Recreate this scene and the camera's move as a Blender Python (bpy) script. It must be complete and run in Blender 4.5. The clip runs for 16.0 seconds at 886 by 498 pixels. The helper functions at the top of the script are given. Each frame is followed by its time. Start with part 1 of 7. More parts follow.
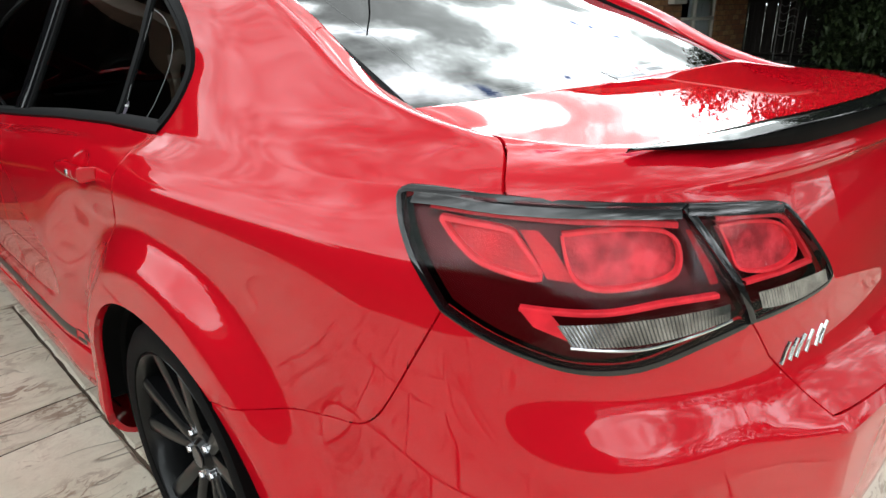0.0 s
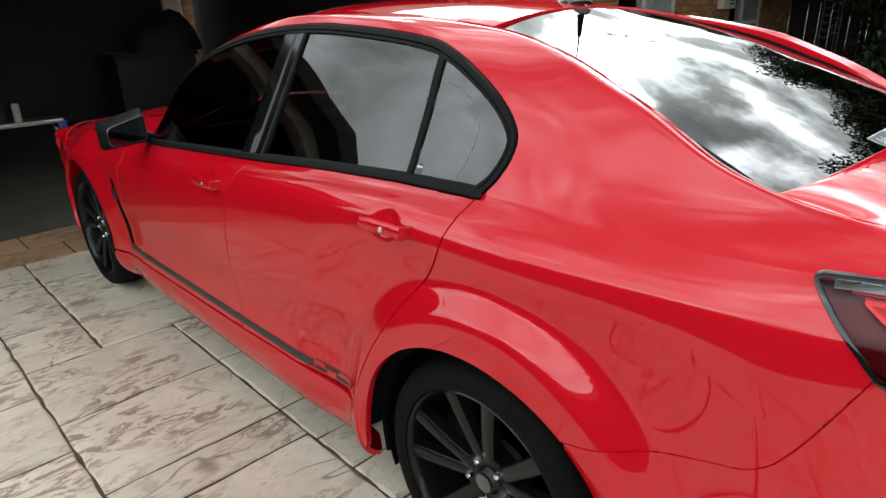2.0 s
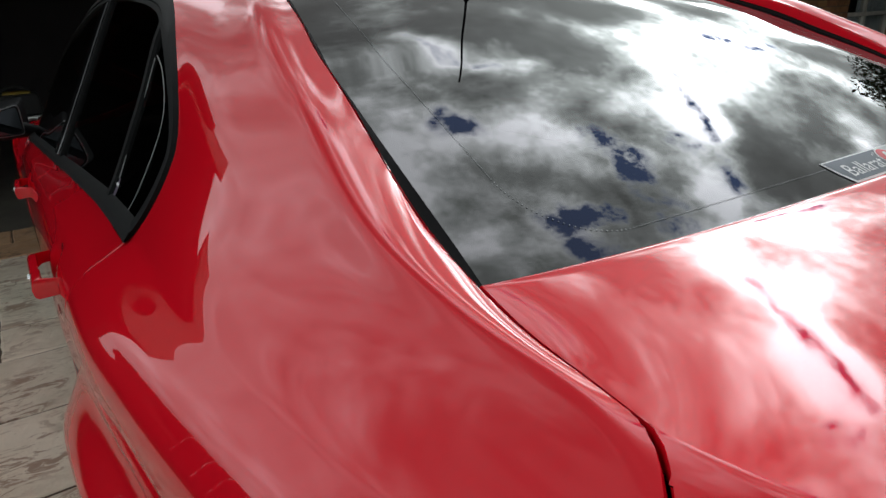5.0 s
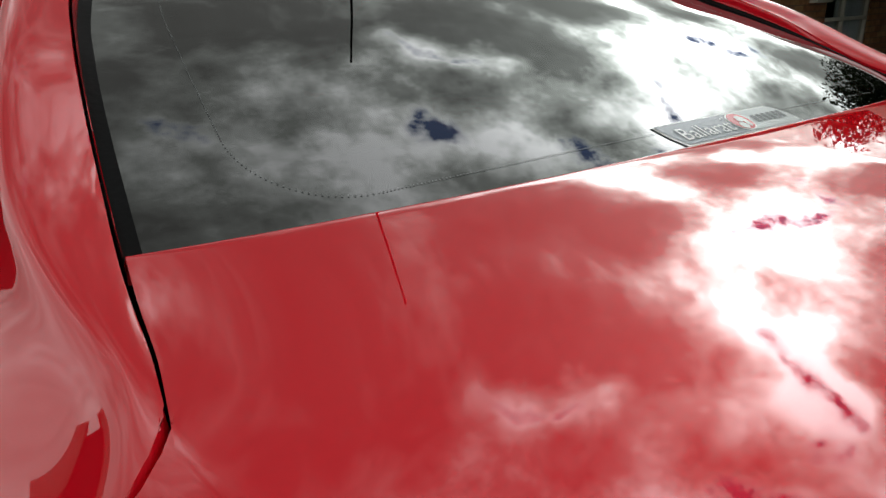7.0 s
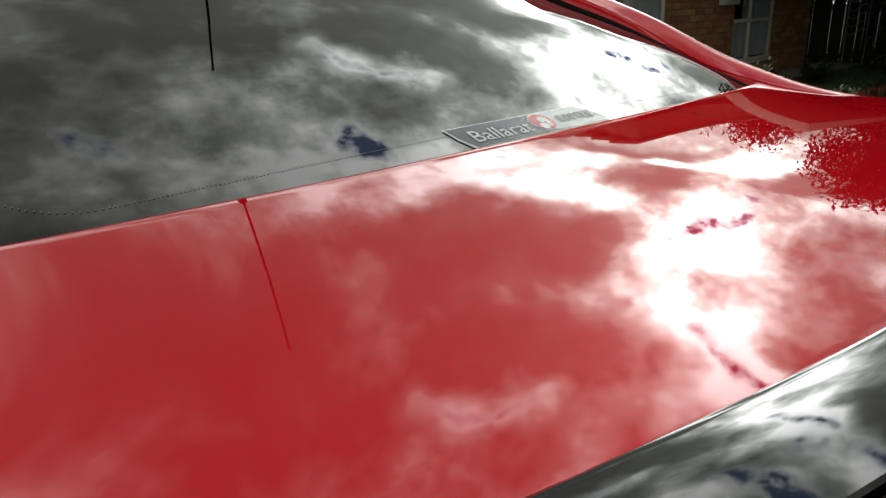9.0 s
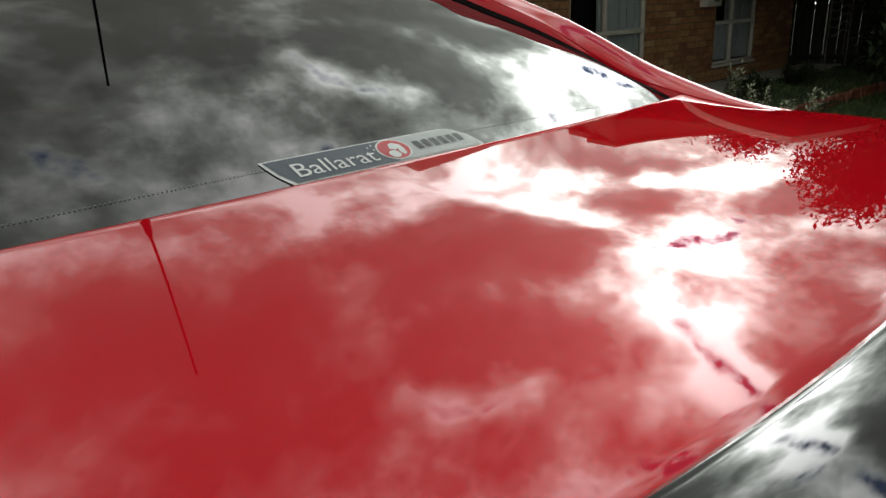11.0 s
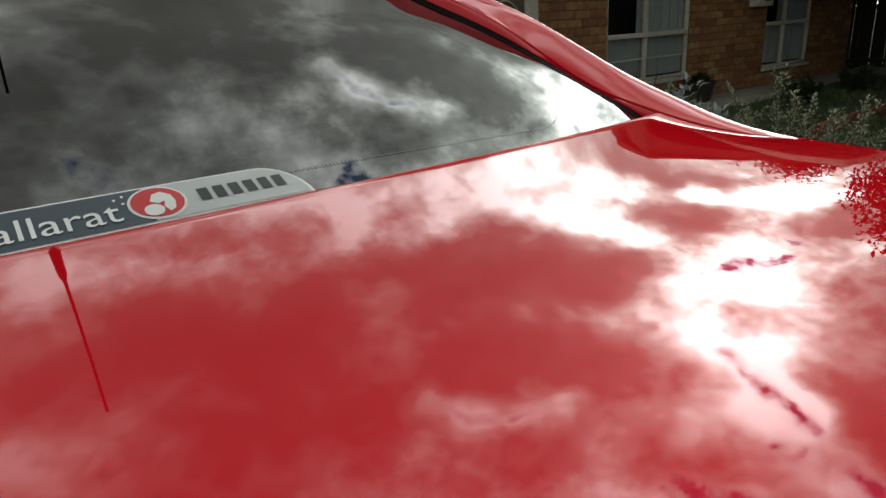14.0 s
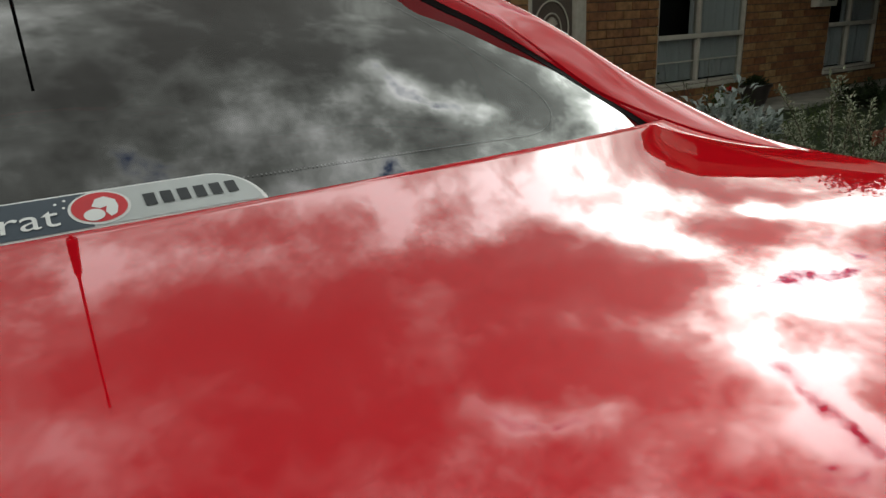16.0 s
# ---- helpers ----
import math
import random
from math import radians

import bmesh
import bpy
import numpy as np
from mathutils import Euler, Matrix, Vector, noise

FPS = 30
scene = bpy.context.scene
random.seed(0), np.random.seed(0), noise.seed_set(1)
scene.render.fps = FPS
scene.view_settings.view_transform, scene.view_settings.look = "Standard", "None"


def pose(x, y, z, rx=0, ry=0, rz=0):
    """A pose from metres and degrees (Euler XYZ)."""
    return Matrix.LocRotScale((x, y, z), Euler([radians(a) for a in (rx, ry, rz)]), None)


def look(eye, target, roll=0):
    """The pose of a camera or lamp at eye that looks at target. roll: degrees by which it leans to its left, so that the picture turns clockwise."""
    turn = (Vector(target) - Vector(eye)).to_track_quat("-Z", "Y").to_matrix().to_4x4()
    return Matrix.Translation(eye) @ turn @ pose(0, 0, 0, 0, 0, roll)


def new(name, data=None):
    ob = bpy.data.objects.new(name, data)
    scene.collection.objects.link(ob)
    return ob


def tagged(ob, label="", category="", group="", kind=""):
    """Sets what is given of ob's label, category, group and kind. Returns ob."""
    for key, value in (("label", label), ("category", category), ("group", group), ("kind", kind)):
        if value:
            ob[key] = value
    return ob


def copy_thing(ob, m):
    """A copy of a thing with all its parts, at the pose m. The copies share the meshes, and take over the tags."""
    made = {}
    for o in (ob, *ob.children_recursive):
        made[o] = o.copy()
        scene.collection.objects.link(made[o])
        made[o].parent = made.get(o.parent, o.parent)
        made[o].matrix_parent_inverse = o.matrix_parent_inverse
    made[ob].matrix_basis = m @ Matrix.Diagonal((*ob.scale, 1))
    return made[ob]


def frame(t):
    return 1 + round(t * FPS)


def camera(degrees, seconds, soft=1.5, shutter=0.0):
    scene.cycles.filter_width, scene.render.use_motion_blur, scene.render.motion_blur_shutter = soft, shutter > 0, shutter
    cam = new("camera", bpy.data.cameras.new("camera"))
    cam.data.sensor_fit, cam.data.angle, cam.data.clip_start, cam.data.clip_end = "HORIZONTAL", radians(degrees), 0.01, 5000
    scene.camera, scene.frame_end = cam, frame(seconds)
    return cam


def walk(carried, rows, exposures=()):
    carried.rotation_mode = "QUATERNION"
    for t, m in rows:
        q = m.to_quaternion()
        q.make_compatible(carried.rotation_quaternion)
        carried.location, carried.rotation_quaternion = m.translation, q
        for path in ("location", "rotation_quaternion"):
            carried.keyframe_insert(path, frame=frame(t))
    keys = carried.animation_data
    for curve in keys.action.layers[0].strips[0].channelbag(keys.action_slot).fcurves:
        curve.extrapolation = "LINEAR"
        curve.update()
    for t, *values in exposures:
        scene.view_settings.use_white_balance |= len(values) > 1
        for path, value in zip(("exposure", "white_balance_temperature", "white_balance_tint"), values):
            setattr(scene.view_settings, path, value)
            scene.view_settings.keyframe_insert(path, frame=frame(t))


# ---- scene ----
cam = camera(69.6, 16.0)
EXPOSE = [(0, 0.96, 6150, 14), (0.6, 0.87, 6150, 14), (2.0, 0.87, 6150, 14), (3.5, 0.58, 6150, 14), (5.0, -0.1, 6200, 14), (7.5, -0.33, 6500, 10), (9.0, -0.38, 6600, 10), (12.5, -0.42, 6600, 10), (14.0, -0.40, 6600, 10), (16.0, -0.34, 6600, 10)]
PATH = [
    (0, (-1.306, -1.243, 1.275), (0.003, 0.095, 0.571), -1.0),
    (0.5, (-1.438, -1.101, 1.314), (-0.127, 0.231, 0.599), -1.1),
    (1, (-1.558, -0.974, 1.337), (-0.249, 0.36, 0.624), -1.1),
    (1.5, (-1.715, -0.908, 1.408), (-0.405, 0.425, 0.694), -1.2),
    (2, (-1.823, -0.872, 1.462), (-0.54, 0.484, 0.744), -1.4),
    (2.5, (-1.794, -0.889, 1.478), (-0.587, 0.539, 0.767), -1.5),
    (3, (-1.594, -0.951, 1.482), (-0.51, 0.567, 0.761), -2.0),
    (3.5, (-1.374, -0.956, 1.44), (-0.344, 0.602, 0.724), -2.0),
    (4, (-1.171, -0.897, 1.419), (-0.14, 0.66, 0.7), -1.9),
    (4.5, (-1.044, -0.869, 1.381), (-0.012, 0.686, 0.662), -1.9),
    (5, (-0.912, -0.871, 1.345), (0.119, 0.689, 0.634), -1.9),
    (7.5, (-0.649, -0.945, 1.258), (0.41, 0.615, 0.592), -3.1),
    (8, (-0.622, -0.954, 1.255), (0.481, 0.576, 0.588), -2.9),
    (8.5, (-0.58, -0.983, 1.255), (0.57, 0.513, 0.59), -3.1),
    (9, (-0.533, -1.017, 1.256), (0.654, 0.449, 0.591), -3.3),
    (11.5, (-0.285, -1.031, 1.254), (0.92, 0.423, 0.597), -3.7),
    (12, (-0.237, -1.001, 1.25), (0.96, 0.46, 0.593), -3.6),
    (12.5, (-0.211, -0.986, 1.245), (0.977, 0.484, 0.59), -3.5),
    (13, (-0.176, -0.977, 1.241), (1.002, 0.502, 0.588), -3.6),
    (13.5, (-0.119, -0.971, 1.24), (1.04, 0.523, 0.587), -3.6),
    (14, (-0.054, -0.97, 1.241), (1.049, 0.567, 0.593), -3.6),
    (14.5, (-0.002, -0.972, 1.24), (1.04, 0.609, 0.597), -3.7),
    (15, (0.04, -0.976, 1.237), (1.045, 0.631, 0.597), -3.6),
    (15.5, (0.058, -0.981, 1.234), (1.048, 0.635, 0.594), -3.5),
    (16, (0.016, -0.988, 1.239), (1.0, 0.631, 0.599), -3.4),
]
walk(cam, [(t, look(eye, target, roll)) for t, eye, target, roll in PATH], EXPOSE)


# ---------------------------------------------------------------- light
SUN_AZ, SUN_EL = 62.0, 25.0     # degrees right of the car's nose, degrees up


def sky_world():
    world = bpy.data.worlds.new("sky")
    scene.world = world
    world.use_nodes = True
    nt = world.node_tree
    nt.nodes.clear()
    N, L = nt.nodes.new, nt.links.new
    out = N("ShaderNodeOutputWorld")
    bg = N("ShaderNodeBackground")
    bg.inputs[1].default_value = SKY
    sky = N("ShaderNodeTexSky")
    sky.sky_type, sky.sun_disc = "NISHITA", False
    sky.sun_elevation, sky.sun_rotation = radians(SUN_EL), radians(SUN_AZ)
    sky.air_density, sky.dust_density, sky.ozone_density = 1.0, 0.0, 9.0
    co = N("ShaderNodeTexCoord")
    sep = N("ShaderNodeSeparateXYZ")
    L(co.outputs["Generated"], sep.inputs[0])

    def math_node(op, a, b=None, clamp=False):
        m = N("ShaderNodeMath")
        m.operation, m.use_clamp = op, clamp
        for k, v in enumerate((a, b)):
            if v is None:
                continue
            if isinstance(v, (int, float)):
                m.inputs[k].default_value = v
            else:
                L(v, m.inputs[k])
        return m.outputs[0]

    # a flat layer of cloud overhead, drawing together towards the horizon
    high = math_node("ADD", math_node("MAXIMUM", sep.outputs[2], 0.0), 0.30)
    com = N("ShaderNodeCombineXYZ")
    L(math_node("DIVIDE", sep.outputs[0], high), com.inputs[0]), L(math_node("DIVIDE", sep.outputs[1], high), com.inputs[1])

    def clouds(scale, detail, rough, dist, shift):
        mp = N("ShaderNodeMapping")
        mp.inputs["Location"].default_value = shift
        L(com.outputs[0], mp.inputs[0])
        n = N("ShaderNodeTexNoise")
        n.inputs["Scale"].default_value, n.inputs["Detail"].default_value = scale, detail
        n.inputs["Roughness"].default_value, n.inputs["Distortion"].default_value = rough, dist
        L(mp.outputs[0], n.inputs[0])
        return n.outputs[0]

    com_x = math_node("ADD", math_node("MULTIPLY", math_node("DIVIDE", sep.outputs[0], high), 0.25), 0.5)

    def ramp(fac, *stops):
        r = N("ShaderNodeValToRGB")
        while len(r.color_ramp.elements) < len(stops):
            r.color_ramp.elements.new(0.5)
        for e, (p, c) in zip(r.color_ramp.elements, stops):
            e.position, e.color = p, (c, c, c, 1) if isinstance(c, (int, float)) else (*c, 1)
        L(fac, r.inputs[0])
        return r.outputs[0]

    soft = math_node("ADD", math_node("MULTIPLY", clouds(2.1, 4, 0.46, 0.0, CLOUD_AT), 0.55), math_node("ADD", math_node("MULTIPLY", clouds(0.7, 3, 0.5, 0.0, (7.1, 1.7, 2.0)), 0.25), 0.10))
    # where the layer parts and where it piles up
    wn = N("ShaderNodeTexNoise")
    wn.inputs["Scale"].default_value, wn.inputs["Detail"].default_value, wn.inputs["Roughness"].default_value = 5.0, 8, 0.60
    L(com.outputs[0], wn.inputs[0])
    warp = N("ShaderNodeVectorMath")
    warp.operation = "MULTIPLY_ADD"
    warp.inputs[1].default_value, warp.inputs[2].default_value = (0.15, 0.15, 0.0), (-0.075, -0.075, 0.0)
    L(wn.outputs["Color"], warp.inputs[0])
    moved = N("ShaderNodeVectorMath")
    moved.operation = "ADD"
    L(com.outputs[0], moved.inputs[0]), L(warp.outputs[0], moved.inputs[1])

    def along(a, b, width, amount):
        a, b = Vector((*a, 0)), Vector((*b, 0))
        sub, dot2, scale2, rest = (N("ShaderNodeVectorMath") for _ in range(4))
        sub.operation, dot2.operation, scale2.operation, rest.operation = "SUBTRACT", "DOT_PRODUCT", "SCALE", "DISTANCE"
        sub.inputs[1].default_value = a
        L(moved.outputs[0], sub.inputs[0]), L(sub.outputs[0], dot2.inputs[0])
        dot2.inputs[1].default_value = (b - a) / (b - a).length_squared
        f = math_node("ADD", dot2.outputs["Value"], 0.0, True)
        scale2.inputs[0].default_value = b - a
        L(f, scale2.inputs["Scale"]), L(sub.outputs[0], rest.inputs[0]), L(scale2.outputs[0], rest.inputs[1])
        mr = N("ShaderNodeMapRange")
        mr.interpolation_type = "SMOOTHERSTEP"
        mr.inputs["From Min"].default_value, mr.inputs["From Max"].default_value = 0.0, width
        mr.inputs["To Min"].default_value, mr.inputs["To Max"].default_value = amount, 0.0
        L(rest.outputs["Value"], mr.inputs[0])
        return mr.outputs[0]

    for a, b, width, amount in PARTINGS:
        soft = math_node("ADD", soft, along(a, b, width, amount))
    fine = math_node("SUBTRACT", clouds(5.5, 10, 0.64, 0.0, (1.3, 8.1, 4.0)), 0.5)
    ragged = ramp(soft, (0.40, 1.0), (0.54, 0.65))
    dens = math_node("ADD", soft, math_node("MULTIPLY", math_node("MULTIPLY", fine, ragged), 0.50))
    # an even overcast on the far side of the car
    even = ramp(com_x, (0.30, 0.24), (0.50, 1.0))
    dens = math_node("ADD", math_node("MULTIPLY", math_node("SUBTRACT", dens, 0.455), even), 0.455)
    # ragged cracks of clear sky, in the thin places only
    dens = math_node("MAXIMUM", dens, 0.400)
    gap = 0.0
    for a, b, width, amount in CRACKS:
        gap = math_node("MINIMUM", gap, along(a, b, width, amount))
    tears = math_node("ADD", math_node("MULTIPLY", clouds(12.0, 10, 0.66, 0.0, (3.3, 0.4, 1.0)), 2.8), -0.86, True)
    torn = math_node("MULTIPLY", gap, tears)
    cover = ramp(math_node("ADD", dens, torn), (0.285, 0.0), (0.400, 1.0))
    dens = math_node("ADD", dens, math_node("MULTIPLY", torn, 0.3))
    grey = ramp(dens, (0.36, (1.1, 1.12, 1.14)), (0.405, (0.95, 0.98, 0.97)), (0.445, (0.55, 0.585, 0.56)), (0.495, (0.22, 0.242, 0.224)), (0.55, (0.075, 0.083, 0.077)), (0.62, (0.042, 0.047, 0.043)))
    # the veil of cloud in front of the sun is brightest round it
    d = Vector((math.sin(radians(SUN_AZ)) * math.cos(radians(SUN_EL)), math.cos(radians(SUN_AZ)) * math.cos(radians(SUN_EL)), math.sin(radians(SUN_EL))))
    dot = N("ShaderNodeVectorMath")
    dot.operation = "DOT_PRODUCT"
    dot.inputs[1].default_value = d
    L(co.outputs["Generated"], dot.inputs[0])
    near = math_node("MAXIMUM", dot.outputs["Value"], 0.0)
    near12 = math_node("POWER", near, 12.0)
    near40 = math_node("POWER", near, 40.0)
    # thick cloud is dark against the light and bright where the sun falls on it
    away = math_node("MULTIPLY", math_node("MAXIMUM", math_node("SUBTRACT", 0.25, dot.outputs["Value"]), 0.0), 0.6)
    glow = math_node("ADD", math_node("ADD", 0.7, away), math_node("ADD", math_node("MULTIPLY", near12, 1.5), math_node("MULTIPLY", near40, 3.5)))
    lit = N("ShaderNodeVectorMath")
    lit.operation = "SCALE"
    L(grey, lit.inputs[0]), L(glow, lit.inputs["Scale"])
    scale = N("ShaderNodeVectorMath")
    scale.operation = "SCALE"
    L(lit.outputs[0], scale.inputs[0])
    scale.inputs["Scale"].default_value = CLOUD
    mix = N("ShaderNodeMixRGB")
    L(cover, mix.inputs[0]), L(sky.outputs[0], mix.inputs[1]), L(scale.outputs[0], mix.inputs[2])
    L(mix.outputs[0], bg.inputs[0]), L(bg.outputs[0], out.inputs[0])
    sun = new("sun", bpy.data.lights.new("sun", "SUN"))
    sun.data.energy, sun.data.angle, sun.data.color = 0.5, radians(180), (1.0, 0.95, 0.88)
    sun.matrix_world = look(d * 50, (0, 0, 0))


SKY, CLOUD = 0.1, 26.0
CLOUD_AT = (2.3, 5.4, 0.7)
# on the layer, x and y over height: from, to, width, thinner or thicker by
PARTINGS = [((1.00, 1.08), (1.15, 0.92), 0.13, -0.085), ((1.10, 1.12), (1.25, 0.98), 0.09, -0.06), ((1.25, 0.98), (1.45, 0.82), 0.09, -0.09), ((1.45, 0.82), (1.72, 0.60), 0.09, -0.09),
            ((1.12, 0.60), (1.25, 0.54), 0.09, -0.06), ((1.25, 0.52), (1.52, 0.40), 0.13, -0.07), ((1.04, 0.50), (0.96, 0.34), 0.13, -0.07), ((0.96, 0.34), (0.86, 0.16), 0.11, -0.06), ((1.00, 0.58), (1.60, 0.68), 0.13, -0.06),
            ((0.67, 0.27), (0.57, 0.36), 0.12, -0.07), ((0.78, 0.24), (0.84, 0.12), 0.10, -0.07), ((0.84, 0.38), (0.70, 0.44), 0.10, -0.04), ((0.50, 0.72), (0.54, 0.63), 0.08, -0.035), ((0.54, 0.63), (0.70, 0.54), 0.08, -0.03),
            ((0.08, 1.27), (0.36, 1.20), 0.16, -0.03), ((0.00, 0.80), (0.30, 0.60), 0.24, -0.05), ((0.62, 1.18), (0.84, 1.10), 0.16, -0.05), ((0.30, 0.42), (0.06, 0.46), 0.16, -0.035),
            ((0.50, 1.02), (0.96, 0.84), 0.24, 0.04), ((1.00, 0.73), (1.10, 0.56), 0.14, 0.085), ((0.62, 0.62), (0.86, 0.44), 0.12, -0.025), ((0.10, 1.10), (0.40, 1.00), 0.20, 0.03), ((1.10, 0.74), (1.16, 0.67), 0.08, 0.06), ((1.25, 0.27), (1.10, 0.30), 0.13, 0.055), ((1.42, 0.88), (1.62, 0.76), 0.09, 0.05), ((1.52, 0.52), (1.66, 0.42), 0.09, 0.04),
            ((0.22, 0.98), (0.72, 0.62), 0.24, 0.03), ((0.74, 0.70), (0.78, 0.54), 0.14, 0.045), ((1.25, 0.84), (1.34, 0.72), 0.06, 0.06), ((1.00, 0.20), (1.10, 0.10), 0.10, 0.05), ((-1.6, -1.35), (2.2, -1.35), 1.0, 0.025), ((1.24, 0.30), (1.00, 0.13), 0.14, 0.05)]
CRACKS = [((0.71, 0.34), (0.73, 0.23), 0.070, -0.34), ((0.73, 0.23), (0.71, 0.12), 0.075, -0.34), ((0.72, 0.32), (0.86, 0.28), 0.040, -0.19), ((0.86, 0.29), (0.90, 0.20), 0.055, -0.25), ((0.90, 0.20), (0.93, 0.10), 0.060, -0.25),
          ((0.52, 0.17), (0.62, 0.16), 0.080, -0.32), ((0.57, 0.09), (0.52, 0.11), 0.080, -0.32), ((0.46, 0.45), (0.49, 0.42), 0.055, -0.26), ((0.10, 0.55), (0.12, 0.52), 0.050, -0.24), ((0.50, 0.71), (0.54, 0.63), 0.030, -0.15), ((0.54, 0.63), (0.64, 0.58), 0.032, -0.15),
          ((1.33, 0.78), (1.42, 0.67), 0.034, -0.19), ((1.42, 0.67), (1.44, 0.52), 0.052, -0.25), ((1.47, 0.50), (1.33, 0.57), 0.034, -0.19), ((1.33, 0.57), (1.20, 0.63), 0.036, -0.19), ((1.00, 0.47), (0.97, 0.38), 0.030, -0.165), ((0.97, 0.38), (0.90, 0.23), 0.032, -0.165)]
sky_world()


# ---------------------------------------------------------------- materials
def mat(name, color, rough=0.5, metal=0.0, coat=0.0, coat_rough=0.03, alpha=None, trans=0.0, ior=1.5, var=0.0, vscale=8.0, bump=0.0, bscale=60.0, color2=None, spec=0.5, detail=4.0, stretch=(1, 1, 1), coat_ior=1.5, edge=(1, 1, 1)):
    m = bpy.data.materials.new(name)
    m.use_nodes = True
    nt = m.node_tree
    N, L = nt.nodes.new, nt.links.new
    b = nt.nodes["Principled BSDF"]
    b.inputs["Base Color"].default_value = (*color, 1)
    b.inputs["Roughness"].default_value, b.inputs["Metallic"].default_value = rough, metal
    b.inputs["Coat Weight"].default_value, b.inputs["Coat Roughness"].default_value = coat, coat_rough
    b.inputs["Coat IOR"].default_value = coat_ior
    b.inputs["Transmission Weight"].default_value, b.inputs["IOR"].default_value = trans, ior
    b.inputs["Specular IOR Level"].default_value = spec
    b.inputs["Specular Tint"].default_value = (*edge, 1)
    if var or bump:
        co = N("ShaderNodeTexCoord")
        mp = N("ShaderNodeMapping")
        mp.inputs["Scale"].default_value = stretch
        L(co.outputs["Object"], mp.inputs[0])
    if var:
        n = N("ShaderNodeTexNoise")
        n.inputs["Scale"].default_value, n.inputs["Detail"].default_value = vscale, detail
        L(mp.outputs[0], n.inputs[0])
        r = N("ShaderNodeValToRGB")
        r.color_ramp.elements[0].position, r.color_ramp.elements[1].position = 0.35, 0.68
        c2 = color2 or tuple(c * (1 - var) for c in color)
        r.color_ramp.elements[0].color, r.color_ramp.elements[1].color = (*c2, 1), (*color, 1)
        L(n.outputs[0], r.inputs[0]), L(r.outputs[0], b.inputs["Base Color"])
        rr = N("ShaderNodeMapRange")
        rr.inputs["To Min"].default_value, rr.inputs["To Max"].default_value = max(0.0, rough - 0.08 * var), min(1, rough + 0.12 * var)
        L(n.outputs[0], rr.inputs[0]), L(rr.outputs[0], b.inputs["Roughness"])
    if bump:
        n2 = N("ShaderNodeTexNoise")
        n2.inputs["Scale"].default_value, n2.inputs["Detail"].default_value = bscale, 5
        L(mp.outputs[0], n2.inputs[0])
        bp = N("ShaderNodeBump")
        bp.inputs["Strength"].default_value, bp.inputs["Distance"].default_value = bump, 0.004
        L(n2.outputs[0], bp.inputs["Height"]), L(bp.outputs[0], b.inputs["Normal"])
    return m


RED = mat("red_paint", (0.63, 0.005, 0.015), 0.40, 0.15, 1.0, 0.006, var=0.05, vscale=2.5, spec=0.0, coat_ior=1.58, edge=(0.60, 0.004, 0.013))
BLACK_GLOSS = mat("black_gloss", (0.006, 0.006, 0.007), 0.12, coat=1.0, coat_rough=0.01)
BLACK_TRIM = mat("black_trim", (0.009, 0.0095, 0.010), 0.5, var=0.3, vscale=30, spec=0.08)
SPOILER_BLACK = mat("spoiler_black", (0.006, 0.006, 0.007), 0.03, spec=0.75)
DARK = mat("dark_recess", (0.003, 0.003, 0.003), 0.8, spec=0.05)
RUBBER = mat("rubber", (0.007, 0.007, 0.0075), 0.7, spec=0.08, var=0.3, vscale=20, bump=0.15, bscale=120)
RIM = mat("black_rim", (0.006, 0.006, 0.0065), 0.30, coat=0.25, coat_rough=0.06, spec=0.2)
CHROME = mat("chrome", (0.75, 0.76, 0.78), 0.08, 1.0)
STEEL = mat("steel", (0.28, 0.28, 0.29), 0.35, 1.0, var=0.3, vscale=15)


# ---------------------------------------------------------------- mesh helpers
def finish(bm, name, material, parent=None, label="", smooth=True, sharp=40.0):
    bm.normal_update()
    if smooth:
        for f in bm.faces:
            f.smooth = True
        for e in bm.edges:
            if len(e.link_faces) == 2 and e.calc_face_angle(0) > radians(sharp):
                e.smooth = False
    me = bpy.data.meshes.new(name)
    bm.to_mesh(me)
    bm.free()
    for m in material if isinstance(material, (list, tuple)) else [material]:
        me.materials.append(m)
    ob = new(name, me)
    if parent is not None:
        ob.parent = parent
    if label:
        ob["label"] = label
    return ob


def part(name, bm, material, parent, label="", **kw):
    return finish(bm, name, material, parent, label, **kw)


def thing(name, label, category, at=(0, 0, 0), group="", kind=""):
    ob = new(name)
    ob.location = at
    return tagged(ob, label, category, group, kind)


def box(bm, a, b, bevel=0.0, seg=2):
    """A box between two corners, with rounded edges."""
    a, b = Vector(a), Vector(b)
    c, d = (a + b) / 2, b - a
    r = bmesh.ops.create_cube(bm, size=1, matrix=Matrix.Translation(c) @ Matrix.Diagonal((abs(d.x), abs(d.y), abs(d.z), 1)))
    if bevel:
        vs = set(r["verts"])
        es = [e for e in bm.edges if e.verts[0] in vs and e.verts[1] in vs]
        bmesh.ops.bevel(bm, geom=es, offset=bevel, segments=seg, affect="EDGES", profile=0.5)
    return bm


def boxed(a, b, bevel=0.0, seg=2):
    return box(bmesh.new(), a, b, bevel, seg)


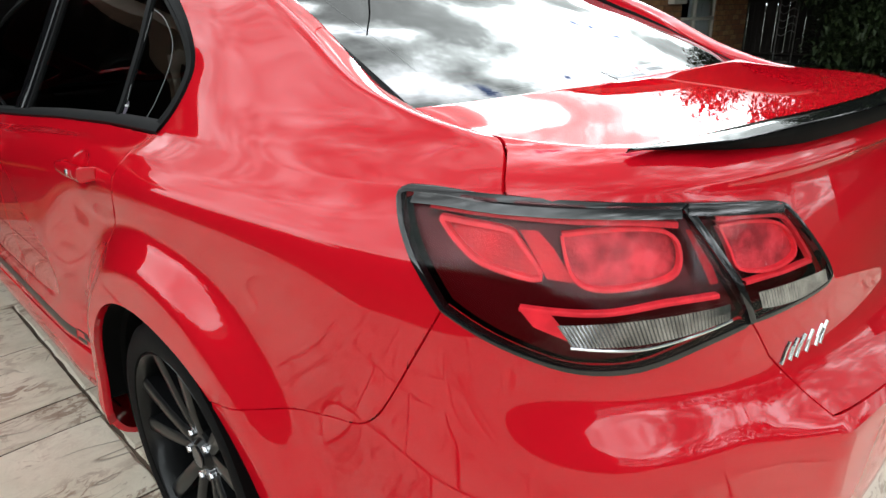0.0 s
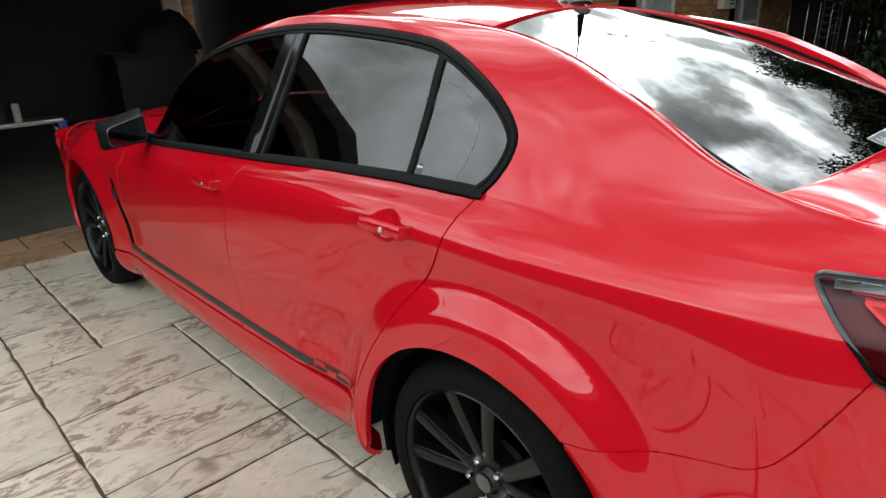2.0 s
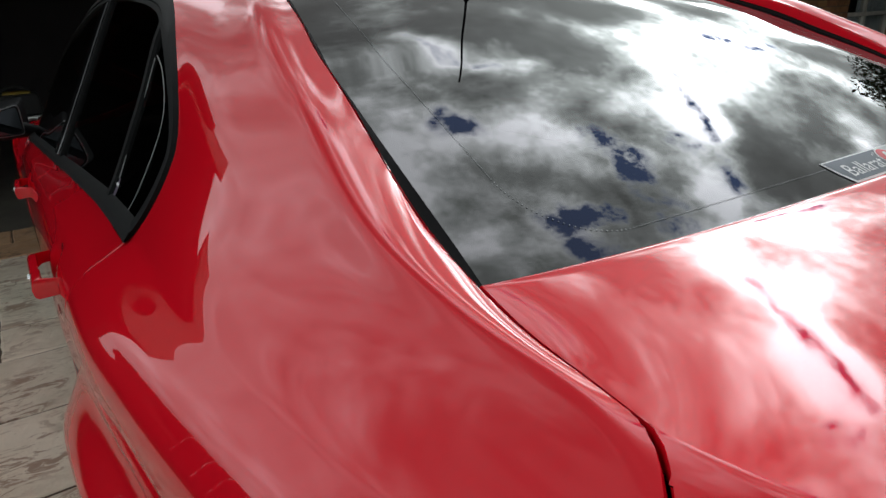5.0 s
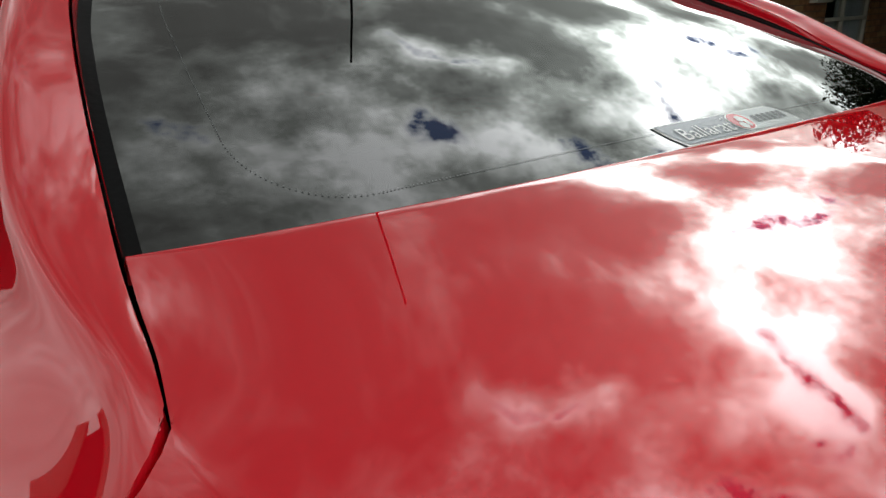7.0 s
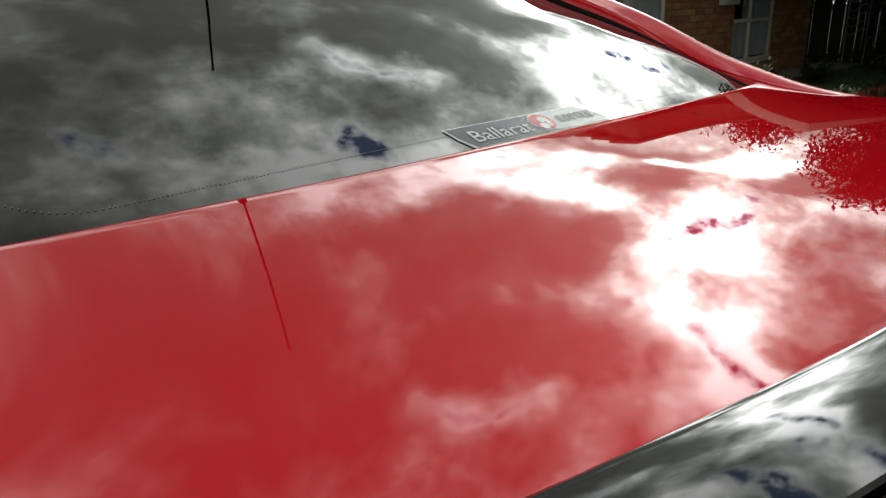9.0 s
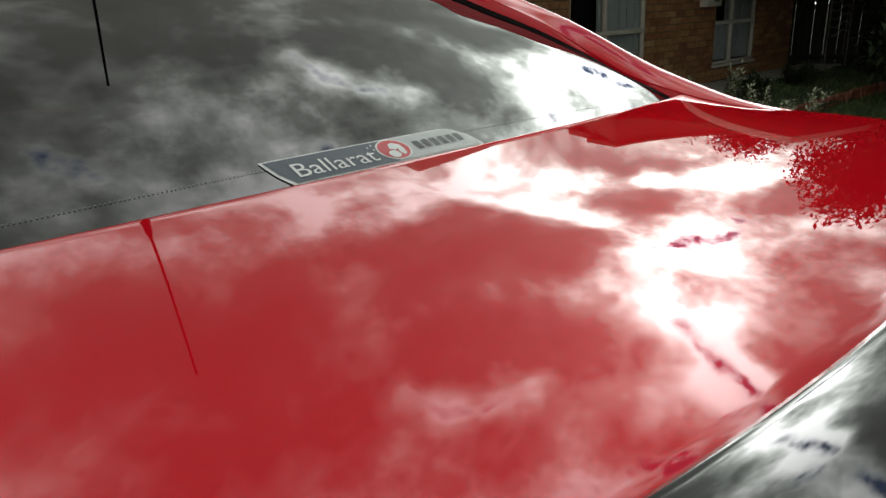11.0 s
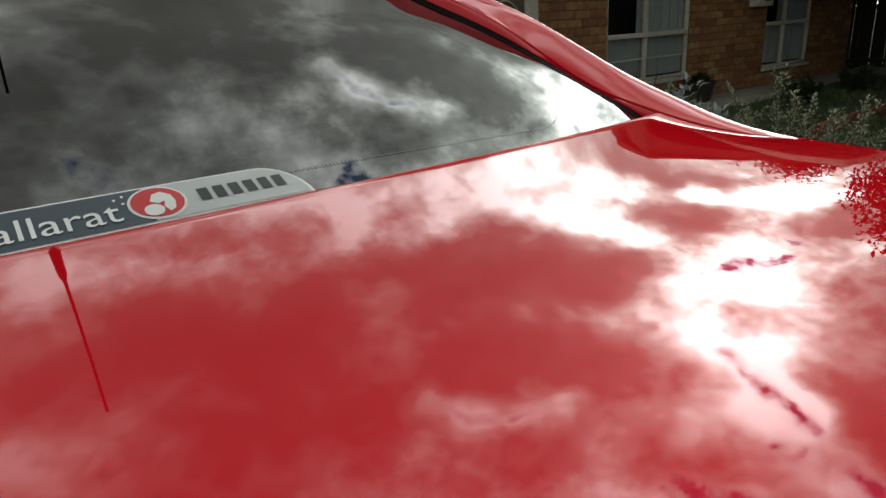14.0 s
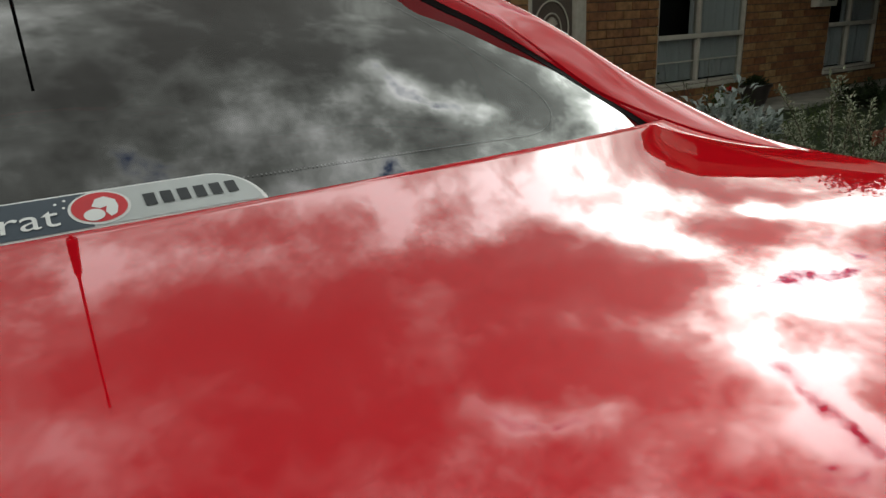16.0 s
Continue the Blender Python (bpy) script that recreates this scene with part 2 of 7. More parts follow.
def tube(bm, points, radius, sides=10, caps=True, radii=None):
    """A round bar along points."""
    pts = [Vector(p) for p in points]
    rings, ref = [], Vector((0.13, 0.21, 0.97))
    for k, p in enumerate(pts):
        d = (pts[min(k + 1, len(pts) - 1)] - pts[max(k - 1, 0)]).normalized()
        u = d.cross(ref)
        if u.length < 0.05:
            u = d.cross(Vector((1, 0, 0)))
        u.normalize()
        w = d.cross(u)
        r = radii[k] if radii else radius
        rings.append([bm.verts.new(p + r * (math.cos(2 * math.pi * j / sides) * u + math.sin(2 * math.pi * j / sides) * w)) for j in range(sides)])
    for a, b in zip(rings, rings[1:]):
        for j in range(sides):
            bm.faces.new((a[j], a[(j + 1) % sides], b[(j + 1) % sides], b[j]))
    if caps:
        bm.faces.new(rings[0][::-1])
        bm.faces.new(rings[-1])
    return bm


def spin(bm, profile, axis="x", steps=64):
    """Turns a profile of (along, radius) round an axis."""
    rings = []
    for k in range(steps):
        c, s = math.cos(2 * math.pi * k / steps), math.sin(2 * math.pi * k / steps)
        rings.append([bm.verts.new((a, r * c, r * s) if axis == "x" else (r * c, r * s, a)) for a, r in profile])
    for k in range(steps):
        a, b = rings[k], rings[(k + 1) % steps]
        for j in range(len(profile) - 1):
            bm.faces.new((a[j], b[j], b[j + 1], a[j + 1]))
    return bm


def spline(knots, values):
    """A smooth curve through values at knots; returns f(t)."""
    k, v = list(knots), list(values)
    n = len(k)
    h = [k[i + 1] - k[i] for i in range(n - 1)]
    sl = [(v[i + 1] - v[i]) / h[i] for i in range(n - 1)]
    m = [sl[0]] + [0 if sl[i - 1] * sl[i] <= 0 else 3 * (h[i - 1] + h[i]) / ((2 * h[i] + h[i - 1]) / sl[i - 1] + (h[i] + 2 * h[i - 1]) / sl[i]) for i in range(1, n - 1)] + [sl[-1]]

    def f(t):
        if t <= k[0]:
            return v[0] + m[0] * (t - k[0]) * 0
        if t >= k[-1]:
            return v[-1]
        lo, hi = 0, n - 1
        while hi - lo > 1:
            mid = (lo + hi) // 2
            if k[mid] <= t:
                lo = mid
            else:
                hi = mid
        w = (t - k[lo]) / h[lo]
        a, b = w * w * (3 - 2 * w), w * (1 - w)
        return v[lo] * (1 - a) + v[hi] * a + h[lo] * (m[lo] * b * (1 - w) - m[hi] * b * w)
    return f


# ---------------------------------------------------------------- the car's skin
# Plan outline of the left side, (half width, y) from the tail round to the nose
PLAN = [(0, -1.06), (0.25, -1.05), (0.45, -1.02), (0.60, -0.965), (0.72, -0.875), (0.795, -0.755), (0.843, -0.60), (0.875, -0.42), (0.903, -0.2), (0.918, 0.0), (0.922, 0.4), (0.925, 1.0), (0.925, 1.8), (0.925, 2.4), (0.92, 2.9), (0.90, 3.3), (0.84, 3.6), (0.70, 3.78), (0.45, 3.86), (0, 3.88)]


def plan_curve():
    pts = [Vector((-x, y)) for x, y in PLAN]
    fine = []
    for i in range(len(pts) - 1):
        p0 = pts[i - 1] if i else Vector((-pts[1].x, pts[1].y))
        p3 = pts[i + 2] if i + 2 < len(pts) else Vector((-pts[i].x, pts[i].y))
        p1, p2 = pts[i], pts[i + 1]
        for j in range(16):
            t = j / 16
            fine.append(0.5 * (2 * p1 + (p2 - p0) * t + (2 * p0 - 5 * p1 + 4 * p2 - p3) * t * t + (3 * p1 - p0 - 3 * p2 + p3) * t ** 3))
    fine.append(pts[-1])
    s = [0.0]
    for a, b in zip(fine, fine[1:]):
        s.append(s[-1] + (b - a).length)
    zero = np.interp(0.0, [p.y for p in fine[32:-32]], s[32:-32])
    return np.array(s) - zero, np.array([p.x for p in fine]), np.array([p.y for p in fine])


PS, PX, PY = plan_curve()
S_TAIL, S_NOSE = float(PS[0]), float(PS[-1])


def plan(s):
    x, y = float(np.interp(s, PS, PX)), float(np.interp(s, PS, PY))
    e = 0.03
    a, b = max(s - e, S_TAIL - 0.0), min(s + e, S_NOSE)
    tx, ty = float(np.interp(b, PS, PX) - np.interp(a, PS, PX)), float(np.interp(b, PS, PY) - np.interp(a, PS, PY))
    if s < S_TAIL + e:
        tx, ty = tx, ty * (s - S_TAIL) / e
    if s > S_NOSE - e:
        tx, ty = tx, ty * (S_NOSE - s) / e
    n = math.hypot(tx, ty)
    return x, y, -ty / n, tx / n


# Height of the waist line, and how far the skin stands inside the plan outline at each rail
ST = [S_TAIL, -1.05, -0.80, -0.66, -0.47, -0.25, 0.0, 0.3, 0.65, 1.05, 1.5, 1.9, 2.12, 2.6, 3.3, S_NOSE]
RAILS = {
    # rail: (height at each station, inset at each station)
    6: ([0.90, 0.91, 0.93, 0.94, 0.945, 0.945, 0.95, 0.945, 0.92, 0.89, 0.86, 0.835, 0.825, 0.80, 0.72, 0.66],
        [0.015, 0.012, 0.012, 0.012, 0.012, 0.010, 0.008, 0.008, 0.008, 0.008, 0.008, 0.010, 0.015, 0.02, 0.02, 0.02]),
    7: ([0.99, 0.99, 1.0, 1.0, 1.0, 1.0, 1.01, 1.005, 0.985, 0.95, 0.92, 0.89, 0.88, 0.87, 0.80, 0.72],
        [0.035, 0.035, 0.034, 0.036, 0.036, 0.034, 0.040, 0.038, 0.034, 0.03, 0.026, 0.024, 0.035, 0.06, 0.06, 0.05]),
    8: ([1.05, 1.05, 1.05, 1.05, 1.048, 1.05, 1.06, 1.047, 1.025, 0.994, 0.964, 0.938, 0.925, 0.91, 0.85, 0.76],
        [0.055, 0.055, 0.057, 0.078, 0.083, 0.088, 0.112, 0.108, 0.098, 0.085, 0.070, 0.058, 0.085, 0.13, 0.13, 0.12]),
    9: ([1.068, 1.072, 1.075, 1.078, 1.085, 1.105, 1.165, 1.20, 1.20, 1.19, 1.14, 1.05, 0.945, 0.925, 0.865, 0.78],
        [0.046, 0.062, 0.078, 0.128, 0.140, 0.142, 0.172, 0.192, 0.193, 0.188, 0.165, 0.125, 0.18, 0.25, 0.25, 0.25]),
    10: ([1.082, 1.088, 1.093, 1.099, 1.118, 1.176, 1.254, 1.354, 1.400, 1.410, 1.335, 1.15, 0.965, 0.94, 0.88, 0.79],
         [0.057, 0.078, 0.108, 0.168, 0.168, 0.190, 0.211, 0.270, 0.298, 0.302, 0.268, 0.195, 0.30, 0.40, 0.40, 0.40]),
    11: ([1.094, 1.099, 1.104, 1.116, 1.160, 1.262, 1.350, 1.403, 1.428, 1.437, 1.372, 1.19, 1.0, 0.955, 0.89, 0.80],
         [0.072, 0.096, 0.137, 0.184, 0.192, 0.241, 0.305, 0.372, 0.348, 0.352, 0.335, 0.28, 0.50, 0.60, 0.60, 0.60]),
    12: ([1.104, 1.107, 1.110, 1.113, 1.147, 1.254, 1.344, 1.403, 1.436, 1.447, 1.386, 1.21, 1.02, 0.965, 0.90, 0.80],
         [0.090, 0.116, 0.160, 0.204, 0.250, 0.302, 0.362, 0.420, 0.420, 0.424, 0.410, 0.37, 0.66, 0.75, 0.75, 0.75]),
}
LOW = [(0.17, 0.09), (0.20, 0.035), (0.28, 0.004), (0.40, 0.006), (0.60, 0.0), (0.78, 0.001)]
RAIL_Z = [spline((S_TAIL, 0, S_NOSE), (z,) * 3) for z, _ in LOW] + [spline(ST, RAILS[k][0]) for k in range(6, 13)]
RAIL_D = [spline((S_TAIL, 0, S_NOSE), (d,) * 3) for _, d in LOW] + [spline(ST, RAILS[k][1]) for k in range(6, 13)]


def evened(f, width):
    """The same rail with its small waves taken out, above the rear wheel."""
    taps = [(o / 6 * 2.2 * width, math.exp(-0.5 * (o / 6 * 2.2) ** 2)) for o in range(-6, 7)]
    total = sum(w for _, w in taps)

    def g(s):
        k = max(0.0, min(1.0, (s + 0.66) / 0.2, (0.9 - s) / 0.3))
        return f(s) if k == 0 else f(s) * (1 - k) + k * sum(w * f(s + o) for o, w in taps) / total
    return g


for k, wide in ((7, 0.10), (8, 0.09), (9, 0.13), (10, 0.13)):
    RAIL_Z[k], RAIL_D[k] = evened(RAIL_Z[k], wide * 0.8), evened(RAIL_D[k], wide)
V_END = len(RAIL_Z) - 1
AXLES = (0.0, 2.915)


def across(values, v, crease=None):
    """Smooth blend of the rails' values at v; crease: how far a rail is a sharp fold (0 to 1)."""
    i = min(int(v), V_END - 1)
    t = v - i
    p1, p2 = values[i], values[i + 1]
    p0 = values[i - 1] if i else 2 * p1 - p2
    p3 = values[i + 2] if i + 2 <= V_END else 2 * p2 - p1
    if crease:
        k0, k1 = crease.get(i, 0.0), crease.get(i + 1, 0.0)
        p0 += (2 * p1 - p2 - p0) * k0
        p3 += (2 * p2 - p1 - p3) * k1
    return 0.5 * (2 * p1 + (p2 - p0) * t + (2 * p0 - 5 * p1 + 4 * p2 - p3) * t * t + (3 * p1 - p0 - 3 * p2 + p3) * t ** 3)


RIDGE = spline((S_TAIL, -0.75, -0.55, 1.9, 2.1, S_NOSE), (0, 0, 0.6, 0.6, 0, 0))
SHOULDER = spline((S_TAIL, -0.70, -0.58, 0.05, 0.2, S_NOSE), (0, 0, 0.7, 0.7, 0, 0))


def skin_cache():
    store = {}

    def rails(s):
        k = round(s, 5)
        if k not in store:
            store[k] = (plan(s), [f(s) for f in RAIL_Z], [f(s) for f in RAIL_D], {11: RIDGE(s), 8: SHOULDER(s)})
        return store[k]
    return rails


rails_at = skin_cache()


HANDLES = ((0.300, 0.962), (1.293, 0.897))


def ease(f):
    f = max(0.0, min(1.0, f))
    return f * f * (3 - 2 * f)


def ramp_up(f, soft=0.30):
    """From 0 to 1 with a straight slope and rounded ends."""
    f = max(0.0, min(1.0, f))
    k = 1 / (1 - soft)
    if f < soft:
        return k * f * f / (2 * soft)
    if f > 1 - soft:
        return 1 - k * (1 - f) ** 2 / (2 * soft)
    return k * (f - soft / 2)


def skin(s, v, lift=0.0):
    """A point of the left skin; lift: metres outward from it."""
    (x, y, nx, ny), zs, ds, cr = rails_at(s)
    z, d = across(zs, v, cr), across(ds, v, cr) - lift
    for ya, swell, waist, out, wide in ((AXLES[0], 0.050, 0.017, 0.558, 0.094), (AXLES[1], 0.024, 0.010, 0.565, 0.110)):      # flared wheel arches
        r = math.hypot(y - ya, z - 0.335)
        wide += 0.045 * ease(abs(math.atan2(y - ya, z - 0.335) + 0.22) / 0.9)
        if z < 0.98 and r < 0.82:
            fade = ease((0.98 - z) / 0.15)
            d -= (swell * ramp_up((out - r) / wide) - waist * ease((0.82 - r) / 0.25)) * fade
    # the bumper stands proud of the lid's rear face
    if s < -1.10 and z < 0.80:
        d -= 0.035 * min(1.0, (-1.10 - s) / 0.2) ** 2 * ease((0.775 - z) / 0.07) * ease((z - 0.30) / 0.2)
    # its upper edge swells out round the corner under the tail lamps
    if s < -0.72 and z < 0.84:
        d -= 0.042 * ease((-0.72 - s) / 0.30) * ease((0.83 - z) / 0.12) * ease((z - 0.30) / 0.25)
    # finger recesses behind the door handles
    for yh, zh in HANDLES:
        q = ((y - yh) / 0.056) ** 2 + ((z - zh) / 0.041) ** 2
        if q < 1:
            d += 0.012 * ease(1.1 * (1 - q))
    # soft hollow low in the doors
    if 0.35 < y < 2.5:
        d += 0.012 * math.exp(-((z - 0.50) / 0.10) ** 2) * min(1, (y - 0.35) / 0.2, (2.5 - y) / 0.2)
    return Vector((x - nx * d, y - ny * d, z))


def v_of(s, z):
    _, zs, _, cr = rails_at(s)
    lo, hi = 0.0, float(V_END)
    for _ in range(30):
        mid = (lo + hi) / 2
        if across(zs, mid, cr) < z:
            lo = mid
        else:
            hi = mid
    return (lo + hi) / 2


# ---------------------------------------------------------------- panels
def curve(points, n=6):
    """Smooth open line through points of (s, z)."""
    out = []
    for i in range(len(points) - 1):
        p0, p1, p2, p3 = points[max(i - 1, 0)], points[i], points[i + 1], points[min(i + 2, len(points) - 1)]
        for j in range(n):
            t = j / n
            out.append(tuple(0.5 * (2 * b + (c - a) * t + (2 * a - 5 * b + 4 * c - d) * t * t + (3 * b - a - 3 * c + d) * t ** 3) for a, b, c, d in zip(p0, p1, p2, p3)))
    return out + [points[-1]]


def on_skin(points):
    return [(s, v_of(s, z)) for s, z in points]


def sheet(outline, ds=0.03, dv=0.2):
    """A flat piece with that outline, cut into small faces; x = s, y = v."""
    bm = bmesh.new()
    clean = [p for k, p in enumerate(outline) if abs(p[0] - outline[k - 1][0]) + abs(p[1] - outline[k - 1][1]) > 1e-5]
    bm.faces.new([bm.verts.new((s, v, 0)) for s, v in clean])
    s0, s1 = min(p[0] for p in outline), max(p[0] for p in outline)
    v0, v1 = min(p[1] for p in outline), max(p[1] for p in outline)
    for k in range(math.floor(s0 / ds), math.ceil(s1 / ds) + 1):
        bmesh.ops.bisect_plane(bm, geom=bm.faces[:] + bm.edges[:] + bm.verts[:], plane_co=(k * ds, 0, 0), plane_no=(1, 0, 0), dist=1e-5)
    for k in range(math.floor(v0 / dv), math.ceil(v1 / dv) + 1):
        bmesh.ops.bisect_plane(bm, geom=bm.faces[:] + bm.edges[:] + bm.verts[:], plane_co=(0, k * dv, 0), plane_no=(0, 1, 0), dist=1e-5)
    return bm


def wrap(bm, lift=0.0):
    """Lays a sheet onto the skin."""
    for v in bm.verts:
        v.co = skin(v.co.x, v.co.y, lift)
    bm.normal_update()
    f = max(bm.faces, key=lambda f: f.calc_area())
    c = f.calc_center_median()
    if f.normal.dot(c - Vector((0, 1.3, 0.7))) < 0:
        bmesh.ops.reverse_faces(bm, faces=bm.faces[:])
    bm.normal_update()
    return bm


def rim_edges(bm, depth=0.016, shrink=0.0027, keep=None):
    """Folds the free edge of a panel inward, a little short of its neighbours."""
    bm.normal_update()
    edges = [e for e in bm.edges if len(e.link_faces) == 1 and (keep is None or keep(e))]
    move, norm = {}, {}
    for e in edges:
        f = e.link_faces[0]
        d = (f.calc_center_median() - (e.verts[0].co + e.verts[1].co) / 2)
        t = (e.verts[1].co - e.verts[0].co).normalized()
        d = (d - d.dot(t) * t)
        d = (d - d.dot(f.normal) * f.normal)
        if d.length > 1e-9:
            d.normalize()
        for v in e.verts:
            move[v] = move.get(v, Vector()) + d
            norm[v] = norm.get(v, Vector()) + f.normal
    for v, d in move.items():
        if d.length > 1e-6:
            v.co += d.normalized() * shrink
    # a narrow rolled lip, then the fold
    for dd in (0.0025, depth):
        r = bmesh.ops.extrude_edge_only(bm, edges=edges)
        fresh = {}
        for v in [g for g in r["geom"] if isinstance(g, bmesh.types.BMVert)]:
            near = min(move, key=lambda u: (u.co - v.co).length_squared)
            fresh[v] = near
        m2, n2 = {}, {}
        for v, u in fresh.items():
            n = norm[u].normalized()
            v.co -= n * dd
            if dd < 0.005 and move[u].length > 1e-6:
                v.co -= move[u].normalized() * 0.0012
            m2[v], n2[v] = move[u], norm[u]
        edges = [g for g in r["geom"] if isinstance(g, bmesh.types.BMEdge)]
        move, norm = m2, n2
    return bm


def mirrored(ob):
    """The same part for the other side."""
    me = ob.data.copy()
    bm = bmesh.new()
    bm.from_mesh(me)
    for v in bm.verts:
        v.co.x = -v.co.x
    bmesh.ops.reverse_faces(bm, faces=bm.faces[:])
    bm.to_mesh(me)
    bm.free()
    o = new(ob.name.split(".")[0], me)
    o.parent = ob.parent
    if "label" in ob:
        o["label"] = ob["label"]
    return o


def arch(ya, r, a0, a1, n=26):
    return [(ya + r * math.cos(radians(a0 + (a1 - a0) * k / n)), 0.335 + r * math.sin(radians(a0 + (a1 - a0) * k / n))) for k in range(n + 1)]


# Lines of the panels, as (s, height)
DLO_TOP = curve([(2.11, 0.955), (2.04, 1.06), (1.877, 1.192), (1.643, 1.312), (1.362, 1.380), (0.997, 1.412), (0.685, 1.404), (0.424, 1.383), (0.301, 1.354), (0.178, 1.303), (0.085, 1.250), (0.028, 1.195), (0.020, 1.145), (0.042, 1.090), (0.078, 1.050)], 5)
DLO_LOW = [(0.078, 1.050), (0.35, 1.041), (0.7, 1.020), (1.1, 0.990), (1.5, 0.963), (1.9, 0.937), (2.11, 0.930)]
DOOR_REAR = curve([(0.078, 1.050), (0.105, 0.955), (0.150, 0.87), (0.242, 0.755), (0.345, 0.60), (0.420, 0.475), (0.458, 0.41), (0.480, 0.381)], 4)
DOOR_MID = curve([(1.085, 0.990), (1.135, 0.88), (1.178, 0.76), (1.190, 0.64), (1.183, 0.50), (1.172, 0.362)], 4)
DOOR_FRONT = curve([(2.17, 0.925), (2.245, 0.80), (2.285, 0.66), (2.28, 0.50), (2.24, 0.345)], 4)
SILL_TOP = [(0.480, 0.379), (1.172, 0.360), (2.24, 0.343)]
SEAM = curve([(-0.262, 0.630), (-0.414, 0.656), (-0.531, 0.682), (-0.585, 0.695), (-0.622, 0.722), (-0.650, 0.762), (-0.677, 0.810), (-0.736, 0.921)], 4)
LAMP_SIDE = curve([(-0.736, 0.921), (-0.707, 0.956), (-0.668, 1.000), (-0.643, 1.032), (-0.634, 1.047), (-0.645, 1.052)], 4)
LAMP_TOP = [(-0.645, 1.052), (-0.72, 1.055), (-0.805, 1.0575), (-0.93, 1.054), (-1.058, 1.047)]
LAMP_LOW = curve([(-1.156, 0.892), (-1.078, 0.878), (-0.99, 0.857), (-0.912, 0.858), (-0.843, 0.876), (-0.785, 0.897), (-0.736, 0.921)], 4)
LAMP_SPLIT = [(-1.058, 1.047), (-1.105, 0.985), (-1.135, 0.94), (-1.156, 0.892)]
LAMP_INNER = curve([(-1.058, 1.047), (-1.16, 1.038), (-1.235, 1.028), (-1.262, 1.012), (-1.312, 0.962), (-1.348, 0.918), (-1.345, 0.905), (-1.300, 0.898), (-1.156, 0.892)], 4)
LID_LOW = [(-1.156, 0.892), (-1.20, 0.83), (-1.283, 0.735), (S_TAIL, 0.715)]

car = thing("car", "red four-door sedan parked nose-first at the garage", "car")


def relax(bm, weight, rounds):
    """Draws the free points of a panel to the middle of their neighbours."""
    bm.verts.index_update()
    co = np.array([v.co[:] for v in bm.verts])
    e = np.array([(a.verts[0].index, a.verts[1].index) for a in bm.edges])
    count = np.bincount(e.ravel(), minlength=len(co))[:, None]
    w = np.array(weight) * 0.5
    for a in bm.edges:
        if len(a.link_faces) == 1:
            w[[a.verts[0].index, a.verts[1].index]] = 0
    for _ in range(rounds):
        total = np.stack([np.bincount(e[:, 0], co[e[:, 1], k], len(co)) + np.bincount(e[:, 1], co[e[:, 0], k], len(co)) for k in range(3)], 1)
        co += (total / count - co) * w[:, None]
    for v, c in zip(bm.verts, co):
        v.co = c
    bm.normal_update()


def add_panel(name, outline, material=RED, label="", both=True, lift=0.0, parent=None, rim=True, ds=0.03, dv=0.2, rounds=0, **kw):
    bm = sheet(outline, ds, dv)
    free = [ease((v.co.y - 8.35) / 0.6) * ease((0.6 - v.co.x) / 0.3) * (1 - 0.8 * math.exp(-((v.co.y - 11) / 0.3) ** 2)) for v in bm.verts]
    wrap(bm, lift)
    if rounds:
        relax(bm, free, rounds)
    if rim:
        rim_edges(bm, **kw)
    ob = part(name, bm, material, parent or car, label, sharp=28)
    if both:
        mirrored(ob)
    return ob


def rail_line(v, s0, s1, n=30):
    return [(s0 + (s1 - s0) * k / n, v) for k in range(n + 1)]


GAP = [(-0.740, 12.0), (-0.753, 11.85), (-0.766, 11.5), (-0.776, 11.0), (-0.784, 10.5), (-0.789, 10.0), (-0.795, 9.2), (-0.800, 8.5), (-0.805, v_of(-0.805, 1.0575))]
S_ROOF, S_CORNER = 0.305, -0.530
side_frame = on_skin(DOOR_REAR[::-1])[:-1] + on_skin(DLO_TOP[::-1])[:-1]
side_frame += [(2.11, v_of(2.11, 0.955)), (2.11, 12.0)] + rail_line(12.0, 2.10, -0.740, 60)[:-1] + GAP[:-1]
side_frame += on_skin([p for p in LAMP_TOP[:3]][::-1]) + on_skin(LAMP_SIDE[::-1])[1:] + on_skin(SEAM[::-1])[1:]
side_frame += on_skin(arch(0, 0.388, 131, 0)) + on_skin([(0.386, 0.29), (0.40, 0.255), (0.44, 0.36)])
add_panel("quarter_panel", side_frame, ds=0.012, dv=0.07, rounds=60)
add_panel("rear_door", on_skin(DLO_LOW[:4]) + on_skin(DOOR_MID)[1:] + on_skin([SILL_TOP[1], (0.8, 0.37), SILL_TOP[0]])[0:2] + on_skin(DOOR_REAR[::-1])[:-1], ds=0.012, dv=0.07)
add_panel("front_door", on_skin([(1.085, 0.990)] + DLO_LOW[4:] + [(2.17, 0.925)]) + on_skin(DOOR_FRONT)[1:] + on_skin([(1.7, 0.352)]) + on_skin(DOOR_MID[::-1])[:-1], ds=0.012, dv=0.07)
add_panel("side_skirt", [(0.44, v_of(0.44, 0.357))] + on_skin([(0.8, 0.366), (1.172, 0.356), (1.7, 0.348), (2.24, 0.339), (2.50, 0.325), (2.535, 0.30), (2.53, 0.24)]) + [(2.5, 0.1), (0.5, 0.1), (0.43, 0.3)])
add_panel("front_fender", on_skin(DOOR_FRONT[::-1]) + [(2.12, v_of(2.12, 0.95)), (2.12, 10.4)] + rail_line(10.4, 2.2, 3.45, 12) + on_skin([(3.42, 0.80), (3.40, 0.66), (3.32, 0.55)]) + on_skin(arch(2.915, 0.388, 30, 178, 20)) + on_skin([(2.52, 0.33), (2.3, 0.34)]), ds=0.05)
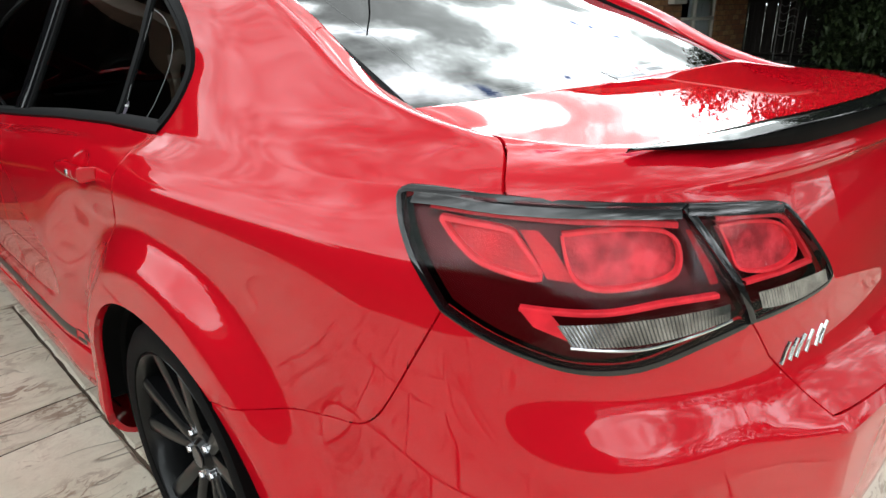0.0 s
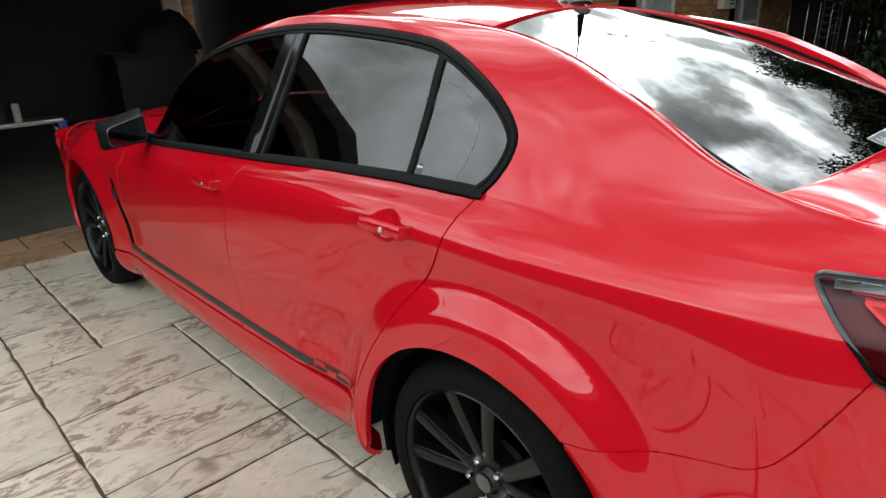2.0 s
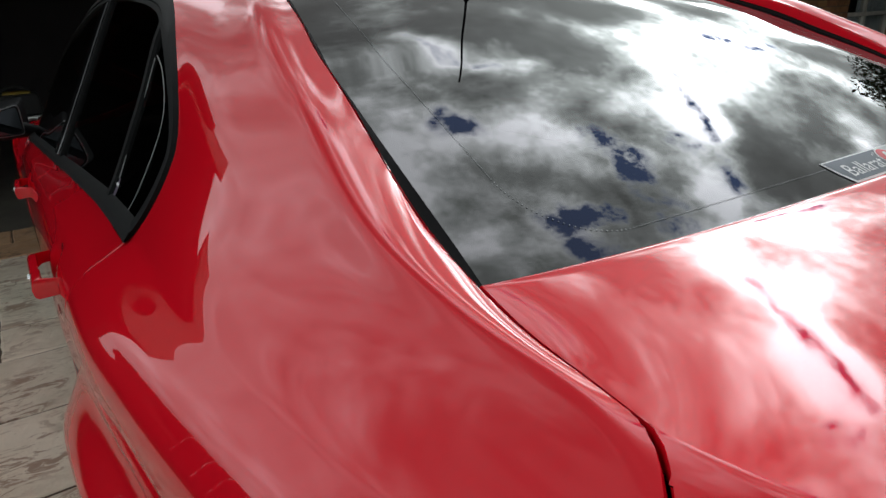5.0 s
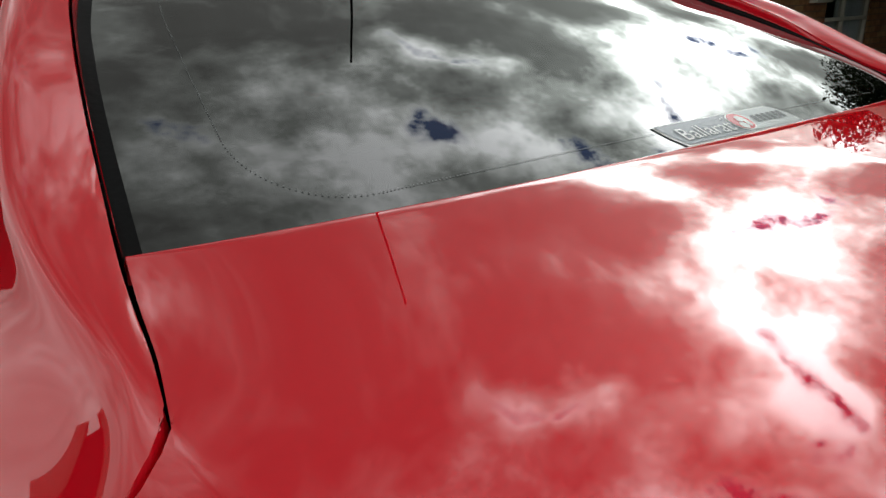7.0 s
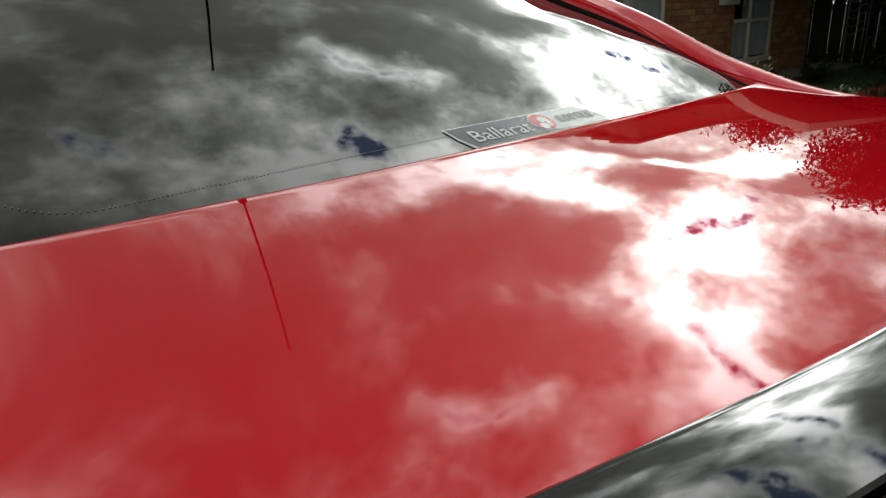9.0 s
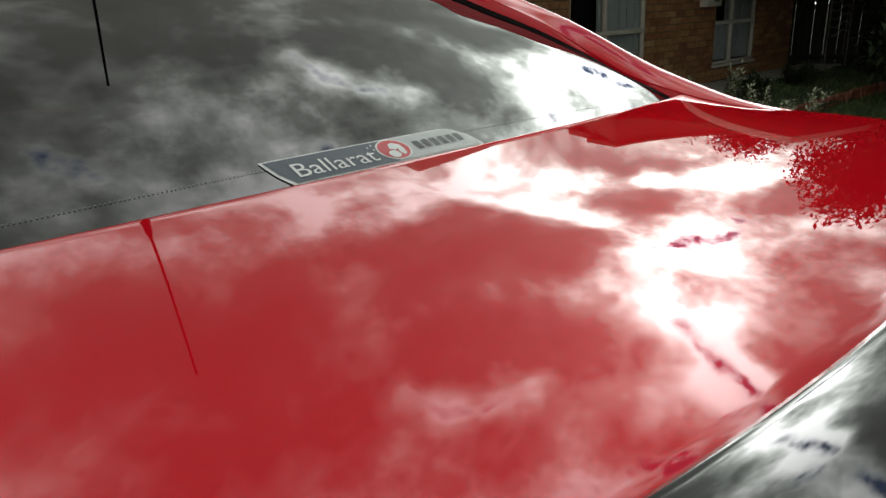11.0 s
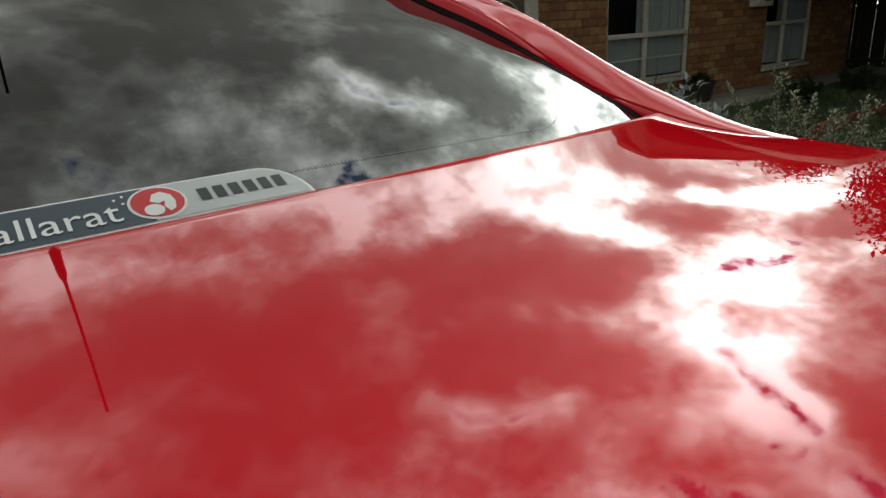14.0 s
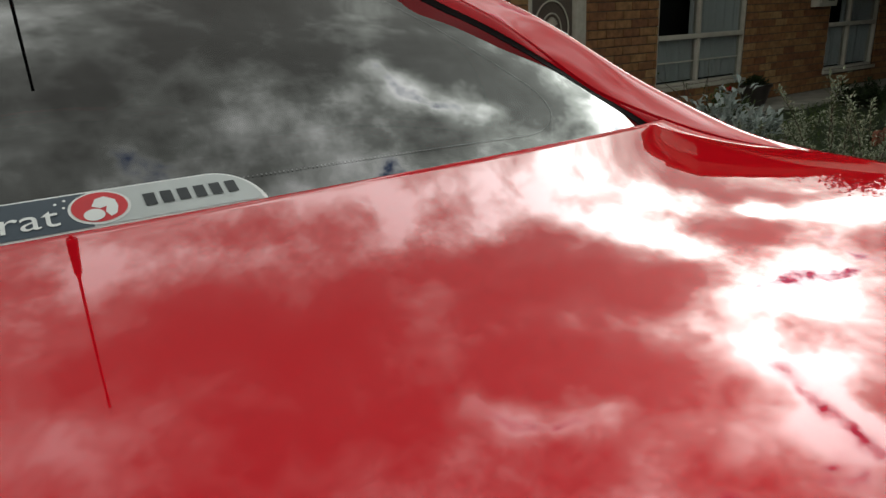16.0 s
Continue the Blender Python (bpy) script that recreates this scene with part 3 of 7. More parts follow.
add_panel("front_bumper", on_skin([(3.34, 0.54), (3.40, 0.645), (3.43, 0.79)]) + rail_line(9.0, 3.46, S_NOSE, 8) + [(S_NOSE, 0.1), (3.5, 0.1), (3.28, 1.2)], label="red front bumper", ds=0.06)
bumper = on_skin(SEAM) + on_skin(LAMP_LOW[::-1])[1:-1] + on_skin(LID_LOW) + [(S_TAIL, 0.1)] + rail_line(0.1, S_TAIL, -0.40, 20)[1:] + on_skin([(-0.385, 0.26)] + arch(0, 0.388, 186, 133, 8))
add_panel("rear_bumper", bumper, ds=0.02, dv=0.1, shrink=0.0004)

# black boxes that put shade behind the panel gaps, and black wheel wells
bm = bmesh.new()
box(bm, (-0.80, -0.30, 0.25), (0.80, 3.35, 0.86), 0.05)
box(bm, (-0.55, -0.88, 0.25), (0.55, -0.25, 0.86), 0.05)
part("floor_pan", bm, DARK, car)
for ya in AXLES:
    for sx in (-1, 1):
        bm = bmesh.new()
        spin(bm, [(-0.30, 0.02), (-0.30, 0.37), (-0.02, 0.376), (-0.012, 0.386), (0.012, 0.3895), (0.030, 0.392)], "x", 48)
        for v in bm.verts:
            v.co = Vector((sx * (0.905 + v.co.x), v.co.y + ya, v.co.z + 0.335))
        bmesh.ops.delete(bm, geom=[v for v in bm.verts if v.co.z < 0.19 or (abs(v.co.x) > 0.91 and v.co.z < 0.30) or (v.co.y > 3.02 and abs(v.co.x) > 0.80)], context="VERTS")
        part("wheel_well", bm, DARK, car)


# ---- boot lid: top, rolled edge and rear face in one skin
def rail_point(s, v=12.0):
    return skin(s, v)


def lid_front(a):
    """Front edge of the lid, a = 0 at the middle, 1 at the corner."""
    f = rail_point(S_CORNER)
    return Vector((a * f.x, -0.524 + (f.y + 0.524) * a ** 2.6, 1.1345 + (f.z - 1.1345) * a ** 2.5))


def boot_lid():
    outline = GAP + on_skin([LAMP_TOP[3], LAMP_TOP[4]]) + on_skin(LAMP_INNER)[1:] + on_skin(LID_LOW)[1:] + [(S_TAIL, 12.0)] + rail_line(12.0, S_TAIL, -0.74, 36)[1:-1]
    bm = sheet(outline, 0.03, 0.2)
    top = sorted({round(v.co.x, 6) for v in bm.verts if v.co.y > 11.999 and v.co.x > S_TAIL - 1e-4})
    wrap(bm)
    # the top is blended from its four edges
    K, F = rail_point(-0.74), rail_point(S_CORNER)
    T = rail_point(S_TAIL)
    C = Vector((0, -0.524, 1.1345))
    arc = lambda s: (rail_point(s) - T).length / (K - T).length
    cols = [(arc(s), rail_point(s)) for s in top]
    rows = [0, 0.009, 0.018, 0.024, 0.030, 0.036] + [k / 16 for k in range(1, 17)]
    lip = (0.0062, 0.0042, 0.0018, 0.0007, 0.0002)      # the front edge rolls down to the glass
    grid = []
    for a, rear in cols:
        a = min(a, 1.0)
        col = []
        for j, b in enumerate(rows):
            left = rail_point(S_CORNER + (-0.74 - S_CORNER) * b)
            mid = C.lerp(T, b)
            mid.z += 0.0005 * math.sin(math.pi * b)
            fr = lid_front(a)
            bil = (C * (1 - a) + F * a) * (1 - b) + (T * (1 - a) + K * a) * b
            p = fr * (1 - b) + rear * b + mid * (1 - a) + left * a - bil
            p.z -= lip[j] if j < len(lip) else 0.0
            col.append(bm.verts.new(p))
        grid.append(col)
    for c0, c1 in zip(grid, grid[1:]):
        for j in range(len(rows) - 1):
            f = bm.faces.new((c0[j], c0[j + 1], c1[j + 1], c1[j]))
            f.normal_update()
            if f.normal.z < 0:
                f.normal_flip()
    bmesh.ops.remove_doubles(bm, verts=bm.verts[:], dist=0.0006)
    r = bmesh.ops.duplicate(bm, geom=bm.faces[:] + bm.edges[:] + bm.verts[:])
    fresh = [g for g in r["geom"] if isinstance(g, bmesh.types.BMVert)]
    for v in fresh:
        v.co.x = -v.co.x
    bmesh.ops.reverse_faces(bm, faces=[g for g in r["geom"] if isinstance(g, bmesh.types.BMFace)])
    bmesh.ops.remove_doubles(bm, verts=bm.verts[:], dist=0.0006)
    rim_edges(bm)
    return part("boot_lid", bm, RED, car, sharp=28)


boot_lid()


# ---- roof, bonnet and screens between the two sides
def crown(s):
    return CROWN(s)


CROWN = spline((0.25, 0.45, 0.8, 1.1, 1.5, 2.0, 2.2, 3.0, 3.6), (0.040, 0.040, 0.036, 0.034, 0.05, 0.07, 0.05, 0.03, 0.02))
BOW = spline((0.25, 0.31, 0.6, 1.0, 1.2, 2.1, 2.3, 3.6), (0.05, 0.05, 0.02, 0.0, 0.06, 0.18, 0.05, 0.0))


def top_strip(name, s0, s1, material, n=24, m=24, v=12.0, lift=0.0, rim=True):
    bm = bmesh.new()
    grid = []
    for i in range(n + 1):
        s = s0 + (s1 - s0) * i / n
        e = skin(s, v)
        row = []
        for j in range(m + 1):
            a = -1 + 2 * j / m
            row.append(bm.verts.new((-a * e.x * 1.0, e.y + BOW(s) * (1 - a * a), e.z + lift + crown(s) * (1 - abs(a) ** 2.2))))
        grid.append(row)
    for r0, r1 in zip(grid, grid[1:]):
        for j in range(m):
            f = bm.faces.new((r0[j], r0[j + 1], r1[j + 1], r1[j]))
            f.normal_update()
            if f.normal.z < 0:
                f.normal_flip()
    if rim:
        rim_edges(bm)
    return part(name, bm, material, car, sharp=28)


def tinted(name, tint, ior=1.5, rough=0.0):
    m = bpy.data.materials.new(name)
    m.use_nodes = True
    nt = m.node_tree
    nt.nodes.clear()
    N, L = nt.nodes.new, nt.links.new
    out, mix, lw, tr, gl = N("ShaderNodeOutputMaterial"), N("ShaderNodeMixShader"), N("ShaderNodeLayerWeight"), N("ShaderNodeBsdfTransparent"), N("ShaderNodeBsdfGlossy")
    lw.inputs[0].default_value = 0.5
    pw, mr = N("ShaderNodeMath"), N("ShaderNodeMapRange")
    pw.operation = "POWER"
    pw.inputs[1].default_value = 5.0
    mr.inputs["To Min"].default_value, mr.inputs["To Max"].default_value = ((ior - 1) / (ior + 1)) ** 2, 1.0
    L(lw.outputs["Facing"], pw.inputs[0]), L(pw.outputs[0], mr.inputs[0])
    tr.inputs[0].default_value = (*tint, 1)
    gl.inputs["Roughness"].default_value = rough
    L(mr.outputs[0], mix.inputs[0]), L(tr.outputs[0], mix.inputs[1]), L(gl.outputs[0], mix.inputs[2]), L(mix.outputs[0], out.inputs[0])
    return m


GLASS = tinted("tinted_glass", (0.10, 0.11, 0.11), 2.1)
SCREEN = tinted("rear_screen_glass", (0.03, 0.034, 0.034), 2.3)
top_strip("roof", S_ROOF, 1.14, RED)
top_strip("windscreen", 1.15, 2.11, GLASS)
top_strip("bonnet", 2.16, 3.46, RED, v=10.4)


GUTTER = 0.011      # glass inside the pillar's edge


def screen_edge(b):
    s = S_CORNER + (S_ROOF - S_CORNER) * b
    e = skin(s, 12.0)
    low, high = skin(S_CORNER, 12.0).z - 0.019, skin(S_ROOF, 12.0).z - 0.010
    return Vector((e.x + GUTTER, e.y - 0.006, low + (high - low) * b + 0.115 * b * (1 - b)))


def rear_screen():
    def at(a, b, lift=0.0):
        """a: -1 to 1 across, b: 0 at the lid, 1 at the roof."""
        e = screen_edge(b)
        f = abs(a)
        y0, z0 = -0.532, 1.1300
        roof = skin(S_ROOF, 12.0)
        y1, z1 = roof.y + BOW(S_ROOF), roof.z + crown(S_ROOF) - 0.004
        my, mz = y0 + (y1 - y0) * b, z0 + (z1 - z0) * b + 0.020 * math.sin(math.pi * b)
        return Vector((-a * e.x, my + (e.y - my) * f ** 2, mz + (e.z - mz) * f ** 2 + lift))
    n, m = 30, 40
    bm = bmesh.new()
    g = [[bm.verts.new(at(-1 + 2 * j / m, i / n)) for j in range(m + 1)] for i in range(n + 1)]
    for r0, r1 in zip(g, g[1:]):
        for j in range(m):
            f = bm.faces.new((r0[j], r0[j + 1], r1[j + 1], r1[j]))
            f.normal_update()
            if f.normal.z < 0:
                f.normal_flip()
    glass = part("rear_screen", bm, SCREEN, car, "tinted rear screen")
    # painted flange under the pillar's edge, and the black seal between it and the glass
    flange, seal = [], []
    red, black = bmesh.new(), bmesh.new()
    for k in range(41):
        b = k / 40
        e, o = screen_edge(b), skin(S_CORNER + (S_ROOF - S_CORNER) * b, 12.0)
        deep = max(0.004, o.z - e.z)
        foot = o + Vector((0.0012, 0, -0.72 * deep))
        flange.append([red.verts.new(p) for p in (o + Vector((0.0005, 0, -0.0015)), o + Vector((0.001, 0, -0.2 * deep)), foot)])
        seal.append([black.verts.new(p) for p in (foot + Vector((-0.002, 0, 0.0005)), foot.lerp(e, 0.5) + Vector((0, 0, 0.0005)), e + Vector((0.002, 0, 0.001)), e + Vector((0.004, 0, -0.03)))])
    for bm2, rows in ((red, flange), (black, seal)):
        for a, b in zip(rows, rows[1:]):
            for j in range(len(a) - 1):
                f = bm2.faces.new((a[j], a[j + 1], b[j + 1], b[j]))
                f.normal_update()
                if f.normal.x + f.normal.z < 0:
                    f.normal_flip()
    mirrored(part("screen_flange", red, RED, car))
    mirrored(part("screen_channel", black, RUBBER, car, "black seal beside the rear screen"))
    return at, glass


screen_at, rear_glass = rear_screen()


# ---- side windows
def offset_line(points, d):
    out = []
    for k, p in enumerate(points):
        a, b = points[max(k - 1, 0)], points[min(k + 1, len(points) - 1)]
        t = Vector((b[0] - a[0], b[1] - a[1])).normalized()
        out.append((p[0] + t.y * d, p[1] - t.x * d))
    return out


def band(outer, inner, material, name, parent, lifts=(-0.002, 0.006, 0.006, -0.004), steps=(0, 0.25, 0.75, 1), label=""):
    bm = bmesh.new()
    rows = []
    for w, l in zip(steps, lifts):
        rows.append([bm.verts.new(skin(s, v_of(s, z), l)) for s, z in [(o[0] + (i[0] - o[0]) * w, o[1] + (i[1] - o[1]) * w) for o, i in zip(outer, inner)]])
    for a, b in zip(rows, rows[1:]):
        for k in range(len(a) - 1):
            f = bm.faces.new((a[k], a[k + 1], b[k + 1], b[k]))
            f.normal_update()
            if f.normal.x > 0:
                f.normal_flip()
    ob = part(name, bm, material, parent, label)
    mirrored(ob)
    return ob


TOP_IN = offset_line(DLO_TOP, -0.030)
LOW_FINE = [(0.062 + (2.10 - 0.062) * k / 30, float(np.interp(0.062 + (2.10 - 0.062) * k / 30, [p[0] for p in DLO_LOW], [p[1] for p in DLO_LOW]))) for k in range(31)]
band(DLO_TOP, TOP_IN, BLACK_TRIM, "window_trim", car, (-0.002, 0.006, 0.006, -0.004, -0.004, 0.004, 0.004, -0.004), (0, 0.10, 0.50, 0.53, 0.60, 0.63, 0.88, 1), "black window trim with a groove along it")
band(LOW_FINE, [(s, z + 0.024) for s, z in LOW_FINE], BLACK_TRIM, "belt_moulding", car, lifts=(0.001, 0.010, 0.010, -0.004))


def pane(name, s0a, s0b, s1a, s1b):
    """A pane between two slanted lines: s at the waist and s at the top."""
    low = lambda s: float(np.interp(s, [p[0] for p in LOW_FINE], [p[1] for p in LOW_FINE])) + 0.020
    xs, zs = zip(*sorted((p[0], p[1]) for p in TOP_IN[:-8]))
    hi = lambda s: float(np.interp(s, xs, zs))
    pts = []
    n = 20
    lows = [(s0a + (s1a - s0a) * k / n) for k in range(n + 1)]
    tops = [(s0b + (s1b - s0b) * k / n) for k in range(n + 1)]
    bm = bmesh.new()
    g = []
    for a, b in zip(lows, tops):
        z0, z1 = low(a), hi(b) + 0.006
        z1 = max(z1, z0 + 0.004)
        g.append([bm.verts.new(skin(a + (b - a) * j / 8, v_of(a + (b - a) * j / 8, z0 + (z1 - z0) * j / 8), -0.004)) for j in range(9)])
    for c0, c1 in zip(g, g[1:]):
        for j in range(8):
            f = bm.faces.new((c0[j], c0[j + 1], c1[j + 1], c1[j]))
            f.normal_update()
            if f.normal.x > 0:
                f.normal_flip()
    ob = part(name, bm, GLASS, car, "dark tinted side window")
    mirrored(ob)


pane("quarter_window", 0.075, 0.045, 0.318, 0.318)
pane("rear_window", 0.330, 0.350, 1.012, 0.985)
pane("front_window", 1.170, 1.115, 2.085, 2.02)


PILLAR_GLOSS = mat("pillar_gloss", (0.007, 0.007, 0.008), 0.10, spec=0.45)


def pillar(name, low, top, w_low, w_top, lift, material=BLACK_TRIM):
    z0 = float(np.interp(low, [p[0] for p in LOW_FINE], [p[1] for p in LOW_FINE])) + 0.01
    xs, zs = zip(*sorted((p[0], p[1]) for p in TOP_IN[:-8]))
    z1 = float(np.interp(top, xs, zs)) + 0.012
    left = [(low - w_low / 2 + (top - w_top / 2 - low + w_low / 2) * k / 8, z0 + (z1 - z0) * k / 8) for k in range(9)]
    right = [(low + w_low / 2 + (top + w_top / 2 - low - w_low / 2) * k / 8, z0 + (z1 - z0) * k / 8) for k in range(9)]
    band(left, right, material, name, car, lifts=(-0.006, lift, lift, -0.006), steps=(0, 0.1, 0.9, 1))


pillar("window_divider", 0.325, 0.335, 0.022, 0.030, 0.002)
pillar("pillar_cover", 1.127, 1.083, 0.090, 0.070, 0.002, PILLAR_GLOSS)
pillar("pillar_cover", 1.056, 1.023, 0.044, 0.042, 0.002, PILLAR_GLOSS)
pillar("pillar_seal", 1.024, 0.993, 0.020, 0.018, 0.004)
pillar("pillar_backing", 1.090, 1.050, 0.030, 0.030, -0.005)


# ---- tail lamps
SMOKE = tinted("smoked_lens", (1.0, 0.60, 0.62), 1.34)
LAMP_RED = mat("lamp_red", (1.0, 0.10, 0.14), 0.25, var=0.2, vscale=60)
LAMP_BOWL = mat("lamp_bowl", (0.95, 0.17, 0.22), 0.14, 0.35, var=0.65, vscale=34, bump=0.5, bscale=160)
LAMP_DEEP = mat("lamp_deep_red", (0.06, 0.003, 0.006), 0.2)
LAMP_PANEL = mat("lamp_panel_red", (0.72, 0.04, 0.06), 0.18, 0.2, var=0.4, vscale=30, bump=0.2, bscale=200)
REFLECTOR = mat("reflector", (0.42, 0.42, 0.42), 0.16, 0.9, var=0.5, vscale=40)


def strip_on_skin(name, line, width, lift, material, parent, thick=0.008):
    """A rounded bar that follows a line on the skin."""
    bm = bmesh.new()
    rows = []
    up = offset_line(line, -width / 2)
    lo = offset_line(line, width / 2)
    for w, l in ((0, -thick), (0.10, 0), (0.5, 0.0006), (0.90, 0), (1, -thick)):
        rows.append([bm.verts.new(skin(a[0] + (b[0] - a[0]) * w, v_of(a[0] + (b[0] - a[0]) * w, a[1] + (b[1] - a[1]) * w), lift + l)) for a, b in zip(up, lo)])
    for a, b in zip(rows, rows[1:]):
        for k in range(len(a) - 1):
            bm.faces.new((a[k], a[k + 1], b[k + 1], b[k]))
    bmesh.ops.recalc_face_normals(bm, faces=bm.faces[:])
    return part(name, bm, material, parent, sharp=35)


def ribbed(name, p0, p1, p2, p3, n, parent):
    """A clear lamp with upright ribs between four corners on the skin."""
    bm = bmesh.new()
    cols = []
    for k in range(2 * n + 1):
        f = k / (2 * n)
        lo = (p0[0] + (p1[0] - p0[0]) * f, p0[1] + (p1[1] - p0[1]) * f - 0.006 * math.sin(math.pi * f))
        hi = (p3[0] + (p2[0] - p3[0]) * f, p3[1] + (p2[1] - p3[1]) * f)
        l = 0.0042 + (0.0016 if k % 2 else 0.0)
        cols.append([bm.verts.new(skin(a, v_of(a, b), l)) for a, b in (lo, ((lo[0] + hi[0]) / 2, (lo[1] + hi[1]) / 2), hi)])
    for a, b in zip(cols, cols[1:]):
        for j in range(2):
            bm.faces.new((a[j], a[j + 1], b[j + 1], b[j]))
    bmesh.ops.recalc_face_normals(bm, faces=bm.faces[:])
    return part(name, bm, REFLECTOR, parent, "clear ribbed lamp", smooth=False)


def closed(points):
    return points + [points[0]]


def tail_lamps():
    for inner in (False, True):
        if inner:
            loop = LAMP_INNER
        else:
            loop = LAMP_SIDE[:-1] + LAMP_TOP + LAMP_SPLIT[1:] + LAMP_LOW[1:-1]
        outline = on_skin(loop)
        lampbody = part("tail_lamp", wrap(sheet(outline, 0.02, 0.15), -0.030), LAMP_DEEP, car, "smoked red tail lamp with a black bezel")
        lens = part("lens", wrap(sheet(outline, 0.02, 0.15), 0.003), SMOKE, lampbody)
        bezel = strip_on_skin("bezel", closed(loop), 0.009, 0.0045, SPOILER_BLACK, lampbody, 0.012)
        made = [lens, bezel]
        top_edge = [(-1.06, 1.042), (-1.14, 1.034), (-1.235, 1.024)] if inner else [(-0.66, 1.044), (-0.74, 1.047), (-0.93, 1.045), (-1.05, 1.039)]
        made.append(strip_on_skin("brow", curve(top_edge, 6), 0.014, 0.008, BLACK_GLOSS, lampbody, 0.014))
        def pane_at(name, points, lift, material, label=""):
            made.append(part(name, wrap(sheet(on_skin(points), 0.014, 0.10), lift), material, lampbody, label))

        def ring(name, points, width, lift, material):
            made.append(strip_on_skin(name, closed(points), width, lift, material, lampbody))

        if inner:
            bowl = curve([(-1.125, 1.012), (-1.185, 1.010), (-1.248, 0.998), (-1.278, 0.974), (-1.280, 0.950), (-1.224, 0.942), (-1.156, 0.955), (-1.140, 0.984), (-1.125, 1.012)], 4)[:-1]
            pane_at("lamp_bowl", bowl, -0.018, LAMP_BOWL)
            ring("bowl_ring", bowl, 0.005, -0.011, LAMP_RED)
            made.append(strip_on_skin("light_guide", curve([(-1.118, 1.022), (-1.20, 1.016), (-1.262, 1.003), (-1.295, 0.968), (-1.318, 0.938)], 4), 0.007, -0.009, LAMP_RED, lampbody))
            made.append(strip_on_skin("lower_guide", [(-1.160, 0.937), (-1.245, 0.935), (-1.318, 0.934)], 0.006, -0.008, LAMP_RED, lampbody))
            made.append(ribbed("reversing_lamp", (-1.175, 0.906), (-1.337, 0.905), (-1.330, 0.924), (-1.168, 0.929), 26, lampbody))
        else:
            made.append(strip_on_skin("light_guide", curve([(-0.687, 1.036), (-0.804, 1.036), (-0.922, 1.032), (-0.99, 1.029), (-1.055, 1.021)], 5), 0.009, -0.009, LAMP_RED, lampbody))
            loop = curve([(-0.707, 1.024), (-0.804, 1.020), (-0.828, 1.006), (-0.860, 0.966), (-0.785, 0.977), (-0.746, 0.996), (-0.707, 1.024)], 4)[:-1]
            pane_at("lamp_panel", loop, -0.020, LAMP_PANEL)
            ring("loop_guide", loop, 0.007, -0.010, LAMP_RED)
            pane_at("diagonal_guide", [(-0.826, 1.020), (-0.852, 1.020), (-0.876, 1.000), (-0.905, 0.961), (-0.868, 0.965), (-0.846, 0.996)], -0.014, LAMP_PANEL)
            bowl = curve([(-0.886, 1.016), (-0.961, 1.021), (-1.029, 1.016), (-1.056, 0.997), (-1.050, 0.964), (-1.000, 0.953), (-0.931, 0.953), (-0.900, 0.972), (-0.886, 1.016)], 4)[:-1]
            pane_at("lamp_bowl", bowl, -0.022, LAMP_BOWL)
            ring("bowl_ring", bowl, 0.006, -0.012, LAMP_RED)
            pane_at("side_reflector", [(-1.068, 1.014), (-1.090, 1.010), (-1.114, 0.944), (-1.100, 0.944)], -0.012, LAMP_PANEL)
            pane_at("lower_wedge", [(-0.832, 0.931), (-0.873, 0.927), (-0.893, 0.905), (-0.900, 0.891), (-0.853, 0.908)], -0.008, LAMP_RED)
            made.append(strip_on_skin("lower_guide", curve([(-0.834, 0.930), (-0.941, 0.925), (-1.029, 0.931), (-1.110, 0.930)], 5), 0.007, -0.007, LAMP_RED, lampbody))
            made.append(ribbed("indicator", (-0.902, 0.890), (-1.117, 0.904), (-1.117, 0.924), (-0.882, 0.918), 44, lampbody))
            made.append(strip_on_skin("indicator_edge", curve([(-0.900, 0.889), (-0.96, 0.884), (-1.0, 0.884), (-1.06, 0.892), (-1.12, 0.902)], 5), 0.004, 0.005, CHROME, lampbody, 0.003))
        if inner:
            made.append(strip_on_skin("split_seal", curve(LAMP_SPLIT, 4), 0.013, 0.007, SPOILER_BLACK, lampbody, 0.012))
        # the other side
        twin = mirrored(lampbody)
        for k in made:
            o = mirrored(k)
            o.parent = twin


tail_lamps()


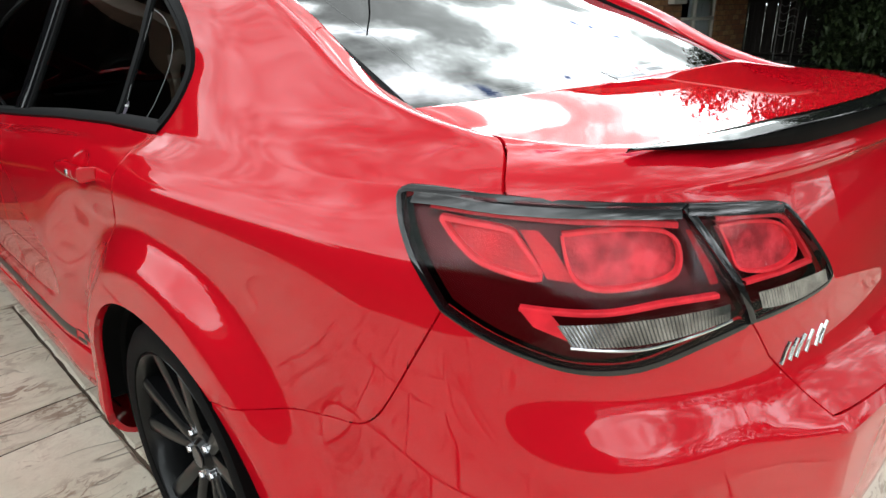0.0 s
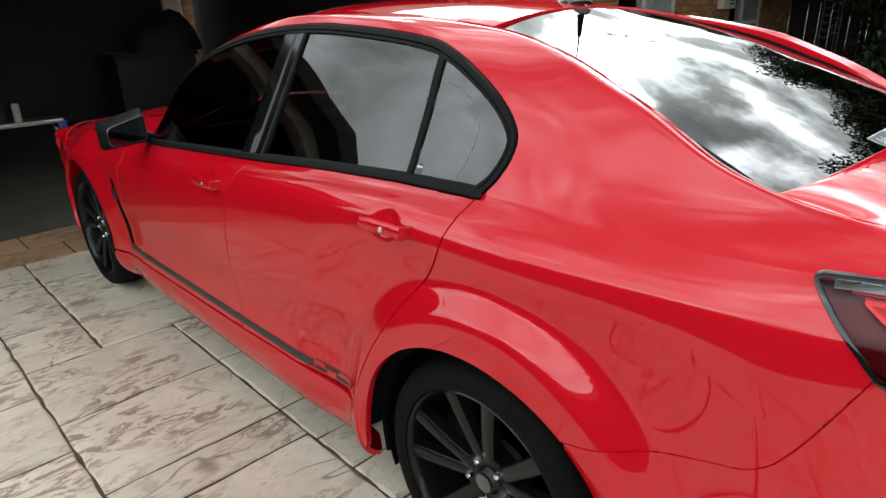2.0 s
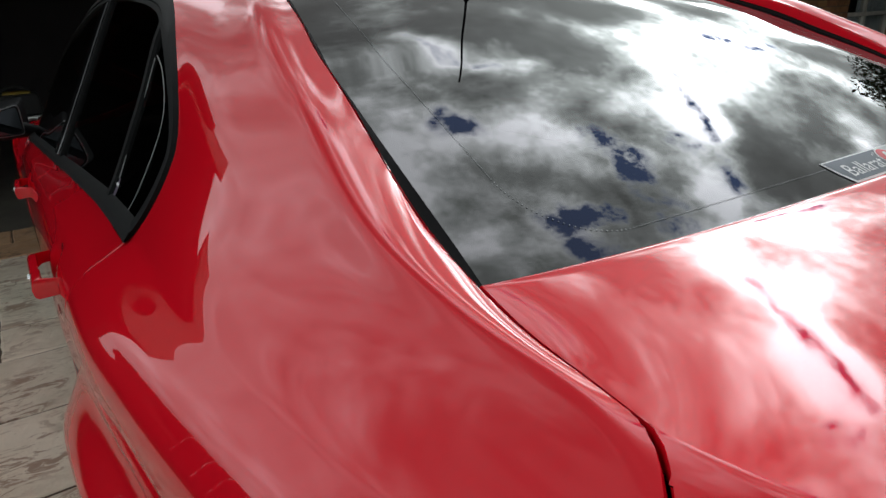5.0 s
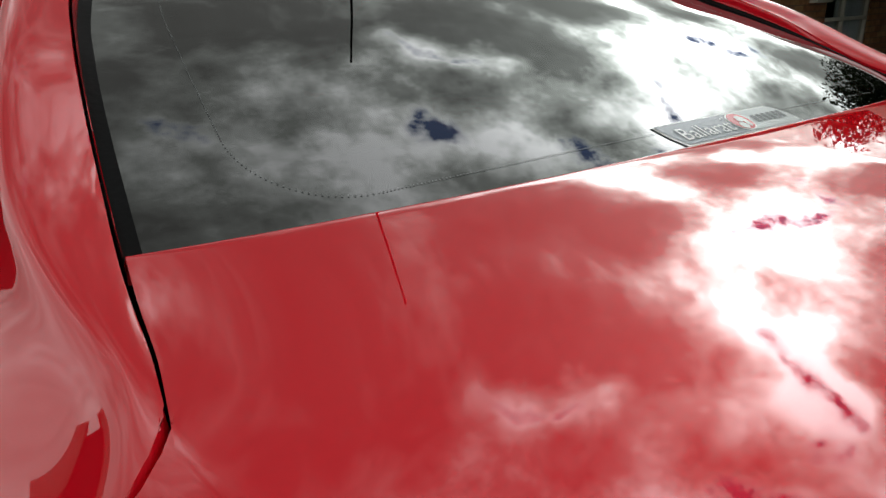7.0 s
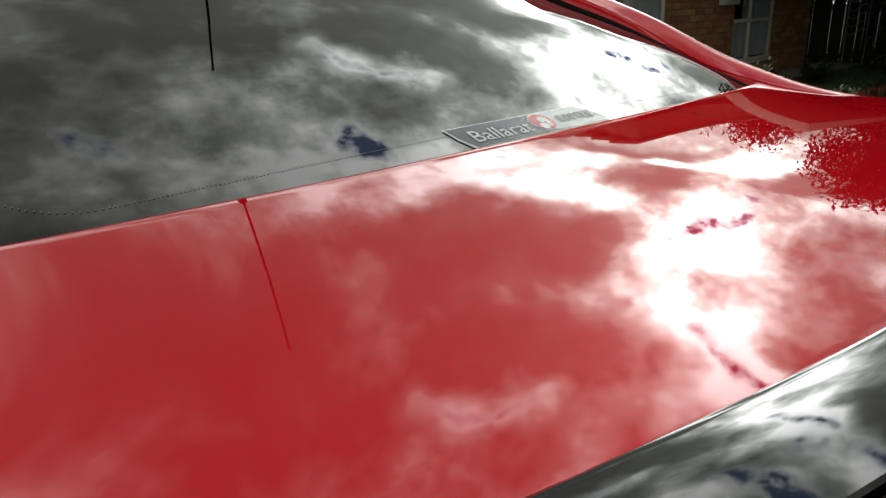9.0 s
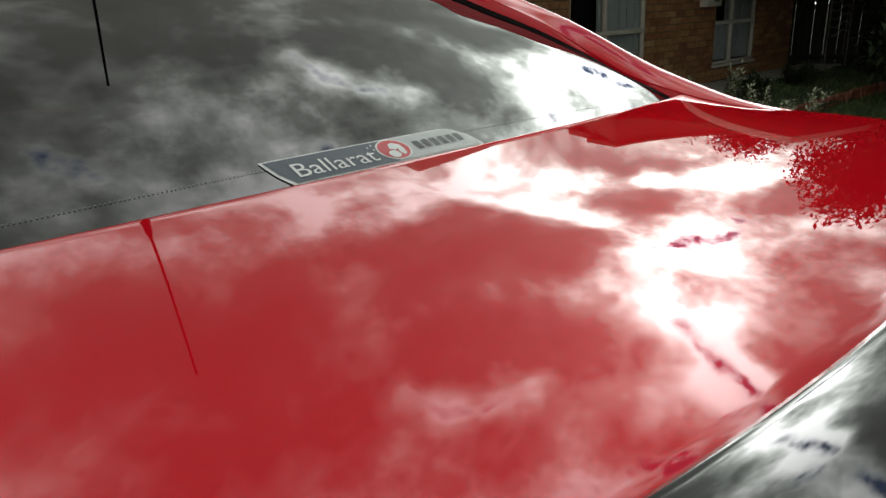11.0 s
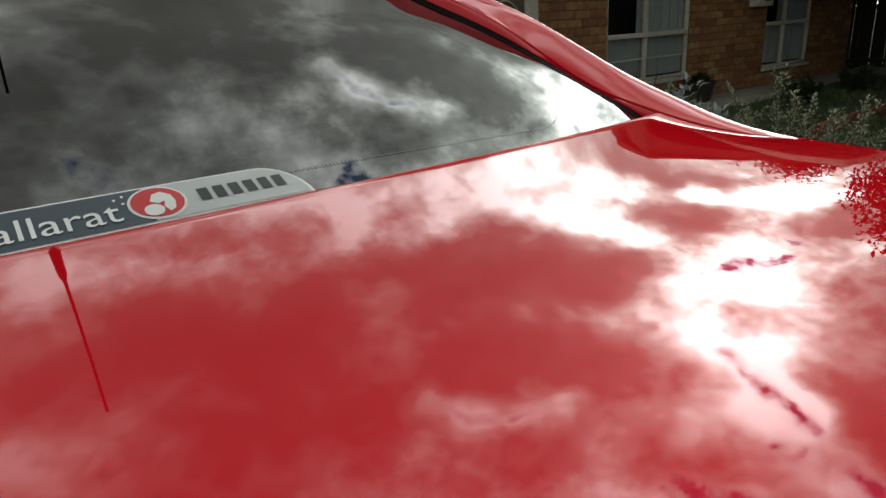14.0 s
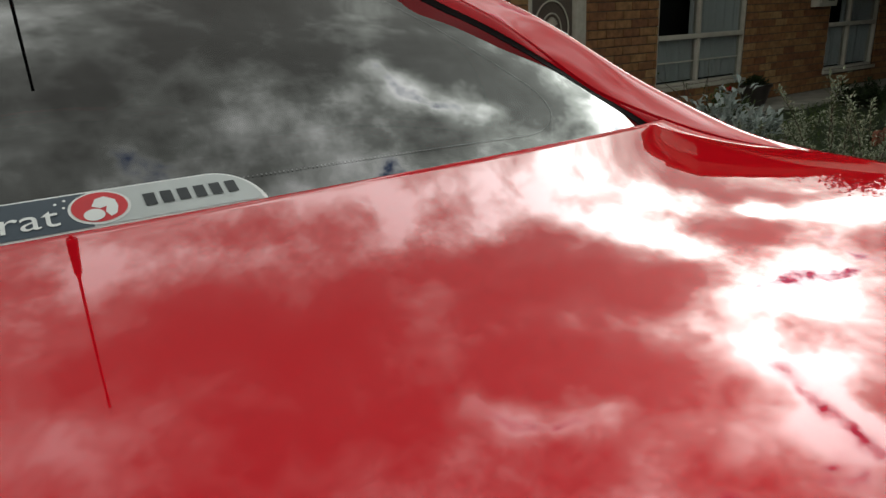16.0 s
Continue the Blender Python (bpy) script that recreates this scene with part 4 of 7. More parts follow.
# ---- spoiler: a black lip along the lid's rear edge
def spoiler():
    bm = bmesh.new()
    rows, rows_at = [], []
    n = 48
    for k in range(n + 1):
        a = -1 + 2 * k / n
        f = abs(a)
        x = 0.600 * a
        y = -0.967 + 0.114 * f ** 2.0
        z = 1.121 - 0.010 * f ** 2
        h = 0.023 * min(1.0, (1 - f) / 0.42 + 0.06)
        w = 0.050 * min(1.0, (1 - f) / 0.2 + 0.12)
        prof = [(0.006, -0.006), (0.003, h * 0.22), (0.0, h * 0.34), (-0.004, h * 0.38), (-w * 0.5, h * 0.40), (-w * 0.97, h * 0.38), (-w, h * 0.33), (-w + 0.002, -h * 0.3), (-w + 0.008, -h * 0.9), (-w * 0.4, -h), (0.0, -h)]
        rows.append([bm.verts.new((x, y + p, z + q)) for p, q in prof])
        rows_at.append([(x, y + p - 0.002, z + q) for p, q in ((-w - 0.0005, h * 0.30), (-w, 0.0), (-w + 0.003, -h * 0.45), (-w + 0.008, -h * 0.93))])
    for a, b in zip(rows, rows[1:]):
        for j in range(len(a)):
            bm.faces.new((a[j], a[(j + 1) % len(a)], b[(j + 1) % len(a)], b[j]))
    bm.faces.new(rows[0])
    bm.faces.new(rows[-1][::-1])
    bmesh.ops.recalc_face_normals(bm, faces=bm.faces[:])
    blade = part("spoiler", bm, SPOILER_BLACK, car, "gloss black lip spoiler", sharp=18)
    face = bmesh.new()
    strips = []
    for r in rows_at:
        strips.append([face.verts.new(p) for p in r])
    for a, b in zip(strips, strips[1:]):
        for j in range(3):
            face.faces.new((a[j], a[j + 1], b[j + 1], b[j]))
    bmesh.ops.solidify(face, geom=face.faces[:], thickness=0.0015)
    part("rear_lip", face, BLACK_TRIM, blade, "satin black rear edge")
    return blade


spoiler()


# ---- wheels
def wheel_parts():
    t = new("wheel")
    t.parent = car
    bm = bmesh.new()
    w = 0.118
    prof = [(w * 0.75, 0.258), (w * 0.96, 0.265), (w, 0.283), (w * 0.97, 0.308), (w * 0.86, 0.325), (w * 0.66, 0.3345), (w * 0.62, 0.327), (w * 0.55, 0.327), (w * 0.51, 0.336), (-w * 0.66, 0.335), (-w * 0.9, 0.32), (-w, 0.28), (-w * 0.8, 0.258)]
    tyre = part("tyre", spin(bm, prof, "x", 72), RUBBER, t)
    rim = part("rim", spin(bmesh.new(), [(0.108, 0.263), (0.112, 0.258), (0.106, 0.252), (0.085, 0.247), (0.03, 0.241), (-0.09, 0.239), (-0.10, 0.258)], "x", 72), RIM, t, "gloss black alloy rim")
    for k in range(5):
        for side in (-1, 1):
            bm = bmesh.new()
            rows = []
            for q in range(7):
                f = q / 6
                r = 0.050 + 0.201 * f
                off = side * (0.012 + 0.056 * f ** 1.1)
                wd = 0.0175 + 0.005 * f
                xo = 0.070 + 0.030 * f ** 0.7
                rows.append([bm.verts.new((x, off + c, r)) for x, c in ((xo - 0.035, -wd), (xo - 0.006, -wd), (xo, -wd * 0.6), (xo, wd * 0.6), (xo - 0.006, wd), (xo - 0.035, wd))])
            for a, b in zip(rows, rows[1:]):
                for j in range(6):
                    bm.faces.new((a[j], a[(j + 1) % 6], b[(j + 1) % 6], b[j]))
            bmesh.ops.recalc_face_normals(bm, faces=bm.faces[:])
            bmesh.ops.rotate(bm, verts=bm.verts[:], cent=(0, 0, 0), matrix=Matrix.Rotation(radians(72 * k + 10), 3, "X"))
            part("spoke", bm, RIM, rim)
    bm = bmesh.new()
    spin(bm, [(0.03, 0.0), (0.03, 0.078), (0.066, 0.075), (0.072, 0.066), (0.066, 0.040), (0.074, 0.034), (0.080, 0.030), (0.081, 0.0)], "x", 40)
    part("hub", bm, RIM, rim)
    for k in range(5):
        bm = bmesh.new()
        spin(bm, [(0.055, 0.0), (0.055, 0.0105), (0.078, 0.0100), (0.083, 0.007), (0.084, 0.0)], "x", 6)
        a = radians(72 * k + 46)
        for v in bm.verts:
            v.co += Vector((0, 0.057 * math.cos(a), 0.057 * math.sin(a)))
        part("wheel_nut", bm, CHROME, rim, "chrome wheel nut")
    bm = bmesh.new()
    spin(bm, [(0.0815, 0.0), (0.0815, 0.024), (0.084, 0.025), (0.0845, 0.021), (0.083, 0.019), (0.083, 0.0)], "x", 32)
    part("hub_cap", bm, STEEL, rim, "round silver hub cap")
    part("brake_disc", spin(bmesh.new(), [(-0.02, 0.0), (-0.02, 0.165), (0.005, 0.165), (0.005, 0.09), (0.02, 0.085), (0.02, 0.0)], "x", 56), STEEL, t)
    bm = bmesh.new()
    box(bm, (-0.045, -0.19, -0.08), (0.028, -0.10, 0.09), 0.012)
    part("brake_caliper", bm, BLACK_TRIM, t)
    return t


wheel = wheel_parts()
wheel.matrix_basis = Matrix.Translation((-0.795, 0, 0.335)) @ Matrix.Rotation(math.pi, 4, "Z")
for x, y, turn in ((-0.795, 2.915, math.pi), (0.795, 0, 0), (0.795, 2.915, 0)):
    copy_thing(wheel, Matrix.Translation((x, y, 0.335)) @ Matrix.Rotation(turn, 4, "Z"))


# ---- door handles, mirrors, aerial
def handle(s, z):
    p = skin(s + 0.09, v_of(s + 0.09, z))
    q = skin(s - 0.09, v_of(s - 0.09, z))
    bm = bmesh.new()
    rows = []
    n = 28
    for k in range(n + 1):
        f = k / n
        base = p.lerp(q, f)
        end = min(1.0, f / 0.10, (1 - f) / 0.025)
        out = 0.002 + 0.030 * math.sqrt(max(0.0, 1 - (1 - end) ** 2))
        hw = (0.0115 + 0.005 * min(1, f / 0.35)) * (0.80 + 0.20 * end)
        zc = z + 0.004 + 0.004 * (f - 0.5)
        seam = 0.0015 if abs(f - 0.70) < 0.02 else 0.0
        rows.append([bm.verts.new((base.x - out + dx + seam, base.y, zc + dz)) for dx, dz in ((0.013, -hw), (0.006, -hw), (0.002, -hw * 0.86), (0.0, -hw * 0.6), (-0.0015, 0), (0.0, hw * 0.6), (0.002, hw * 0.86), (0.006, hw), (0.013, hw))])
    for a, b in zip(rows, rows[1:]):
        for j in range(9):
            bm.faces.new((a[j], a[(j + 1) % 9], b[(j + 1) % 9], b[j]))
    bm.faces.new(rows[0]), bm.faces.new(rows[-1][::-1])
    bmesh.ops.recalc_face_normals(bm, faces=bm.faces[:])
    h = part("door_handle", bm, RED, car)
    lock = bmesh.new()
    spin(lock, [(-0.036, 0.0), (-0.036, 0.0065), (-0.032, 0.0075), (-0.022, 0.0075)], "x", 18)
    c = p.lerp(q, 0.60)
    for v in lock.verts:
        v.co += Vector((c.x, c.y, z + 0.004))
    lk = part("lock", lock, CHROME, h, "chrome key lock")
    twin = mirrored(h)
    mirrored(lk).parent = twin


handle(0.292, 0.958)
handle(1.285, 0.893)


def mirror():
    def outline(grow):
        """Rounded four-sided face, taller beside the door, as (x, z)."""
        corners = [(-0.886, 0.966), (-1.030, 0.963), (-1.037, 1.022), (-0.888, 1.058)]
        cx, cz = sum(c[0] for c in corners) / 4, sum(c[1] for c in corners) / 4
        corners = [(x + math.copysign(grow, x - cx), z + math.copysign(grow, z - cz)) for x, z in corners]
        out = []
        for k, c in enumerate(corners):
            a, d = Vector(corners[k - 1]), Vector(corners[(k + 1) % 4])
            c = Vector(c)
            r = 0.024 if k in (1, 2) else 0.016
            p, q = c + (a - c).normalized() * r, c + (d - c).normalized() * r
            out += [p * (1 - t) ** 2 + c * 2 * t * (1 - t) + q * t * t for t in (0, 0.25, 0.5, 0.75, 1)]
        return out

    def lay(bm, grow, dy):
        return [bm.verts.new((x, 1.885 + dy + 0.22 * (x + 0.962), z)) for x, z in outline(grow)]

    def skinned(rows, bm, caps=(True, True)):
        for r0, r1 in zip(rows, rows[1:]):
            for k in range(len(r0)):
                bm.faces.new((r0[k], r0[(k + 1) % len(r0)], r1[(k + 1) % len(r0)], r1[k]))
        if caps[0]:
            bm.faces.new(rows[0])
        if caps[1]:
            bm.faces.new(rows[-1][::-1])
        bmesh.ops.recalc_face_normals(bm, faces=bm.faces[:])
        return bm
    bm = bmesh.new()
    shell = part("wing_mirror", skinned([lay(bm, g, d) for g, d in ((-0.007, 0.006), (-0.003, 0.0), (0.0, 0.004), (0.0, 0.016), (-0.005, 0.038), (-0.014, 0.058), (-0.028, 0.072))], bm), BLACK_TRIM, car, "black wing mirror with a thin bright rim")
    bm = bmesh.new()
    rim = part("mirror_rim", skinned([lay(bm, g, d) for g, d in ((-0.0085, 0.003), (-0.0075, -0.0012), (-0.0060, -0.0012), (-0.005, 0.004))], bm, (False, False)), STEEL, shell, "thin bright rim")
    bm = bmesh.new()
    g = part("mirror_glass", skinned([lay(bm, -0.0085, 0.0030), lay(bm, -0.0085, 0.0055)], bm), mat("mirror_glass", (0.06, 0.065, 0.072), 0.02, 1.0), shell, "dark mirror glass", smooth=False)
    bm = bmesh.new()
    tube(bm, [(-0.90, 1.945, 0.985), (-0.865, 1.96, 0.968), (-0.84, 1.97, 0.955)], 0.022, 12)
    f = part("mirror_foot", bm, BLACK_TRIM, shell)
    twin = mirrored(shell)
    for k in (rim, g, f):
        mirrored(k).parent = twin


mirror()


AERIAL_X = 0.022


def aerial():
    e = skin(0.42, 12.0)
    z = e.z + crown(0.42)
    bm = bmesh.new()
    bmesh.ops.create_uvsphere(bm, u_segments=24, v_segments=14, radius=1)
    for v in bm.verts:
        f = 0.5 - 0.5 * v.co.y
        v.co = Vector((AERIAL_X + v.co.x * 0.030 * (0.45 + 0.55 * (1 - abs(v.co.y))) , 0.43 + v.co.y * 0.072, z - 0.004 + max(v.co.z, -0.1) * (0.018 + 0.026 * f)))
    base = part("aerial", bm, BLACK_GLOSS, car, "black roof aerial with a thin mast")
    a, b = Vector((AERIAL_X, 0.385, z + 0.028)), Vector((AERIAL_X, 0.255, z + 0.365))
    bm = bmesh.new()
    tube(bm, [a, a.lerp(b, 0.02), a.lerp(b, 0.21), a.lerp(b, 0.24), a.lerp(b, 0.97), b], 0.003, 8, radii=[0.012, 0.0115, 0.0080, 0.0034, 0.0028, 0.0034])
    part("mast", bm, BLACK_TRIM, base)


aerial()


# ---- decals, vents and badges
DECAL = mat("grey_decal", (0.026, 0.021, 0.019), 0.35, var=0.2, vscale=12)
stripe = strip_on_skin("side_stripe", [(2.33 - 1.62 * k / 40, 0.386 + 0.012 * k / 40) for k in range(41)], 0.030, 0.0012, DECAL, car, 0.0008)
mirrored(stripe)
for s0, s1, dz in ((0.70, 0.645, -0.009), (0.655, 0.585, 0.008), (0.60, 0.535, -0.008), (0.70, 0.49, 0.019)):
    o = strip_on_skin("stripe_bar", [(s0 + (s1 - s0) * k / 4, 0.398 + dz) for k in range(5)], 0.013 if dz < 0.015 else 0.004, 0.0012, DECAL, car, 0.0008)
    mirrored(o)
vent = strip_on_skin("fender_vent", curve([(2.395, 0.715), (2.375, 0.62), (2.345, 0.52), (2.300, 0.405)], 5), 0.044, 0.003, DARK, car, 0.006)
mirrored(vent)
o = strip_on_skin("fender_badge", [(2.392, 0.662), (2.384, 0.618)], 0.046, 0.009, CHROME, car, 0.008)
mirrored(o)


def model_badge():
    """Slanted chrome strokes on the lid's rear face."""
    for s0, lean in ((-1.228, 1), (-1.248, 1), (-1.272, -1), (-1.290, 1), (-1.318, 1), (-1.338, -1)):
        line = [(s0 - 0.012 * lean, 0.826 - 0.0135), (s0, 0.826), (s0 + 0.0 - 0.012 * lean * (-1), 0.826 + 0.0135)] if lean < 0 else [(s0 + 0.004, 0.826 - 0.0135), (s0 - 0.006, 0.826), (s0 - 0.016, 0.826 + 0.0135)]
        strip_on_skin("badge_stroke", line, 0.0048, 0.004, CHROME, car, 0.003)


model_badge()


# ---- band round the rear screen and the dealer's sticker
def glass_patch(name, cells, lift, material, parent, label=""):
    bm = bmesh.new()
    for quad in cells:
        bm.faces.new([bm.verts.new(screen_at(a, b, lift)) for a, b in quad])
    bmesh.ops.remove_doubles(bm, verts=bm.verts[:], dist=0.0002)
    bm.normal_update()
    for f in bm.faces:
        if f.normal.z < 0:
            f.normal_flip()
    return part(name, bm, material, parent, label)


def frit():
    cells = []
    n = 40
    inner = lambda a: 0.036 + 0.09 * max(0.0, (abs(a) - 0.70) / 0.16) ** 3 if abs(a) < 0.86 else 1.0
    for k in range(n):
        a0, a1 = -0.86 + 1.72 * k / n, -0.86 + 1.72 * (k + 1) / n
        cells.append([(a0, 0.002), (a1, 0.002), (a1, min(inner(a1), 0.13)), (a0, min(inner(a0), 0.13))])
        cells.append([(a0, 0.94), (a1, 0.94), (a1, 0.998), (a0, 0.998)])
    for k in range(24):
        b0, b1 = 0.002 + 0.996 * k / 24, 0.002 + 0.996 * (k + 1) / 24
        for sgn in (-1, 1):
            for a0, a1 in ((0.86, 0.93), (0.93, 0.998)):
                cells.append([(sgn * a0, b0), (sgn * a1, b0), (sgn * a1, b1), (sgn * a0, b1)])
    glass_patch("screen_border", cells, -0.0025, DARK, rear_glass, "black printed border")


frit()


def frit_dots():
    """The dotted inner edge of the printed border."""
    path = [(-0.86, 0.95 - 0.79 * k / 60) for k in range(61)]
    path += [(-0.86 + 0.16 * (1 - math.cos(radians(k))), 0.16 - 0.124 * math.sin(radians(k))) for k in range(3, 90, 3)]
    path += [(-0.70 + 0.70 * k / 60, 0.036) for k in range(61)]
    pts = [(a, b) for a, b in path] + [(-a, b) for a, b in path[::-1]]
    cells = []
    acc, last = 0.0, screen_at(*pts[0])
    for (a0, b0), (a1, b1) in zip(pts, pts[1:]):
        p, q = screen_at(a0, b0), screen_at(a1, b1)
        steps = max(1, int((q - p).length / 0.0030))
        for k in range(steps):
            f = k / steps
            a, b = a0 + (a1 - a0) * f, b0 + (b1 - b0) * f
            cells.append([(a - 0.0010, b - 0.0009), (a + 0.0010, b - 0.0009), (a + 0.0010, b + 0.0009), (a - 0.0010, b + 0.0009)])
    glass_patch("border_dots", cells, 0.0008, GLASS_LINE, rear_glass, "fine dotted line")


GLASS_LINE = mat("glass_line", (0.15, 0.155, 0.155), 0.6)
frit_dots()


def text_mesh(text, size):
    cu = bpy.data.curves.new("lettering", "FONT")
    cu.body, cu.size, cu.resolution_u = text, size, 3
    ob = bpy.data.objects.new("lettering", cu)
    scene.collection.objects.link(ob)
    me = bpy.data.meshes.new_from_object(ob.evaluated_get(bpy.context.evaluated_depsgraph_get()))
    bpy.data.objects.remove(ob)
    bpy.data.curves.remove(cu)
    return me


def sticker():
    WHITE = mat("sticker_white", (0.82, 0.83, 0.82), 0.35, var=0.08, vscale=20)
    NAVY = mat("sticker_slate", (0.055, 0.075, 0.10), 0.35, var=0.1, vscale=20)
    LOGO = mat("sticker_red", (0.62, 0.03, 0.04), 0.35, var=0.1, vscale=30)
    INK = mat("sticker_ink", (0.02, 0.025, 0.03), 0.4)
    x0, x1, b0, b1 = STICK

    def place(u, w, lift):
        b = b0 + (b1 - b0) * w
        xe = abs(screen_at(1, b).x)
        return screen_at((x0 + (x1 - x0) * u) / xe, b, lift)

    def shape(outline, lift, material, name, parent, label=""):
        bm = bmesh.new()
        bm.faces.new([bm.verts.new((u, w, 0)) for u, w in outline])
        for k in range(1, 30):
            bmesh.ops.bisect_plane(bm, geom=bm.faces[:] + bm.edges[:] + bm.verts[:], plane_co=(k / 30, 0, 0), plane_no=(1, 0, 0), dist=1e-6)
        for v in bm.verts:
            v.co = place(v.co.x, v.co.y, lift)
        bm.normal_update()
        for f in bm.faces:
            if f.normal.z < 0:
                f.normal_flip()
        return part(name, bm, material, parent, label)

    def outline(g, gx):
        pts = [(0.055 + gx, 0.0 + g), (0.02 + gx, 0.45), (0.0 + gx * 0.9, 1.0 - g)]
        pts += [(0.86, 1 - g)] + [(0.86 + (0.14 - gx) * math.sin(radians(9 * k)), 1 - g - (1 - 2 * g) * (1 - math.cos(radians(9 * k)))) for k in range(1, 11)]
        return pts
    base = tagged(new("window_sticker"), "white-edged dealer sticker with slate and pale halves on the rear screen", "sticker")
    edge = shape(outline(0.0, 0.0), 0.0012, WHITE, "border", base)
    full = outline(0.055, 0.014)
    left = [p for p in full if p[0] < 0.5] + [(0.53, 0.945), (0.53, 0.055)]
    shape(left, 0.0018, NAVY, "slate_half", base, "slate half")
    PALE = mat("sticker_pale", (0.52, 0.55, 0.55), 0.35, var=0.1, vscale=20)
    shape([(0.53, 0.055), (0.53, 0.945)] + [p for p in full if p[0] > 0.6], 0.0018, PALE, "pale_half", base, "pale half")
    disc = lambda cu, cw, ru, rw, a0=0, a1=360: [(cu + ru * math.cos(radians(a0 + (a1 - a0) * k / 28)), cw + rw * math.sin(radians(a0 + (a1 - a0) * k / 28))) for k in range(28)]
    shape(disc(0.555, 0.50, 0.078, 0.43), 0.0022, WHITE, "disc", base, "white disc")
    shape(disc(0.555, 0.50, 0.070, 0.385), 0.0026, LOGO, "emblem", base, "round red emblem")
    shape(disc(0.537, 0.30, 0.026, 0.15), 0.0030, WHITE, "emblem_shape", base, "white plain shape")
    shape([(0.535, 0.52), (0.548, 0.70), (0.572, 0.74), (0.596, 0.62), (0.600, 0.44), (0.592, 0.26), (0.575, 0.20), (0.566, 0.34), (0.572, 0.48), (0.556, 0.44)], 0.0030, WHITE, "emblem_shape", base, "white plain shape")
    for k in range(6):                       # maker's name as plain bars
        u = 0.668 + 0.046 * k
        shape([(u, 0.33), (u + 0.031, 0.33), (u + 0.031, 0.66), (u, 0.66)], 0.0024, INK, "bar", base, "dark bar")
    for u, w in ((0.475, 0.80), (0.50, 0.70), (0.452, 0.74), (0.492, 0.56), (0.47, 0.62)):
        shape(disc(u, w, 0.004, 0.03), 0.0024, WHITE, "star", base, "small white star")
    me = text_mesh("Ballarat", 1.0)
    xs = [v.co.x for v in me.vertices]
    wide = max(xs) - min(xs)
    bm = bmesh.new()
    bm.from_mesh(me)
    for v in bm.verts:
        v.co = place(0.095 + 0.36 * (v.co.x - min(xs)) / wide, 0.20 + 0.72 * v.co.y, 0.0026)
    bm.normal_update()
    part("lettering", bm, WHITE, base, "white letters", smooth=False)


STICK = (-0.098, 0.148, 0.001, 0.048)
sticker()


for path in ([(0.299, 1.284), (0.231, 1.266), (0.165, 1.225), (0.143, 1.175), (0.153, 1.111), (0.172, 1.065)], [(0.312, 1.280), (0.319, 1.216), (0.319, 1.141), (0.309, 1.090)]):
    mirrored(strip_on_skin("aerial_line", curve(path, 6), 0.0022, -0.0035, GLASS_LINE, car, 0.0006))


def tint_sticker():
    oval = [(0.297 + 0.0095 * math.cos(radians(a)), 1.076 + 0.017 * math.sin(radians(a))) for a in range(0, 360, 20)]
    VIOLET = mat("label_violet", (0.075, 0.055, 0.085), 0.4)
    o = part("tint_label", wrap(sheet(on_skin(oval), 0.006, 0.05), -0.0028), VIOLET, car, "small violet oval label")
    part_w = mat("label_white", (0.7, 0.7, 0.7), 0.4)
    strip_on_skin("label_bar", [(0.307, 1.083), (0.287, 1.083)], 0.0045, -0.0020, part_w, o, 0.0004)


tint_sticker()


# ---- cabin seen through the tinted glass
SEAT = mat("seat_cloth", (0.03, 0.03, 0.032), 0.8, var=0.4, vscale=30, bump=0.2, bscale=200)


def seat(x, y):
    t = new("cabin_seat")
    t.parent = car
    t.location = (x, y, 0)
    part("cushion", boxed((-0.25, -0.05, 0.38), (0.25, 0.45, 0.55), 0.06, 3), SEAT, t)
    bm = boxed((-0.25, -0.14, 0.48), (0.25, 0.02, 1.06), 0.07, 3)
    for v in bm.verts:
        v.co.y -= (v.co.z - 0.48) * 0.35
        v.co.x *= 1 - 0.25 * max(0, v.co.z - 0.85)
    part("backrest", bm, SEAT, t)
    bm = boxed((-0.13, -0.37, 1.09), (0.13, -0.27, 1.26), 0.045, 3)
    part("headrest", bm, SEAT, t)


for x, y in ((-0.38, 1.30), (0.38, 1.30), (-0.38, 0.42), (0.38, 0.42)):
    seat(x, y)
part("dashboard", boxed((-0.72, 1.85, 0.62), (0.72, 2.25, 0.94), 0.08, 3), BLACK_TRIM, car)
part("parcel_shelf", boxed((-0.60, -0.42, 1.02), (0.60, 0.12, 1.05), 0.01), SEAT, car)
bm = bmesh.new()
ring = [(0.38 + 0.18 * math.cos(2 * math.pi * k / 28), 1.72 - 0.06 * math.sin(2 * math.pi * k / 28), 0.90 + 0.17 * math.sin(2 * math.pi * k / 28)) for k in range(29)]
part("steering_wheel", tube(bm, ring, 0.014, 8), BLACK_TRIM, car)


